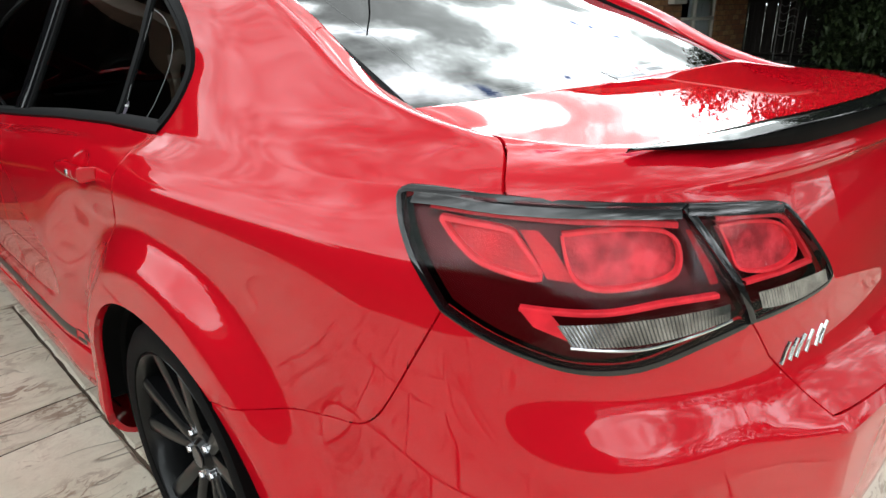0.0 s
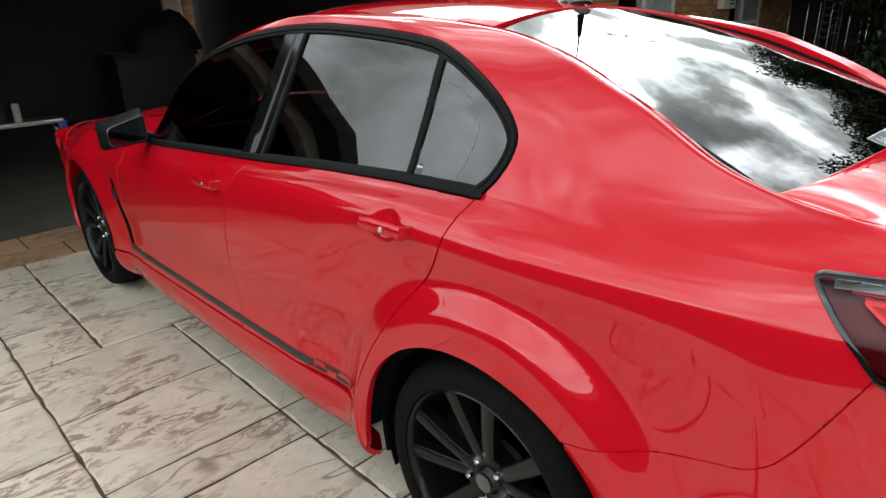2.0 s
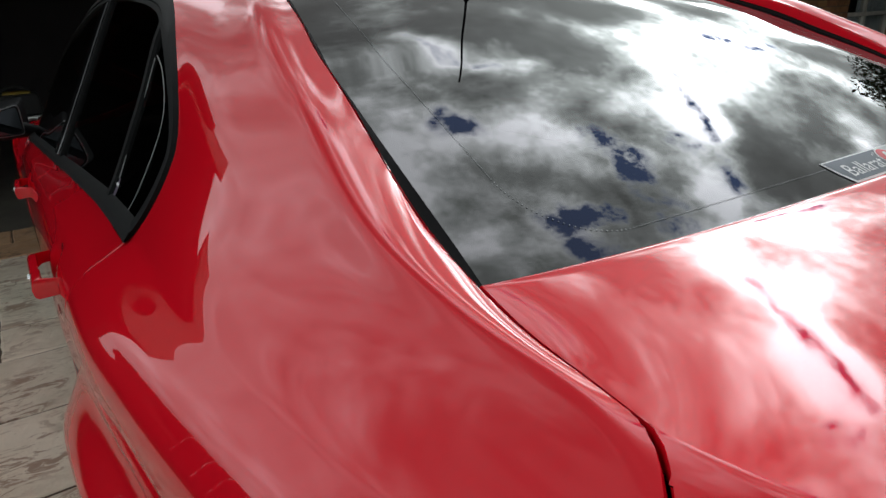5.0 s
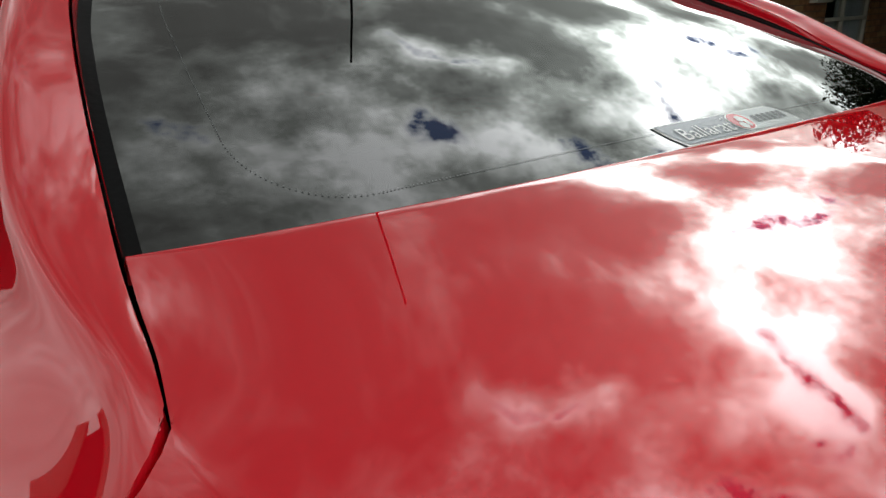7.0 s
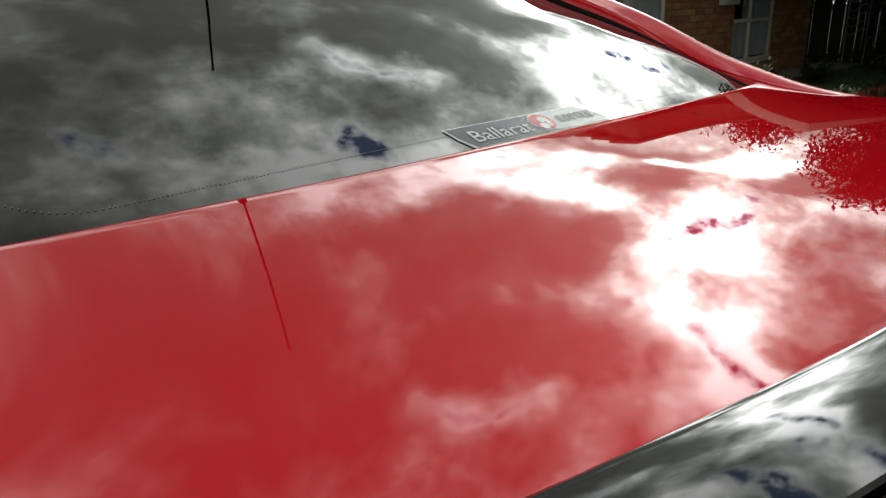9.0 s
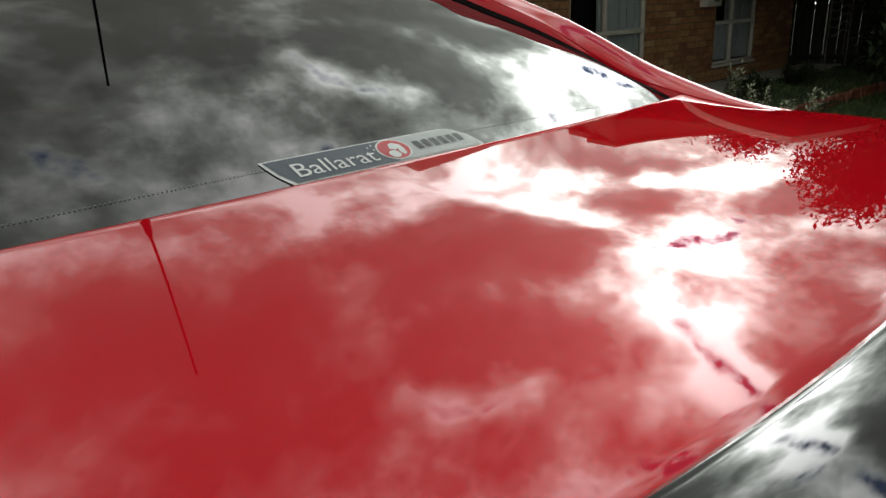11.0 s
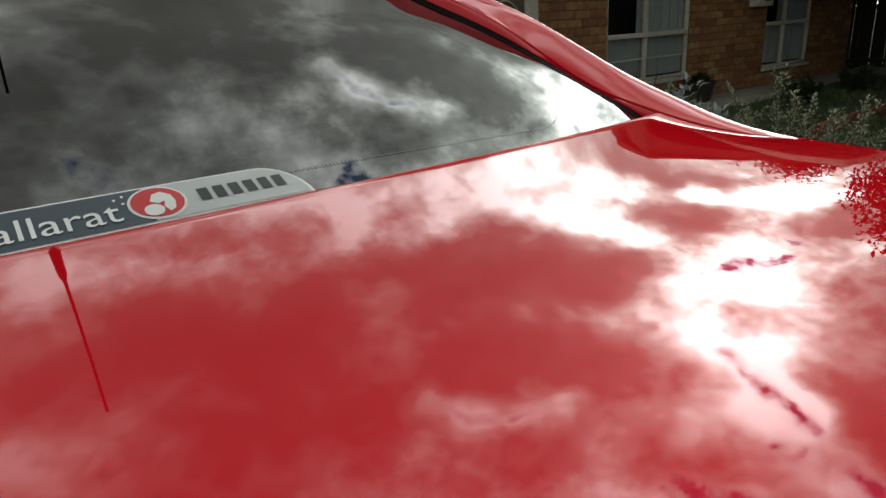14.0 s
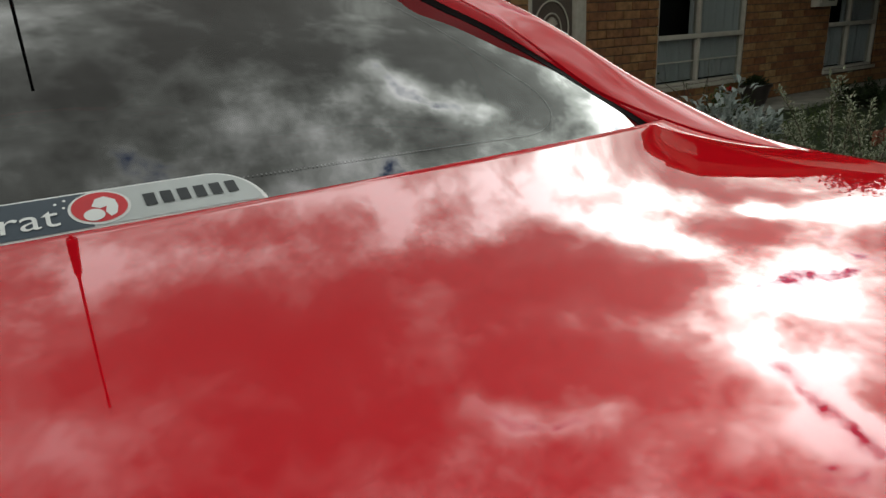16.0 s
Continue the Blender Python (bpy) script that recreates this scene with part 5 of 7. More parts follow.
# ---------------------------------------------------------------- the place: materials
def slab_material(name, light, dark, stain):
    """Stamped concrete: pale slate with brown stains and a chipped relief, different on each slab."""
    m = bpy.data.materials.new(name)
    m.use_nodes = True
    nt = m.node_tree
    N, L = nt.nodes.new, nt.links.new
    b = nt.nodes["Principled BSDF"]
    co, info = N("ShaderNodeTexCoord"), N("ShaderNodeObjectInfo")
    geo = N("ShaderNodeNewGeometry")
    add = N("ShaderNodeVectorMath")
    add.operation = "MULTIPLY_ADD"
    com = N("ShaderNodeCombineXYZ")
    L(info.outputs["Random"], com.inputs[2])
    add.inputs[1].default_value = (1, 1, 1)
    L(geo.outputs["Position"], add.inputs[0]), L(com.outputs[0], add.inputs[2])

    def noise_tex(scale, detail, rough, dist=0.0, stretch=(1, 1, 1)):
        mp = N("ShaderNodeMapping")
        mp.inputs["Scale"].default_value = stretch
        L(add.outputs[0], mp.inputs[0])
        n = N("ShaderNodeTexNoise")
        n.inputs["Scale"].default_value, n.inputs["Detail"].default_value = scale, detail
        n.inputs["Roughness"].default_value, n.inputs["Distortion"].default_value = rough, dist
        L(mp.outputs[0], n.inputs[0])
        return n.outputs[0]

    def ramp(fac, *stops):
        r = N("ShaderNodeValToRGB")
        while len(r.color_ramp.elements) < len(stops):
            r.color_ramp.elements.new(0.5)
        for e, (p, c) in zip(r.color_ramp.elements, stops):
            e.position, e.color = p, (*c, 1) if not isinstance(c, (int, float)) else (c, c, c, 1)
        L(fac, r.inputs[0])
        return r.outputs[0]

    def mix(fac, a, c, mode="MIX"):
        x = N("ShaderNodeMixRGB")
        x.blend_type = mode
        if isinstance(fac, float):
            x.inputs[0].default_value = fac
        else:
            L(fac, x.inputs[0])
        L(a, x.inputs[1])
        if isinstance(c, tuple):
            x.inputs[2].default_value = (*c, 1)
        else:
            L(c, x.inputs[2])
        return x.outputs[0]

    base = ramp(noise_tex(4.0, 6, 0.6, 0.4), (0.35, dark), (0.65, light))
    blot = ramp(noise_tex(10.0, 8, 0.68, 1.4, (0.8, 1.7, 1)), (0.505, 0.0), (0.565, 0.80))
    big = ramp(noise_tex(2.6, 3, 0.5), (0.42, 0.1), (0.56, 1.0))
    both = N("ShaderNodeMath")
    both.operation = "MULTIPLY"
    L(blot, both.inputs[0]), L(big, both.inputs[1])
    col = mix(both.outputs[0], base, stain)
    # cleft lines pressed into the surface
    cleft = N("ShaderNodeMath")
    cleft.operation = "SUBTRACT"
    cleft.inputs[1].default_value = 0.5
    L(noise_tex(2.3, 3, 0.55, 0.5, (0.75, 1.5, 1)), cleft.inputs[0])
    size = N("ShaderNodeMath")
    size.operation = "ABSOLUTE"
    L(cleft.outputs[0], size.inputs[0])
    line = ramp(size.outputs[0], (0.0, 1.0), (0.010, 0.0))
    kept = N("ShaderNodeMath")
    kept.operation = "MULTIPLY"
    L(line, kept.inputs[0]), L(ramp(noise_tex(3.4, 2, 0.5), (0.46, 0.0), (0.58, 0.75)), kept.inputs[1])
    col = mix(kept.outputs[0], col, (0.20, 0.15, 0.10))
    tone = ramp(info.outputs["Random"], (0.0, 0.86), (1.0, 1.06))
    col = mix(1.0, col, tone, "MULTIPLY")
    L(col, b.inputs["Base Color"])
    rough = ramp(noise_tex(9.0, 4, 0.5), (0.3, 0.42), (0.7, 0.68))
    L(rough, b.inputs["Roughness"])
    h = N("ShaderNodeMath")
    h.operation = "ADD"
    ridge = N("ShaderNodeTexNoise")
    ridge.noise_type = "RIDGED_MULTIFRACTAL"
    ridge.inputs["Scale"].default_value, ridge.inputs["Detail"].default_value = 3.5, 4
    L(add.outputs[0], ridge.inputs[0])
    L(noise_tex(14.0, 7, 0.6, 0.6), h.inputs[0]), L(ridge.outputs[0], h.inputs[1])
    cut = N("ShaderNodeMath")
    cut.operation = "SUBTRACT"
    L(h.outputs[0], cut.inputs[0]), L(kept.outputs[0], cut.inputs[1])
    bp = N("ShaderNodeBump")
    bp.inputs["Strength"].default_value, bp.inputs["Distance"].default_value = 0.8, 0.006
    L(cut.outputs[0], bp.inputs["Height"]), L(bp.outputs[0], b.inputs["Normal"])
    return m


def brick_material():
    m = mat("house_brick", (0.34, 0.165, 0.065), 0.85, bump=0.5, bscale=90)
    nt = m.node_tree
    N, L = nt.nodes.new, nt.links.new
    b = nt.nodes["Principled BSDF"]
    info, geo = N("ShaderNodeObjectInfo"), N("ShaderNodeNewGeometry")
    addr = N("ShaderNodeMath")
    addr.operation = "ADD"
    L(info.outputs["Random"], addr.inputs[0]), L(geo.outputs["Random Per Island"], addr.inputs[1])
    fr = N("ShaderNodeMath")
    fr.operation = "FRACT"
    L(addr.outputs[0], fr.inputs[0])
    r = N("ShaderNodeValToRGB")
    for p, c in ((0.30, (0.258, 0.120, 0.046)), (0.62, (0.30, 0.156, 0.062)), (0.85, (0.208, 0.081, 0.034))):
        e = r.color_ramp.elements.new(p)
        e.color = (*c, 1)
    r.color_ramp.elements[0].color, r.color_ramp.elements[-1].color = (0.19, 0.076, 0.034, 1), (0.365, 0.21, 0.09, 1)
    L(fr.outputs[0], r.inputs[0])
    n = N("ShaderNodeTexNoise")
    n.inputs["Scale"].default_value, n.inputs["Detail"].default_value = 16, 6
    L(geo.outputs["Position"], n.inputs[0])
    mr = N("ShaderNodeMapRange")
    mr.inputs[1].default_value, mr.inputs[2].default_value = 0.3, 0.7
    mr.inputs[3].default_value, mr.inputs[4].default_value = 0.65, 1.15
    L(n.outputs[0], mr.inputs[0])
    mx = N("ShaderNodeMixRGB")
    mx.blend_type = "MULTIPLY"
    mx.inputs[0].default_value = 1
    L(r.outputs[0], mx.inputs[1]), L(mr.outputs[0], mx.inputs[2]), L(mx.outputs[0], b.inputs["Base Color"])
    return m


def leaf_material(name, a, c, rough=0.5, trans=0.25):
    m = mat(name, a, rough, spec=0.2)
    nt = m.node_tree
    N, L = nt.nodes.new, nt.links.new
    geo = N("ShaderNodeNewGeometry")
    r = N("ShaderNodeValToRGB")
    r.color_ramp.elements[0].color, r.color_ramp.elements[1].color = (*a, 1), (*c, 1)
    L(geo.outputs["Random Per Island"], r.inputs[0])
    L(r.outputs[0], nt.nodes["Principled BSDF"].inputs["Base Color"])
    return m


SLATE = slab_material("stamped_slate", (0.76, 0.69, 0.56), (0.64, 0.575, 0.45), (0.26, 0.160, 0.105))
TAN = slab_material("stamped_tan", (0.47, 0.295, 0.165), (0.40, 0.255, 0.145), (0.17, 0.11, 0.08))
JOINT = mat("joint_bed", (0.11, 0.078, 0.054), 0.9, var=0.4, vscale=14, bump=0.5, bscale=80)
FLOOR = mat("garage_floor", (0.105, 0.095, 0.078), 0.7, var=0.45, vscale=2.2, bump=0.2, bscale=60)
# near-black: the dimness inside the garage is put into the wall colour
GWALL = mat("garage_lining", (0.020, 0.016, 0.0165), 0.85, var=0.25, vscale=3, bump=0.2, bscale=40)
BRICK = brick_material()
MORTAR = mat("mortar", (0.12, 0.085, 0.06), 0.95, var=0.4, vscale=20, bump=0.4, bscale=150)
CREAM = mat("cream_paint", (0.46, 0.425, 0.36), 0.5, var=0.18, vscale=14)
CURTAIN = mat("net_curtain", (0.66, 0.67, 0.66), 0.85, var=0.25, vscale=25, stretch=(8, 1, 0.3))
# near-black colour that stands in for the shade inside rooms
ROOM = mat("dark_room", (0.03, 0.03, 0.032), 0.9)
PANE = tinted("window_pane", (0.80, 0.82, 0.82), 1.5)
PATHM = mat("path_concrete", (0.30, 0.28, 0.24), 0.85, var=0.3, vscale=5, bump=0.3, bscale=40)
LAWN = mat("lawn", (0.028, 0.040, 0.011), 0.9, var=0.5, vscale=3, bump=0.8, bscale=70, color2=(0.014, 0.022, 0.006))
TERRA = mat("terracotta", (0.26, 0.085, 0.045), 0.75, var=0.4, vscale=20, bump=0.3, bscale=60)
TILE = mat("roof_tile", (0.16, 0.09, 0.06), 0.75, var=0.4, vscale=6, bump=0.3, bscale=30)
# weathered wood, darkened further to hold the deep shade under the trees
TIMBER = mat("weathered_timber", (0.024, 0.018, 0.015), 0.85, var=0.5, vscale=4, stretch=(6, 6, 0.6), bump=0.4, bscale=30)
ALU = mat("aluminium", (0.55, 0.56, 0.57), 0.38, 0.9, var=0.25, vscale=25)
BARK = mat("bark", (0.10, 0.075, 0.055), 0.9, var=0.5, vscale=12, stretch=(3, 3, 0.6), bump=0.8, bscale=25)
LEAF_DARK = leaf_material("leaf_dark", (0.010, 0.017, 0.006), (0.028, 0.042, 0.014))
LEAF_MID = leaf_material("leaf_mid", (0.035, 0.060, 0.016), (0.10, 0.13, 0.045), 0.35)
LEAF_GREY = leaf_material("leaf_grey", (0.24, 0.28, 0.265), (0.46, 0.50, 0.47), 0.6)
PETAL = mat("petal", (0.55, 0.02, 0.02), 0.6)

# ---------------------------------------------------------------- ground and driveway


def ground():
    bm = bmesh.new()
    xs = [-400, -150, -60, -30] + [-20 + 2 * k for k in range(21)] + [30, 60, 150, 400]
    g = [[bm.verts.new((x, y, -0.035)) for y in xs] for x in xs]
    for i in range(len(xs) - 1):
        for j in range(len(xs) - 1):
            bm.faces.new((g[i][j], g[i + 1][j], g[i + 1][j + 1], g[i][j + 1]))
    return tagged(finish(bm, "ground", LAWN, smooth=False), "dark green mown lawn over flat ground", "ground", kind="structure")


ground()
drive = tagged(finish(boxed((-3.3, -12, -0.25), (2.9, 4.25, -0.007)), "driveway", JOINT, smooth=False), "stamped concrete driveway in pale slate slabs", "driveway", kind="structure")


def slabs():
    rnd = random.Random(5)
    # columns of the pattern: x from, x to, and the cross joints known in them
    cols = [(-3.3, -2.95, []), (-2.95, -2.42, []), (-2.42, -2.10, []), (-2.10, -1.50, [0.55, 1.03, 1.42, 1.90, 2.32, 2.59, 3.10, 3.45]),
            (-1.50, -0.85, [0.40, 0.90, 1.10, 1.62, 2.14]), (-0.85, -0.20, [0.02, 0.40, 0.63, 0.85, 1.11, 1.64, 2.14]),
            (-0.20, 0.36, []), (0.36, 1.0, []), (1.0, 1.36, []), (1.36, 2.0, []), (2.0, 2.55, []), (2.55, 2.9, [])]
    cells = []
    for x0, x1, known in cols:
        ys = list(known) or [0.3 + 0.2 * rnd.random()]
        while ys[0] > -12:
            ys.insert(0, ys[0] - rnd.choice((0.32, 0.36, 0.48, 0.52, 0.64)))
        while ys[-1] < 3.62:
            ys.append(ys[-1] + rnd.choice((0.32, 0.36, 0.48, 0.52)))
        for a, b in zip(ys, ys[1:]):
            if x0 == -1.50 and a >= 2.13:
                continue
            if x0 == -0.85 and a >= 2.13:
                continue
            cells.append((x0, x1, max(a, -12), min(b, 3.62)))
    for x0, x1, ys in ((-1.50, -1.18, (2.14, 2.58, 3.11, 3.62)), (-1.18, -0.52, (2.14, 2.50, 2.84, 3.15, 3.62)), (-0.52, -0.20, (2.14, 2.72, 3.15, 3.62))):
        cells += [(x0, x1, a, b) for a, b in zip(ys, ys[1:])]
    x = -3.3
    while x < 2.9:                            # tan border along the garage
        w = rnd.choice((0.42, 0.5, 0.58))
        cells.append((x, min(x + w, 2.9), 3.62, 3.93))
        cells.append((x - 0.2 if x > -3.3 else x, min(x + w - 0.2, 2.9), 3.93, 4.25))
        x += w
    far = bmesh.new()
    store = {}
    for x0, x1, y0, y1 in cells:
        if x1 - x0 < 0.05 or y1 - y0 < 0.05:
            continue
        near = y0 > -2.6
        key = (round(x1 - x0, 2), round(y1 - y0, 2), near)
        if key not in store or not near:
            bm = bmesh.new() if near else far
            w, d, e, r = (x1 - x0) / 2 - 0.0055, (y1 - y0) / 2 - 0.0055, 0.007, 0.006
            cx, cy = ((x0 + x1) / 2, (y0 + y1) / 2) if not near else (0, 0)
            rings = []
            for inset, z in ((0, -0.016), (0, -r), (e, 0.0)):
                ring = []
                for sx, sy, px, py in ((-1, -1, 1, 0), (1, -1, 0, 1), (1, 1, -1, 0), (-1, 1, 0, -1)):
                    for t in (0, 0.17, 0.34, 0.5, 0.67, 0.84):
                        qx = sx * (w - inset) + px * 2 * (w - inset) * t
                        qy = sy * (d - inset) + py * 2 * (d - inset) * t
                        j = 0.0045 if inset == 0 else 0.0055
                        ring.append(bm.verts.new((cx + qx + rnd.uniform(-j, j) * (0 < t), cy + qy + rnd.uniform(-j, j) * (0 < t), z)))
                rings.append(ring)
            for a, b in zip(rings, rings[1:]):
                for k in range(24):
                    bm.faces.new((a[k], a[(k + 1) % 24], b[(k + 1) % 24], b[k]))
            bm.faces.new(rings[-1])
            if not near:
                continue
            me = bpy.data.meshes.new("slab")
            bm.to_mesh(me)
            bm.free()
            store[key] = me
        me = store[key]
        tan = y0 > 3.5
        if tan:
            key = key + ("tan",)
            if key not in store:
                store[key] = me.copy()
                store[key].materials.append(TAN)
            me = store[key]
        elif not me.materials:
            me.materials.append(SLATE)
        ob = new("slab", me)
        ob.parent = drive
        ob.location = ((x0 + x1) / 2, (y0 + y1) / 2, rnd.uniform(-0.0012, 0.0012))
    ob = finish(far, "slab_field", SLATE, drive, "stamped slabs further down the drive", smooth=False)
    ob["kind"] = "stuff"


# ---------------------------------------------------------------- garage
tagged(finish(boxed((-3.3, 4.25, -0.25), (3.3, 9.6, 0.0)), "floor", FLOOR, smooth=False), "bare grey concrete garage floor in shade", "floor", kind="structure")
tagged(finish(boxed((-3.3, 3.98, 0.0), (-3.05, 9.75, 2.35)), "wall_west", GWALL, smooth=False), "garage side wall with its shade put into the colour", "wall", kind="structure")
tagged(finish(boxed((2.85, 4.12, 0.0), (3.05, 9.75, 2.35)), "wall_east", GWALL, smooth=False), "garage side wall with its shade put into the colour", "wall", kind="structure")
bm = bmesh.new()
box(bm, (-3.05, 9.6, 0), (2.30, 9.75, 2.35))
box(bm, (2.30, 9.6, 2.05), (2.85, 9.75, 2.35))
tagged(finish(bm, "wall_north", GWALL, smooth=False), "garage back wall with a doorway, shade put into the colour", "wall", kind="structure")
tagged(finish(boxed((-3.3, 4.12, 2.35), (3.3, 9.75, 2.48)), "ceiling", GWALL, smooth=False), "garage ceiling with its shade put into the colour", "ceiling", kind="structure")
bm = bmesh.new()
box(bm, (-3.4, 3.86, 2.20), (3.3, 4.12, 2.50), 0.01)
tagged(finish(bm, "trim", CREAM), "cream timber fascia over the garage opening", "fascia", kind="structure")


def pitched(name, label, x0, x1, y0, y1, eave, ridge, hip=2.0):
    """A hipped tile roof, with courses of tiles."""
    bm = bmesh.new()
    ym = (y0 + y1) / 2
    a = [(x0, y0, eave), (x1, y0, eave), (x1, y1, eave), (x0, y1, eave)]
    r = [(x0 + hip, ym, ridge), (x1 - hip, ym, ridge)]
    va, vr = [bm.verts.new(p) for p in a], [bm.verts.new(p) for p in r]
    vb = [bm.verts.new((p[0], p[1], p[2] - 0.14)) for p in a]
    faces = [(va[0], va[1], vr[1], vr[0]), (va[1], va[2], vr[1]), (va[2], va[3], vr[0], vr[1]), (va[3], va[0], vr[0])]
    for f in faces:
        bm.faces.new(f)
    for k in range(4):
        bm.faces.new((va[k], vb[k], vb[(k + 1) % 4], va[(k + 1) % 4]))
    bm.faces.new(vb[::-1])
    bmesh.ops.recalc_face_normals(bm, faces=bm.faces[:])
    roof = tagged(finish(bm, name, TILE, smooth=False), label, "roof", kind="structure")
    n = 9
    for k in range(n):
        f = k / n
        bm = bmesh.new()
        y, z = y0 + (ym - y0) * f, eave + (ridge - eave) * f
        s = x0 + hip * f, x1 - hip * f
        box(bm, (s[0], y - 0.02, z), (s[1], y + (ym - y0) / n, z + 0.035), 0.01)
        for v in bm.verts:
            v.co.z += (v.co.y - y) * (ridge - eave) / (ym - y0)
        part("tile_course", bm, TILE, roof)
    return roof


bm = bmesh.new()
box(bm, (-2.62, 3.45, 2.31), (-1.25, 4.13, 2.45), 0.01)
tagged(finish(bm, "roof_eave", mat("dark_eave", (0.035, 0.027, 0.022), 0.7, var=0.4, vscale=6)), "overhanging dark brown eave at the garage corner", "eave", kind="structure")
pitched("roof_house", "low hipped brown tile roof of the house", 6.15, 13.0, 3.17, 10.5, 2.88, 3.75, 1.6)
tagged(finish(boxed((3.05, 3.15, 2.54), (6.12, 9.0, 2.68), 0.01), "roof_porch", CREAM), "low flat cream porch roof by the door", "roof", kind="structure")

# unseen slab, added to darken the right end of the house front
tagged(finish(boxed((7.6, 1.85, 2.42), (12.25, 3.83, 2.54), 0.01), "roof_verandah", CREAM), "unseen low flat roof added to shade the end of the house", "roof", kind="structure")

# ---------------------------------------------------------------- house front
Y = 3.80
OPENINGS = [(3.98, 4.69, 0.27, 2.28), (5.74, 7.27, 0.535, 2.15), (9.06, 10.34, 0.475, 2.10)]


def house_wall():
    wall = new("wall_south")
    tagged(wall, "orange-brown brick house wall in shade", "wall", kind="structure")
    bm = bmesh.new()
    cuts = [3.05] + [v for o in OPENINGS for v in o[:2]] + [11.7]
    for a, b in zip(cuts[0::2], cuts[1::2]):
        box(bm, (a, Y + 0.012, -0.2), (b, Y + 0.24, 2.90 if a > 5 else 2.4))
    for x0, x1, z0, z1 in OPENINGS:
        box(bm, (x0, Y + 0.012, -0.2), (x1, Y + 0.24, z0))
        box(bm, (x0, Y + 0.012, z1), (x1, Y + 0.24, 2.90 if x0 > 5 else 2.4))
    box(bm, (11.46, Y + 0.24, -0.2), (11.7, 9.0, 2.90))
    part("mortar_bed", bm, MORTAR, wall, smooth=False)
    rnd = random.Random(3)
    shared = {}
    rest = bmesh.new()
    count = 0
    L, H, J = 0.230, 0.076, 0.010
    for row in range(30):
        z0 = 0.24 + row * (H + J)
        x = 3.06 - (0.12 if row % 2 else 0.0)
        while x < 11.69:
            a, b = max(x, 3.06), min(x + L, 11.69)
            if a < 5.0 and row > 24:
                x += L + J
                continue
            x += L + J
            zm = z0 + H / 2
            pieces = [(a, b)]
            for o0, o1, oz0, oz1 in OPENINGS:
                if oz0 - 0.03 < zm < oz1:
                    nxt = []
                    for p, q in pieces:
                        if q <= o0 or p >= o1:
                            nxt.append((p, q))
                        else:
                            if p < o0:
                                nxt.append((p, o0))
                            if q > o1:
                                nxt.append((o1, q))
                    pieces = nxt
            for p, q in pieces:
                if q - p < 0.03:
                    continue
                close = 4.7 < p < 9.45 and zm < 1.62 and count < 300
                w = round(q - p, 3)
                if close:
                    count += 1
                    if w not in shared:
                        bm = bmesh.new()
                        box(bm, (-w / 2, 0.0, -H / 2), (w / 2, 0.05, H / 2), 0.004, 1)
                        me = bpy.data.meshes.new("brick")
                        bm.to_mesh(me)
                        bm.free()
                        me.materials.append(BRICK)
                        shared[w] = me
                    ob = new("brick", shared[w])
                    ob.parent = wall
                    ob.location = ((p + q) / 2, Y + rnd.uniform(-0.002, 0.002), zm)
                else:
                    box(rest, (p, Y + rnd.uniform(-0.002, 0.002), z0), (q, Y + 0.05, z0 + H))
    ob = part("brick_field", rest, BRICK, wall, "bricks", smooth=False)
    ob["kind"] = "stuff"


def curtain(x0, x1, z0, z1, y, parent, folds=60):
    bm = bmesh.new()
    cols = []
    n = max(12, int((x1 - x0) * folds))
    for k in range(n + 1):
        x = x0 + (x1 - x0) * k / n
        dy = 0.022 * math.sin(k * 1.9) + 0.012 * math.sin(k * 0.71 + 1)
        cols.append([bm.verts.new((x, y + dy, z)) for z in (z0, (z0 + z1) / 2, z1)])
    for a, b in zip(cols, cols[1:]):
        for j in range(2):
            bm.faces.new((a[j], b[j], b[j + 1], a[j + 1]))
    return part("curtain", bm, CURTAIN, parent, "pale net curtain")


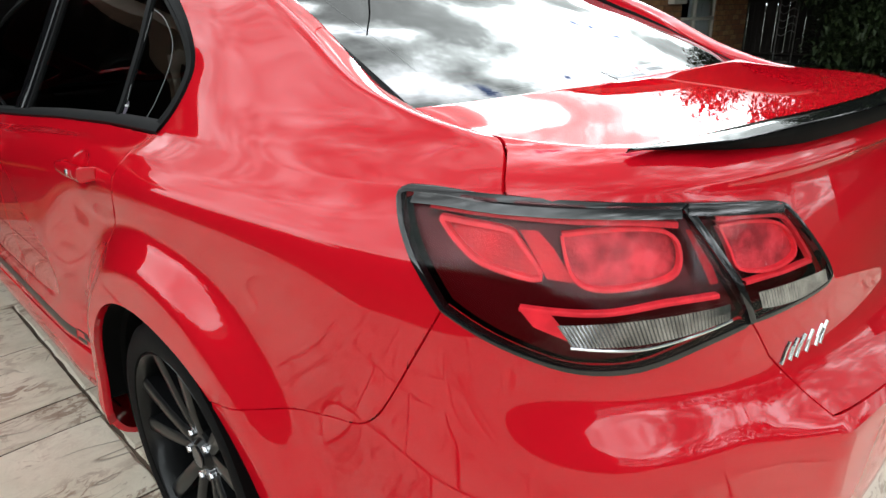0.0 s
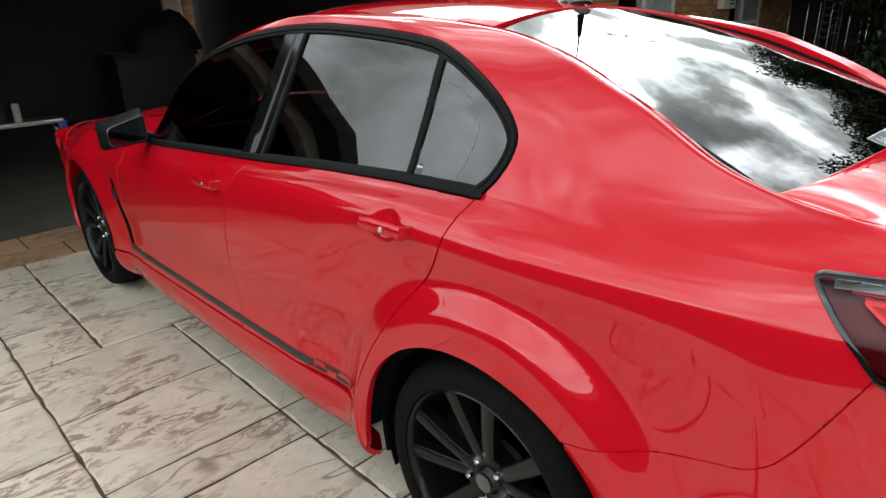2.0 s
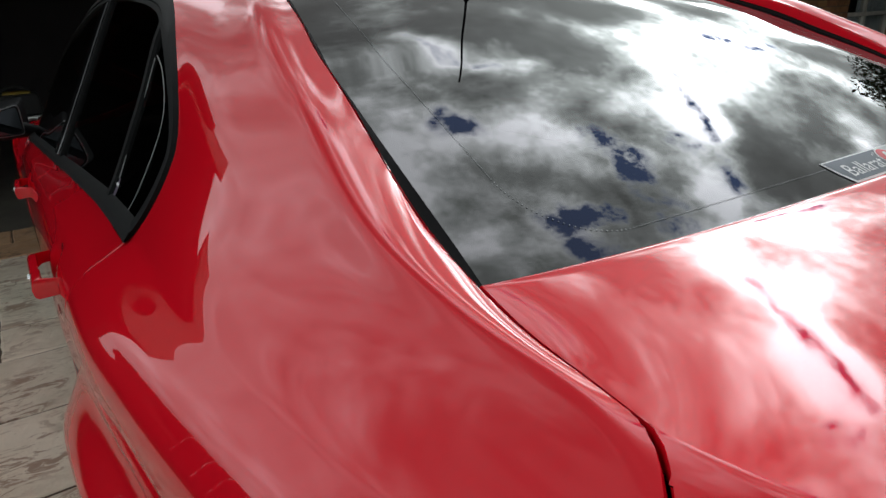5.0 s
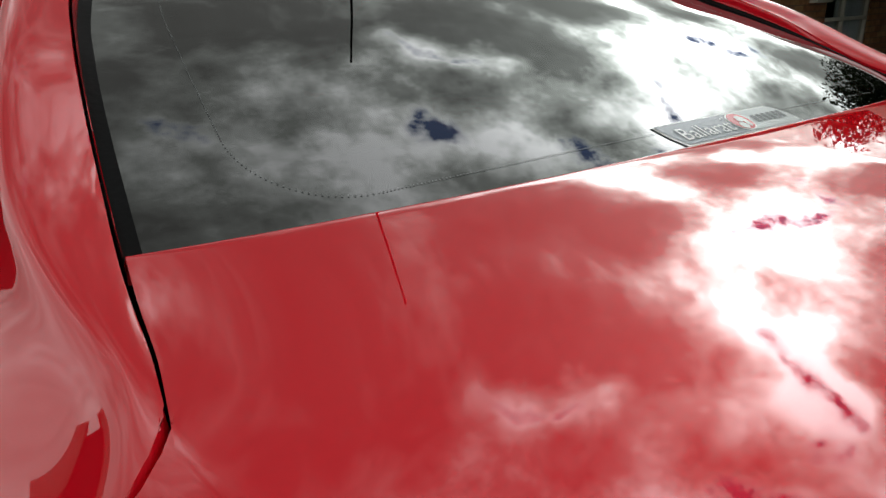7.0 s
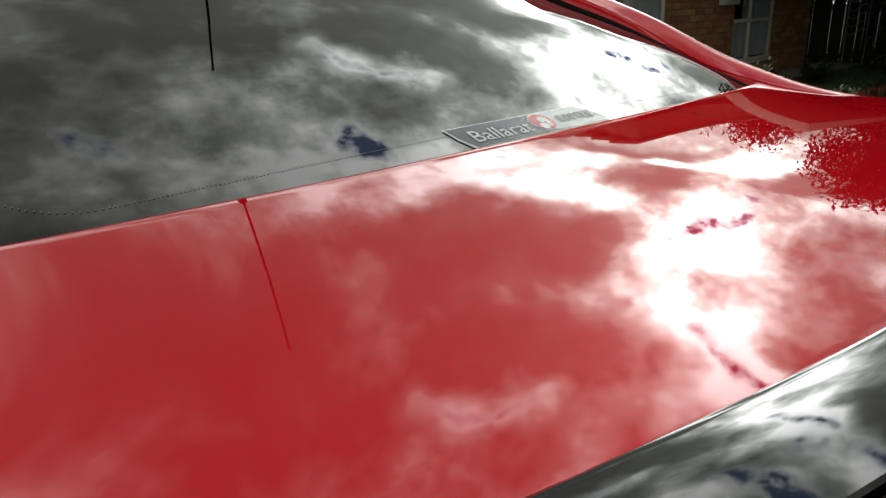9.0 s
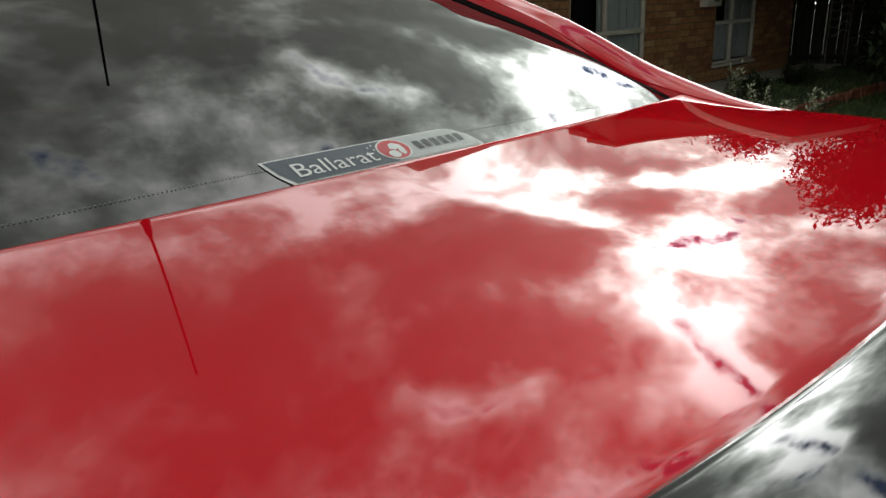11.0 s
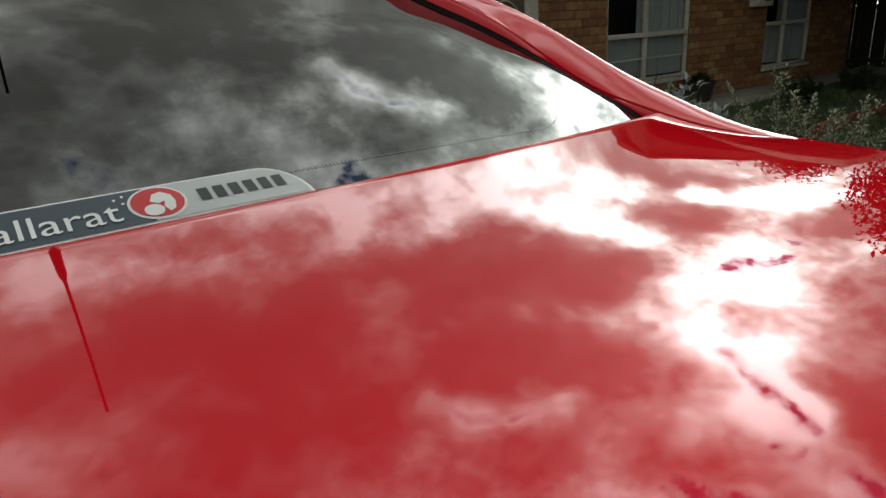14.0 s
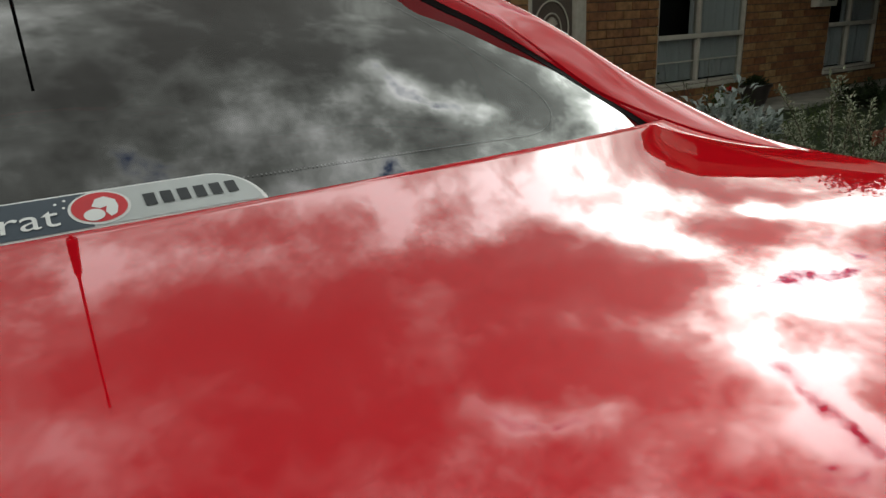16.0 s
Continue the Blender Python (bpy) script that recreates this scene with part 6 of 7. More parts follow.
def sash_window(name, o, mid, mull, bars):
    x0, x1, z0, z1 = o
    w = tagged(new(name), "cream-framed window with pale net curtains behind it", "window", kind="structure")
    F = 0.034
    def bar(nm, a, b, f=F, y0=Y + 0.02, y1=Y + 0.10):
        part(nm, boxed((a[0], y0, a[1]), (b[0], y1, b[1]), 0.006), CREAM, w)
    bar("window_frame", (x0, z0), (x0 + F, z1)), bar("window_frame", (x1 - F, z0), (x1, z1))
    bar("window_frame", (x0 + F, z0), (x1 - F, z0 + F)), bar("window_frame", (x0 + F, z1 - F), (x1 - F, z1))
    bar("rail", (x0 + F, mid - 0.028), (x1 - F, mid + 0.024), y0=Y + 0.012)
    bar("mullion", (mull - 0.022, z0 + F), (mull + 0.022, mid - 0.028)), bar("mullion", (mull - 0.022, mid + 0.024), (mull + 0.022, z1 - F))
    for a, b in bars:
        part("glazing_bar", boxed((a[0], Y + 0.045, a[1]), (b[0], Y + 0.062, b[1]), 0.003), CREAM, w)
    part("window_sill", boxed((x0 - 0.03, Y - 0.035, z0 - 0.045), (x1 + 0.03, Y + 0.05, z0 - 0.002), 0.006), CREAM, w)
    for a, b in ((x0 + F, mull - 0.022), (mull + 0.022, x1 - F)):
        for c, d in ((z0 + F, mid - 0.028), (mid + 0.024, z1 - F)):
            ob = part("pane", boxed((a, Y + 0.060, c), (b, Y + 0.064, d)), PANE, w, smooth=False)
    curtain(x0 + 0.05, mull - 0.08, z0 + 0.05, mid, Y + 0.11, w)
    curtain(mull - 0.06, x1 - 0.05, z0 + 0.05, z1, Y + 0.11, w)
    # dark sheets in place of the unlit room behind the curtains
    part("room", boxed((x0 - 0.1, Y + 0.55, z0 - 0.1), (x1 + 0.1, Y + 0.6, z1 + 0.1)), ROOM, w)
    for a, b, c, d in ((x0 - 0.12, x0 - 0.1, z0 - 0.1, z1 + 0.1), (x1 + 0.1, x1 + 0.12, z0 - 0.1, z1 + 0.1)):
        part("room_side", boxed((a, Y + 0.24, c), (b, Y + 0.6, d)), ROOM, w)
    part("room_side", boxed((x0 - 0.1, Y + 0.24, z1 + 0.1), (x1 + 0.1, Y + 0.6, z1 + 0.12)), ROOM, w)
    return w


sash_window("window_1", OPENINGS[1], 1.055, 6.45, [((5.78, 0.782), (6.43, 0.796)), ((6.47, 0.782), (7.23, 0.796))])
sash_window("window_2", OPENINGS[2], 1.06, 9.62, [])


def screen_door():
    d = tagged(new("door_1"), "brown mesh security screen door with cream scrolls", "door", kind="structure")
    MESH = mat("brown_mesh", (0.10, 0.075, 0.06), 0.7, var=0.3, vscale=60)
    part("door_frame", boxed((4.56, Y - 0.012, 0.27), (4.69, Y + 0.12, 2.28), 0.008), CREAM, d)
    part("door_frame", boxed((3.98, Y + 0.0, 2.20), (4.56, Y + 0.12, 2.28), 0.008), CREAM, d)
    part("door_frame", boxed((3.98, Y + 0.0, 0.27), (4.03, Y + 0.12, 2.20), 0.008), CREAM, d)
    part("screen_mesh", boxed((4.03, Y + 0.05, 0.27), (4.56, Y + 0.06, 2.20)), MESH, d)
    cx, cz = 4.29, 1.22
    for r in (0.11, 0.20):
        bm = bmesh.new()
        tube(bm, [(cx + r * math.cos(radians(a)) * 1.05, Y + 0.035, cz + r * math.sin(radians(a)) * 1.25) for a in range(-20, 201, 10)], 0.0075, 8)
        part("scroll", bm, CREAM, d)
    for k in range(9):
        a = radians(18 + 18 * k)
        bm = bmesh.new()
        tube(bm, [(cx, Y + 0.036, cz + 0.02), (cx + 0.05 * math.cos(a), Y + 0.032, cz + 0.02 + 0.06 * math.sin(a)), (cx + 0.075 * math.cos(a), Y + 0.036, cz + 0.02 + 0.085 * math.sin(a))], 0.006, 6, radii=[0.003, 0.009, 0.005])
        part("shell_petal", bm, CREAM, d)
    for z in (0.72, 1.80):
        part("door_rail", boxed((4.03, Y + 0.02, z), (4.56, Y + 0.05, z + 0.06), 0.005), CREAM, d)


screen_door()


def meter_box():
    t = thing("meter_box", "white metal meter box fixed to the brick wall", "meter box", (8.78, Y, 1.54))
    part("case", boxed((-0.21, -0.11, -0.25), (0.21, 0.0, 0.25), 0.008), CREAM, t)
    part("cover", boxed((-0.18, -0.118, -0.22), (0.18, -0.108, 0.22), 0.004), CREAM, t)
    for k in range(3):
        for j in range(3):
            part("vent_slot", boxed((-0.02 + 0.05 * k, -0.122, -0.19 + 0.05 * j), (0.012 + 0.05 * k, -0.116, -0.165 + 0.05 * j)), DARK, t)


meter_box()


def awning():
    t = thing("awning", "striped cream and brown canvas awning with a scalloped edge", "awning", (9.70, Y, 0.0))
    BROWN = mat("awning_brown", (0.16, 0.07, 0.04), 0.85, var=0.2, vscale=20)
    n = 16
    x0, x1 = -0.84, 0.84
    for k in range(n):
        a, b = x0 + (x1 - x0) * k / n, x0 + (x1 - x0) * (k + 1) / n
        bm = bmesh.new()
        rows = [[(a, -0.02, 2.12), (b, -0.02, 2.12)], [(a, -0.30, 1.86), (b, -0.30, 1.86)], [(a, -0.55, 1.56), (b, -0.55, 1.56)]]
        vs = [[bm.verts.new(p) for p in r] for r in rows]
        for r0, r1 in zip(vs, vs[1:]):
            bm.faces.new((r0[0], r0[1], r1[1], r1[0]))
        # scallop
        prev = vs[-1]
        m = 6
        top = [bm.verts.new((a + (b - a) * j / m, -0.552, 1.555)) for j in range(m + 1)]
        low = [bm.verts.new((a + (b - a) * j / m, -0.553, 1.50 - 0.075 * math.sin(math.pi * j / m) ** 0.7)) for j in range(m + 1)]
        for j in range(m):
            bm.faces.new((top[j], top[j + 1], low[j + 1], low[j]))
        bmesh.ops.solidify(bm, geom=bm.faces[:], thickness=0.003)
        part("stripe", bm, CREAM if k % 2 else BROWN, t)
    for x in (x0, x1):
        bm = bmesh.new()
        tube(bm, [(x, 0, 1.56), (x, -0.54, 1.56)], 0.010, 8)
        part("arm", bm, CREAM, t)


awning()
tagged(finish(boxed((4.75, 3.14, -0.2), (12.4, 3.805, 0.235), 0.01), "pavement", PATHM), "pale concrete path along the house", "path", kind="structure")
tagged(finish(boxed((3.05, 2.95, -0.2), (4.748, 3.805, 0.265), 0.01), "porch_slab", PATHM), "pale concrete porch step at the door", "step", kind="structure")


def bed():
    bm = bmesh.new()
    n, m = 40, 16
    g = []
    for i in range(n + 1):
        x = 4.9 + 7.6 * i / n
        g.append([])
        for j in range(m + 1):
            y = 2.06 + 1.08 * j / m
            g[-1].append(bm.verts.new((x, y, 0.04 + 0.15 * j / m + 0.05 * noise.noise((x * 1.7, y * 1.7, 0)) + (0.03 if 0 < j < m else -0.05))))
    for i in range(n):
        for j in range(m):
            bm.faces.new((g[i][j], g[i + 1][j], g[i + 1][j + 1], g[i][j + 1]))
    tagged(finish(bm, "garden_bed", LAWN), "green ground cover in the garden bed", "garden bed", kind="structure")


bed()


def edging():
    t = tagged(new("garden_edging"), "terracotta scalloped edging tiles along the garden bed", "edging")
    shared = None
    for k in range(30):
        x = 6.9 + 0.16 * k
        y = 2.03 + 0.05 * math.sin(x * 0.9)
        if shared is None:
            bm = bmesh.new()
            pts = [(-0.075, -0.12), (0.075, -0.12)] + [(0.075 * math.cos(radians(a)), 0.035 + 0.045 * math.sin(radians(a))) for a in range(0, 181, 20)]
            f = bm.faces.new([bm.verts.new((px, 0, pz)) for px, pz in pts])
            r = bmesh.ops.extrude_face_region(bm, geom=[f])
            for v in [q for q in r["geom"] if isinstance(q, bmesh.types.BMVert)]:
                v.co.y += 0.045
            bmesh.ops.recalc_face_normals(bm, faces=bm.faces[:])
            shared = bpy.data.meshes.new("edging_tile")
            bm.to_mesh(shared)
            bm.free()
            shared.materials.append(TERRA)
        ob = new("edging_tile", shared)
        ob.parent = t
        ob.location = (x, y, 0.03)
        ob.rotation_euler = (radians(8 * math.sin(k * 2.3)), 0, radians(4 + 9 * math.sin(k * 1.7)))


edging()


# ---------------------------------------------------------------- plants
def leaf(bm, p, d, up, length, width, bend=0.25):
    """One folded leaf from p along d."""
    side = d.cross(up)
    if side.length < 1e-4:
        side = Vector((1, 0, 0))
    side.normalize()
    nrm = side.cross(d).normalized()
    a = bm.verts.new(p)
    m = p + d * length * 0.5 + nrm * length * 0.06
    l, r = bm.verts.new(m - side * width * 0.5 + nrm * width * bend), bm.verts.new(m + side * width * 0.5 + nrm * width * bend)
    c = bm.verts.new(m)
    tip = bm.verts.new(p + d * length - nrm * length * bend * 0.4)
    bm.faces.new((a, c, l)), bm.faces.new((a, r, c)), bm.faces.new((c, tip, l)), bm.faces.new((c, r, tip))


def rand_dir(rnd, low=-1.0):
    while True:
        v = Vector((rnd.uniform(-1, 1), rnd.uniform(-1, 1), rnd.uniform(low, 1)))
        if 0.1 < v.length < 1:
            return v.normalized()


def shrub(name, label, at, height, spread, stems, leaves, size, material, seed, upright=0.6, shape=0.5):
    rnd = random.Random(seed)
    t = thing(name, label, "shrub", at)
    wood, green = bmesh.new(), bmesh.new()
    for k in range(stems):
        d = Vector((rnd.gauss(0, 1) * (1 - upright), rnd.gauss(0, 1) * (1 - upright), 1)).normalized()
        h = height * rnd.uniform(0.55, 1.0)
        base = Vector((rnd.gauss(0, 0.25) * spread, rnd.gauss(0, 0.25) * spread, 0))
        pts = [base]
        for j in range(5):
            d = (d + rand_dir(rnd) * 0.22).normalized()
            pts.append(pts[-1] + d * h / 5)
        tube(wood, pts, 0.004, 5, radii=[0.006, 0.005, 0.004, 0.003, 0.0025, 0.0015])
        for j in range(leaves):
            f = rnd.uniform(0.12, 1.0) ** 0.7
            i = min(4, int(f * 5))
            p = pts[i].lerp(pts[i + 1], f * 5 - i)
            dd = (rand_dir(rnd, -0.2) + Vector((0, 0, 0.4))).normalized()
            p = p + dd * rnd.uniform(0, size * 1.6)
            leaf(green, p, dd, Vector((0, 0, 1)), size * rnd.uniform(0.7, 1.3), size * shape * rnd.uniform(0.8, 1.2))
    part("stem", wood, BARK, t)
    part("foliage", green, material, t)
    return t


LEAF_SILVER = leaf_material("leaf_silver", (0.04, 0.06, 0.02), (0.42, 0.44, 0.32), 0.25)
shrub("shrub", "tall small-leaved shrub with pale leaf tips", (4.0, 1.0, 0.0), 0.95, 0.20, 9, 190, 0.024, LEAF_SILVER, 11, 0.84, 0.6)
shrub("shrub", "loose small-leaved shrub with pale leaf tips", (3.62, 0.58, 0.0), 0.88, 0.25, 12, 150, 0.024, LEAF_SILVER, 12, 0.80, 0.6)
shrub("shrub", "loose leafy shrub beside the drive", (4.35, 1.42, 0.0), 0.62, 0.40, 20, 130, 0.024, LEAF_SILVER, 13, 0.66, 0.6)
shrub("shrub", "loose leafy shrub beside the drive", (3.95, 0.65, 0.0), 0.62, 0.45, 22, 130, 0.024, LEAF_SILVER, 23, 0.66, 0.6)
shrub("shrub", "loose leafy shrub beside the drive", (4.8, 1.95, 0.0), 0.48, 0.35, 18, 110, 0.026, LEAF_SILVER, 15, 0.62, 0.6)
shrub("shrub", "loose leafy shrub beside the drive", (3.55, 0.15, 0.0), 0.60, 0.45, 20, 120, 0.024, LEAF_SILVER, 25, 0.66, 0.6)
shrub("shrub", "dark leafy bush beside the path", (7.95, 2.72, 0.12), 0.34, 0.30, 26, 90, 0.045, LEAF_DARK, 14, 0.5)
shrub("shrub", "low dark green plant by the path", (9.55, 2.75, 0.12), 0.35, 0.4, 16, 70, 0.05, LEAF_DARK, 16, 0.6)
shrub("succulent", "grey-leaved succulent with broad leaves", (5.20, 2.55, 0.10), 0.52, 0.12, 7, 26, 0.10, LEAF_GREY, 17, 0.72, 0.5)
shrub("succulent", "grey-leaved succulent with broad leaves", (5.48, 2.40, 0.08), 0.38, 0.18, 8, 24, 0.09, LEAF_GREY, 18, 0.66, 0.5)
shrub("succulent", "grey-leaved succulent with broad leaves", (4.98, 2.22, 0.05), 0.40, 0.20, 9, 22, 0.08, LEAF_GREY, 27, 0.6, 0.5)
shrub("flower_plant", "thin-stemmed flowering plant against the brick wall", (5.40, 2.98, 0.17), 0.85, 0.22, 6, 14, 0.030, LEAF_MID, 19, 0.78)
shrub("flower_plant", "green strappy plant beneath the window", (5.66, 2.92, 0.16), 0.36, 0.25, 12, 34, 0.08, LEAF_MID, 20, 0.6, 0.22)


def flower(at):
    t = thing("red_flower", "small red flower head in the garden bed", "flower", at)
    bm = bmesh.new()
    rnd = random.Random(2)
    for k in range(26):
        leaf(bm, Vector((0, 0, 0)), rand_dir(rnd, 0.0), Vector((0, 0, 1)), 0.05, 0.035)
    part("bloom", bm, PETAL, t)
    bm = bmesh.new()
    part("stalk", tube(bm, [(0, 0, -at[2] + 0.03), (0.01, 0, -at[2] / 2), (0, 0, 0)], 0.003, 6), LEAF_MID, t)


flower((5.80, 2.95, 0.55))


def pot(at):
    t = thing("plant_pot", "dark round plant pot with a dark bush on the path", "plant pot", at)
    POTM = mat("pot_glaze", (0.03, 0.022, 0.02), 0.5, var=0.3, vscale=10)
    bm = bmesh.new()
    spin(bm, [(0.0, 0.0), (0.0, 0.12), (0.20, 0.165), (0.22, 0.185), (0.245, 0.185), (0.245, 0.16), (0.21, 0.15), (0.20, 0.0)], "z", 32)
    part("bowl", bm, POTM, t)
    rnd = random.Random(8)
    bm = bmesh.new()
    for k in range(420):
        d = rand_dir(rnd, 0.0)
        leaf(bm, Vector((0, 0, 0.2)) + Vector((d.x * 0.15, d.y * 0.15, d.z * 0.12)) * rnd.uniform(0.2, 1), d, Vector((0, 0, 1)), 0.05, 0.03)
    part("foliage", bm, LEAF_DARK, t)


pot((7.12, 3.52, 0.235))


def tree(at, height, spread, leaves, seed, size=0.16, low=0.35, label="broad dark evergreen tree near the fence, some added for shade"):
    rnd = random.Random(seed)
    t = thing("tree", label, "tree", at, group="trees by the boundary")
    wood, crown = bmesh.new(), bmesh.new()
    trunk = [Vector((0, 0, -0.1))]
    for k in range(7):
        trunk.append(trunk[-1] + Vector((rnd.gauss(0, 0.09), rnd.gauss(0, 0.09), height * 0.72 / 7)))
    tube(wood, trunk, 0.1, 10, radii=[0.20, 0.17, 0.15, 0.13, 0.11, 0.09, 0.06, 0.03])
    tips = []
    for k in range(34):
        f = rnd.uniform(low, 1.0)
        i = min(6, int(f * 7))
        p = trunk[i].lerp(trunk[i + 1], f * 7 - i)
        a = rnd.uniform(0, 2 * math.pi)
        ln = spread * rnd.uniform(0.55, 1.05) * (1.1 - 0.55 * abs(f - 0.5))
        d = Vector((math.cos(a), math.sin(a), rnd.uniform(0.1, 0.75))).normalized()
        pts = [p]
        for j in range(4):
            d = (d + rand_dir(rnd) * 0.25).normalized()
            pts.append(pts[-1] + d * ln / 4)
        tube(wood, pts, 0.03, 6, radii=[0.05, 0.035, 0.025, 0.015, 0.006])
        tips += pts[1:]
    for k in range(leaves):
        p = tips[rnd.randrange(len(tips))]
        d = rand_dir(rnd)
        leaf(crown, p + rand_dir(rnd) * spread * 0.20 * rnd.random() ** 0.4, d, Vector((0, 0, 1)), size * rnd.uniform(0.7, 1.4), size * 0.5)
    part("trunk", wood, BARK, t)
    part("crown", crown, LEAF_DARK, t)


tree((12.0, 0.6, 0), 4.75, 2.7, 52000, 45, 0.125, 0.2)
# the next two are unseen, added to keep south-east sky off the garden
tree((8.9, -2.9, 0), 4.6, 2.7, 52000, 47, 0.125, 0.25)
tree((10.9, -1.6, 0), 4.95, 2.8, 56000, 46, 0.125, 0.2)
tree((12.9, 2.4, 0), 4.5, 1.9, 34000, 41, 0.11)
tree((14.4, -0.4, 0), 5.0, 2.3, 24000, 42, 0.15)
tree((13.4, -3.6, 0), 5.4, 2.2, 21000, 43, 0.15)
tree((14.6, 5.2, 0), 5.2, 2.2, 32000, 44, 0.11)


def grass():
    rnd = random.Random(31)
    bm = bmesh.new()
    for k in range(16000):
        x, y = rnd.uniform(5.2, 11.8), rnd.uniform(-0.2, 3.10)
        z = 0.05 + 0.15 * (y - 2.06) / 1.08 if y > 2.10 else -0.035
        d = Vector((rnd.gauss(0, 0.4), rnd.gauss(0, 0.4), 1)).normalized()
        h, w = rnd.uniform(0.03, 0.09), 0.005
        p = Vector((x, y, z))
        side = Vector((math.cos(k), math.sin(k), 0)) * w
        bm.faces.new([bm.verts.new(q) for q in (p - side, p + side, p + d * h)])
    tagged(finish(bm, "grass", LEAF_MID, smooth=False), "short uneven green grass beside the path", "grass", kind="stuff")


grass()


def fence(x0, y0, x1, y1, label, height=1.75):
    t = tagged(new("fence"), label, "fence")
    n = int(math.hypot(x1 - x0, y1 - y0) / 0.105)
    shared = bpy.data.meshes.new("paling")
    bm = boxed((-0.05, -0.008, 0.0), (0.05, 0.008, height), 0.002, 1)
    bm.to_mesh(shared)
    bm.free()
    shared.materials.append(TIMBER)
    ang = math.atan2(y1 - y0, x1 - x0)
    rnd = random.Random(7)
    for k in range(n):
        ob = new("paling", shared)
        ob.parent = t
        f = (k + 0.5) / n
        ob.location = (x0 + (x1 - x0) * f, y0 + (y1 - y0) * f, rnd.uniform(-0.03, 0.01) - 0.03)
        ob.rotation_euler = (0, rnd.uniform(-0.006, 0.006), ang)
    for z in (0.35, 1.35):
        bm = bmesh.new()
        tube(bm, [(x0 + 0.04 * math.sin(ang), y0 - 0.04 * math.cos(ang), z), (x1 + 0.04 * math.sin(ang), y1 - 0.04 * math.cos(ang), z)], 0.035, 4)
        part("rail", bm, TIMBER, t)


fence(12.3, 8.0, 12.3, -8.0, "weathered paling fence beneath the trees, their shade put into its colour")
fence(-5.2, -8.0, -5.2, 9.0, "dark weathered paling fence between two houses")


def trellis():
    RUSTED = mat("dull_iron_paint", (0.16, 0.15, 0.14), 0.6, var=0.3, vscale=25)
    t = thing("trellis", "pale wrought-iron trellis panel against the dark fence", "trellis", (12.12, 3.2, 0))
    for y in (-0.16, 0.16):
        bm = bmesh.new()
        part("upright", tube(bm, [(0, y, -0.03), (0, y, 1.9)], 0.012, 8), RUSTED, t)
    for k in range(9):
        bm = bmesh.new()
        z = 0.75 + 0.13 * k
        part("scroll", tube(bm, [(0, -0.16 + 0.32 * j / 12, z + 0.05 * math.sin(j / 12 * 2 * math.pi)) for j in range(13)], 0.008, 6), RUSTED, t)


trellis()


def hedge(x0, x1, y, height, label, seed):
    """A clipped hedge: stems, and a wall of small leaves."""
    rnd = random.Random(seed)
    t = tagged(new("hedge"), label, "hedge")
    wood, green = bmesh.new(), bmesh.new()
    x = x0
    while x < x1:
        tube(wood, [(x, y, -0.05), (x + 0.1, y + 0.05, height * 0.45), (x - 0.05, y, height * 0.85)], 0.03, 6, radii=[0.06, 0.04, 0.015])
        x += 0.8
    for k in range(int((x1 - x0) * height * 150)):
        px, pz = rnd.uniform(x0, x1), height * rnd.random() ** 0.85
        bulge = 0.45 + 0.15 * noise.noise((px * 0.8, pz * 0.8, 3))
        top = height * (0.92 + 0.14 * noise.noise((px * 0.5, 9, 1)))
        leaf(green, Vector((px, y + rnd.uniform(-1, 1) * bulge, pz * top / height)), rand_dir(rnd), Vector((0, 0, 1)), 0.22 * rnd.uniform(0.7, 1.3), 0.13)
    part("stems", wood, BARK, t)
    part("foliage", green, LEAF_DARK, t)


hedge(-12.0, 14.0, -13.0, 2.6, "tall dark evergreen hedge across the end of the drive", 77)


def neighbour():
    t = tagged(new("neighbour_house"), "neighbouring brick house with a tile roof beyond the fence", "house")
    WALLM = mat("neighbour_brick", (0.22, 0.12, 0.075), 0.85, var=0.4, vscale=12, bump=0.3, bscale=40)
    part("wall", boxed((-12.5, -6.5, -0.1), (-7.2, 3.0, 2.5)), WALLM, t, smooth=False)
    bm = bmesh.new()
    pts = [(-13, -7, 2.45), (-6.7, -7, 2.45), (-6.7, 3.5, 2.45), (-13, 3.5, 2.45)]
    rid = [(-9.85, -4.5, 3.9), (-9.85, 1.0, 3.9)]
    a, r = [bm.verts.new(p) for p in pts], [bm.verts.new(p) for p in rid]
    for f in ((a[0], a[1], r[0]), (a[1], a[2], r[1], r[0]), (a[2], a[3], r[1]), (a[3], a[0], r[0], r[1]), (a[3], a[2], a[1], a[0])):
        bm.faces.new(f)
    bmesh.ops.recalc_face_normals(bm, faces=bm.faces[:])
    part("roof", bm, TILE, t, smooth=False)
    for y in (-4.5, -0.8):
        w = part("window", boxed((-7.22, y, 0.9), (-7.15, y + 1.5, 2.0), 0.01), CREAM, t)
        # opaque near-black sheet: glass and the dim room behind it in one
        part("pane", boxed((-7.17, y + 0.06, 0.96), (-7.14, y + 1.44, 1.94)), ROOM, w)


neighbour()

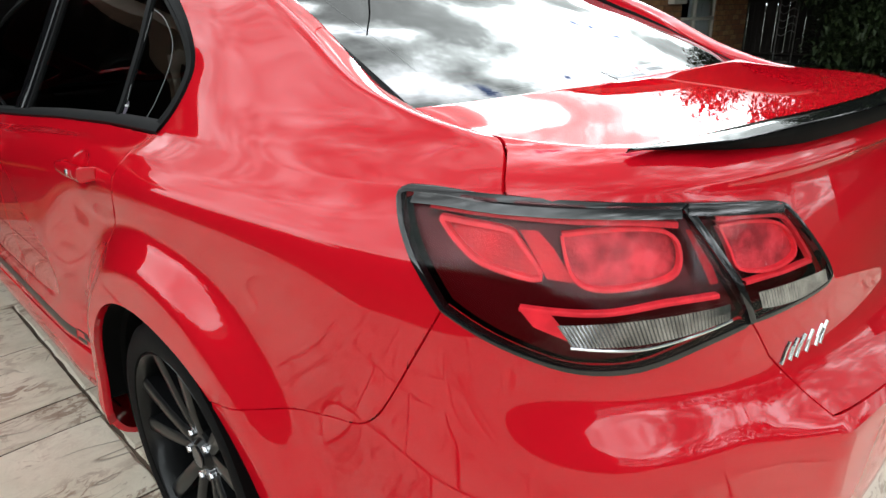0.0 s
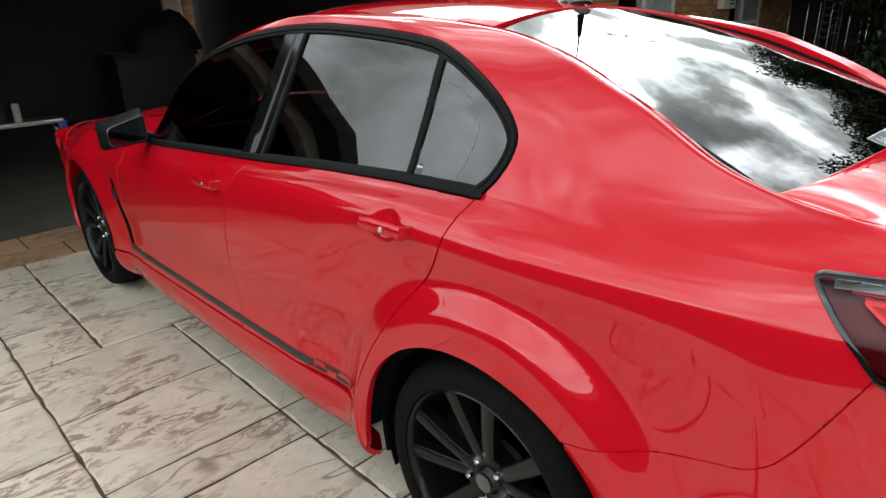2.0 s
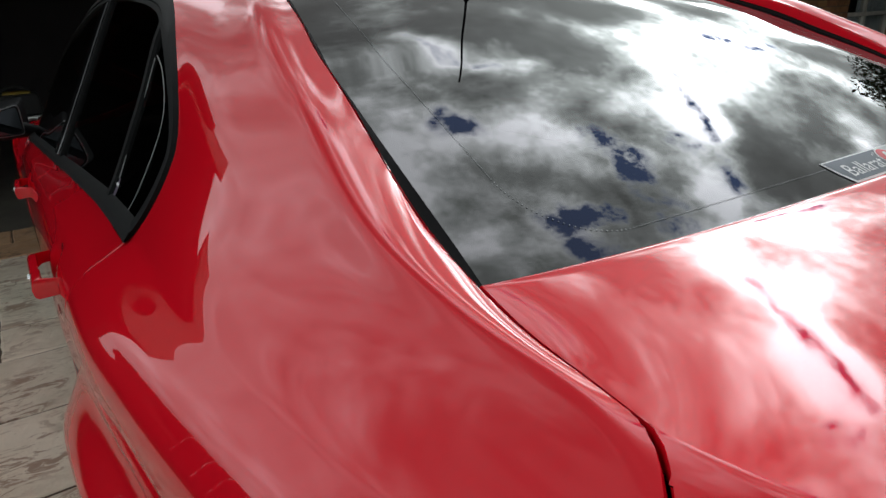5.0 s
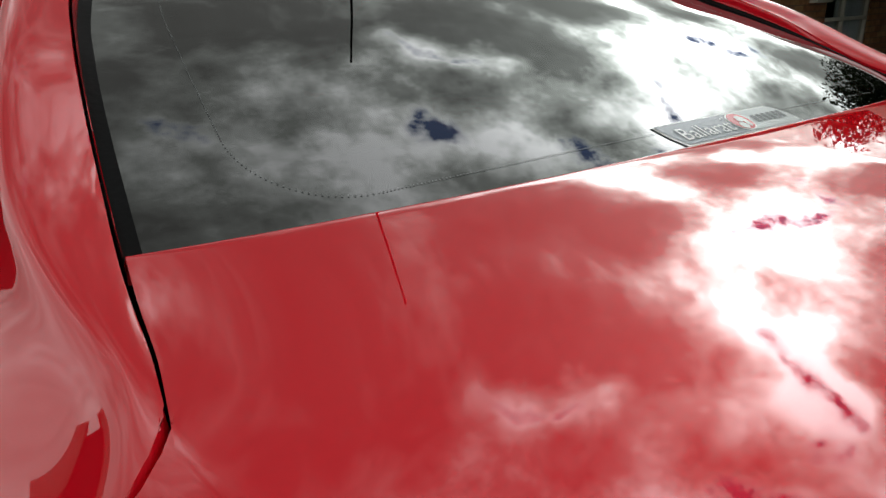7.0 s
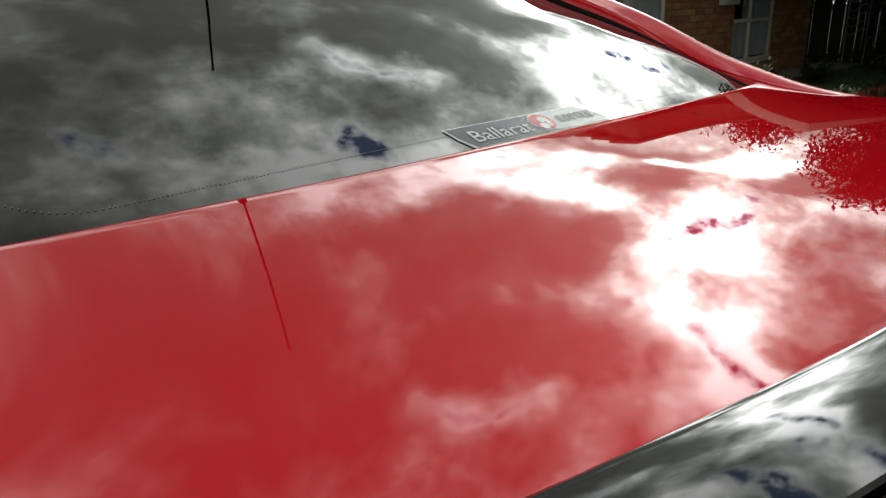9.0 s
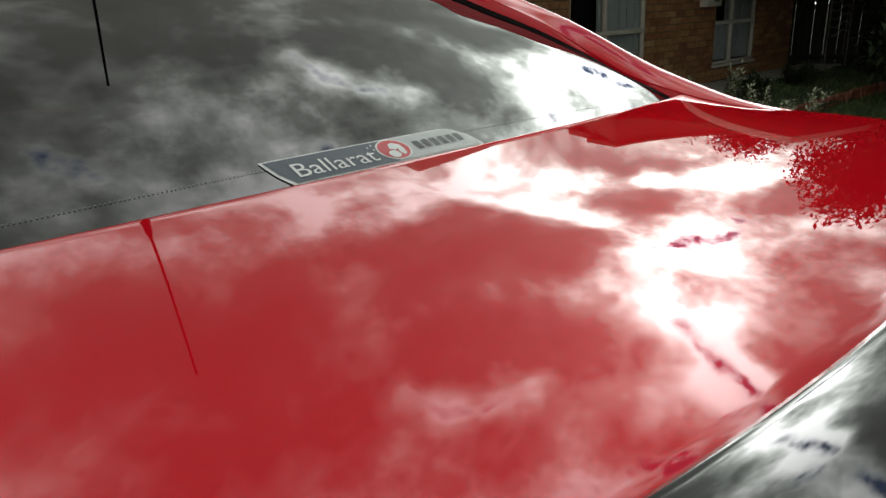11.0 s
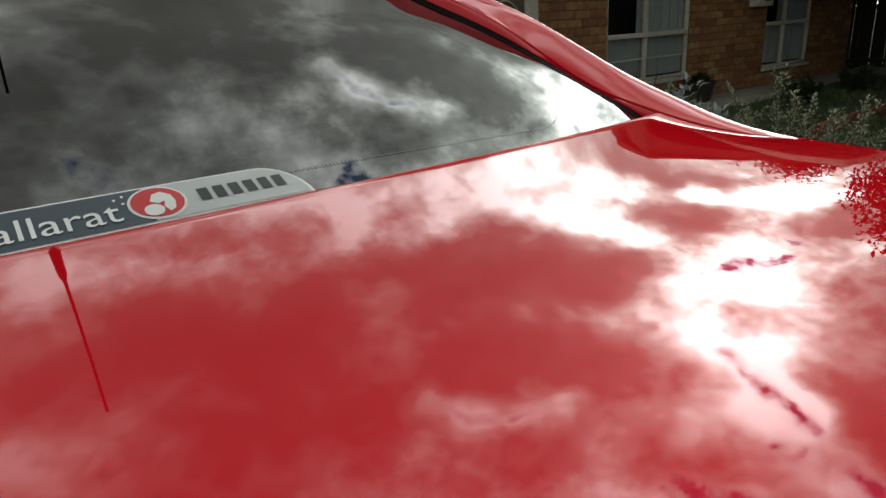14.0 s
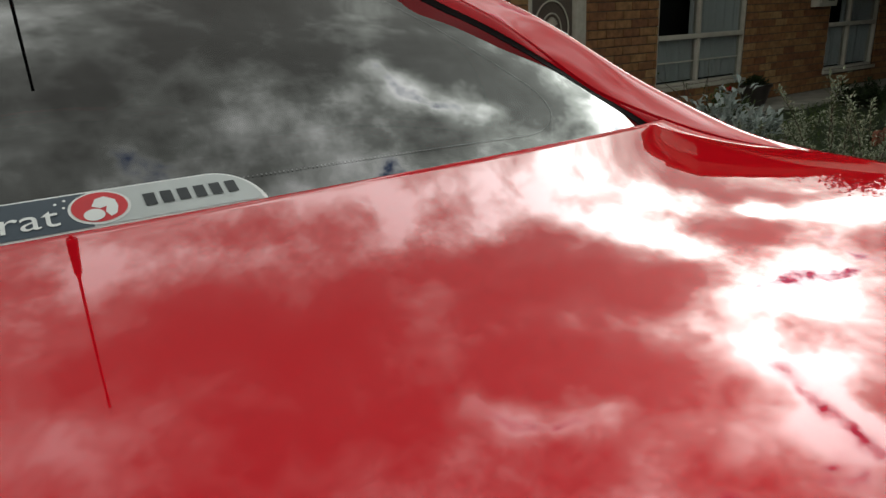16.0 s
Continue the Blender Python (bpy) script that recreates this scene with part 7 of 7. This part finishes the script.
# ---------------------------------------------------------------- things in the garage
def trestle():
    t = thing("work_platform", "aluminium folding work platform standing in the garage", "work platform", (-0.65, 6.25, 0))
    part("deck", boxed((-0.48, -0.15, 0.485), (0.46, 0.15, 0.525), 0.008), ALU, t)
    part("deck_label", boxed((0.05, -0.153, 0.49), (0.30, -0.148, 0.52)), CREAM, t, "pale label")
    for sx in (-1, 1):
        for y in (-0.13, 0.13):
            bm = bmesh.new()
            tube(bm, [(sx * 0.42, y, 0.49), (sx * 0.50, y * 1.25, 0.0)], 0.02, 6)
            leg = part("leg", bm, ALU, t)
            part("foot", boxed((sx * 0.50 - 0.03, y * 1.25 - 0.025, 0.0), (sx * 0.50 + 0.03, y * 1.25 + 0.025, 0.05), 0.006), RUBBER, leg)
        bm = bmesh.new()
        part("brace", tube(bm, [(sx * 0.46, -0.145, 0.22), (sx * 0.46, 0.145, 0.22)], 0.012, 6), ALU, t)
    part("hinge", boxed((0.42, -0.16, 0.42), (0.48, 0.16, 0.50), 0.01), mat("blue_plastic", (0.03, 0.08, 0.35), 0.5), t, "blue plastic hinge")


def tool_bag():
    t = thing("tool_bag", "black and yellow tool bag on the work platform", "tool bag", (-0.83, 6.25, 0.525))
    YEL = mat("yellow_fabric", (0.28, 0.19, 0.012), 0.7, var=0.3, vscale=20)
    BLK = mat("black_fabric", (0.02, 0.02, 0.02), 0.8, var=0.3, vscale=20)
    bm = boxed((-0.19, -0.11, 0.0), (0.19, 0.11, 0.20), 0.03, 3)
    for v in bm.verts:
        v.co.x *= 1 - 0.5 * max(0, v.co.z - 0.05)
    part("body", bm, BLK, t)
    part("pocket", boxed((-0.14, -0.125, 0.01), (-0.02, -0.10, 0.12), 0.012), YEL, t, "yellow pocket")
    part("flap", boxed((-0.10, -0.09, 0.19), (0.12, 0.09, 0.215), 0.01), YEL, t, "yellow flap")
    bm = bmesh.new()
    part("handle", tube(bm, [(-0.13 + 0.26 * k / 12, 0, 0.205 + 0.06 * math.sin(math.pi * k / 12)) for k in range(13)], 0.012, 8), BLK, t)


def spray_can(at):
    t = thing("spray_can", "white spray can with a black cap on the work platform", "spray can", at)
    part("can", spin(bmesh.new(), [(0.0, 0.0), (0.0, 0.032), (0.15, 0.032), (0.165, 0.024), (0.165, 0.0)], "z", 24), CREAM, t)
    part("cap", spin(bmesh.new(), [(0.166, 0.0), (0.166, 0.026), (0.205, 0.026), (0.212, 0.02), (0.212, 0.0)], "z", 24), BLACK_TRIM, t, "black cap")


trestle()
tool_bag()
spray_can((-0.54, 6.22, 0.525))


def floor_tool():
    t = thing("power_tool_case", "yellow and black power tool case on the garage floor", "tool case", (-1.95, 5.65, 0))
    part("body", boxed((-0.2, -0.14, 0.0), (0.2, 0.14, 0.16), 0.02), BLACK_TRIM, t)
    part("lid", boxed((-0.2, -0.14, 0.163), (0.2, 0.14, 0.22), 0.02), mat("yellow_plastic", (0.30, 0.18, 0.012), 0.45, var=0.2, vscale=12), t, "yellow lid")


floor_tool()


def bench():
    t = thing("workbench", "dark timber workbench against the garage wall", "workbench", (1.75, 8.9, 0))
    part("top", boxed((-0.62, -0.35, 0.86), (0.55, 0.35, 0.92), 0.008), TIMBER, t)
    part("cupboard", boxed((-0.58, -0.31, 0.0), (0.52, 0.33, 0.86), 0.006), mat("cupboard_dark", (0.012, 0.011, 0.011), 0.7, var=0.3, vscale=5), t)
    b = thing("storage_bag", "dark rounded cover lying on the workbench", "cover", (2.0, 8.9, 0.92))
    bm = bmesh.new()
    bmesh.ops.create_uvsphere(bm, u_segments=24, v_segments=12, radius=1)
    for v in bm.verts:
        v.co = Vector((v.co.x * 0.52, v.co.y * 0.28, max(v.co.z, 0) * 0.52 * (1 + 0.15 * math.sin(v.co.x * 4))))
    part("cover", bm, mat("dark_cover", (0.008, 0.008, 0.009), 0.7, var=0.4, vscale=8), b)


bench()


def grille_door():
    d = tagged(new("door_2"), "open back doorway with a white diamond-mesh security screen", "door", kind="structure")
    y = 9.64
    for a, b in (((2.30, 0.0), (2.35, 2.05)), ((2.62, 0.0), (2.66, 2.05)), ((2.35, 2.0), (2.62, 2.05))):
        part("door_frame", boxed((a[0], y, a[1]), (b[0], y + 0.05, b[1]), 0.005), CREAM, d)
    n = 0
    for k in range(-5, 34):
        for sg in (-1, 1):
            z0 = 0.07 * k if sg > 0 else 0.07 * k
            p, q = Vector((2.35, y + 0.025, z0)), Vector((2.62, y + 0.025, z0 + sg * 0.42))
            if sg < 0:
                p.z, q.z = z0 + 0.42, z0
            if min(p.z, q.z) < 0 or max(p.z, q.z) > 2.0:
                continue
            part("mesh_bar", tube(bmesh.new(), [p, q], 0.0045, 5), CREAM, d)


grille_door()
bm = bmesh.new()
for row in range(28):
    for k in range(10):
        x = 1.9 + 0.24 * k - (0.12 if row % 2 else 0)
        box(bm, (x, 11.2, row * 0.086), (x + 0.23, 11.26, row * 0.086 + 0.076))
box(bm, (1.7, 11.21, 0), (4.4, 11.4, 2.4))
tagged(finish(bm, "wall_yard", BRICK, smooth=False), "sunlit brick wall in the back yard", "wall", kind="structure")

house_wall()
slabs()
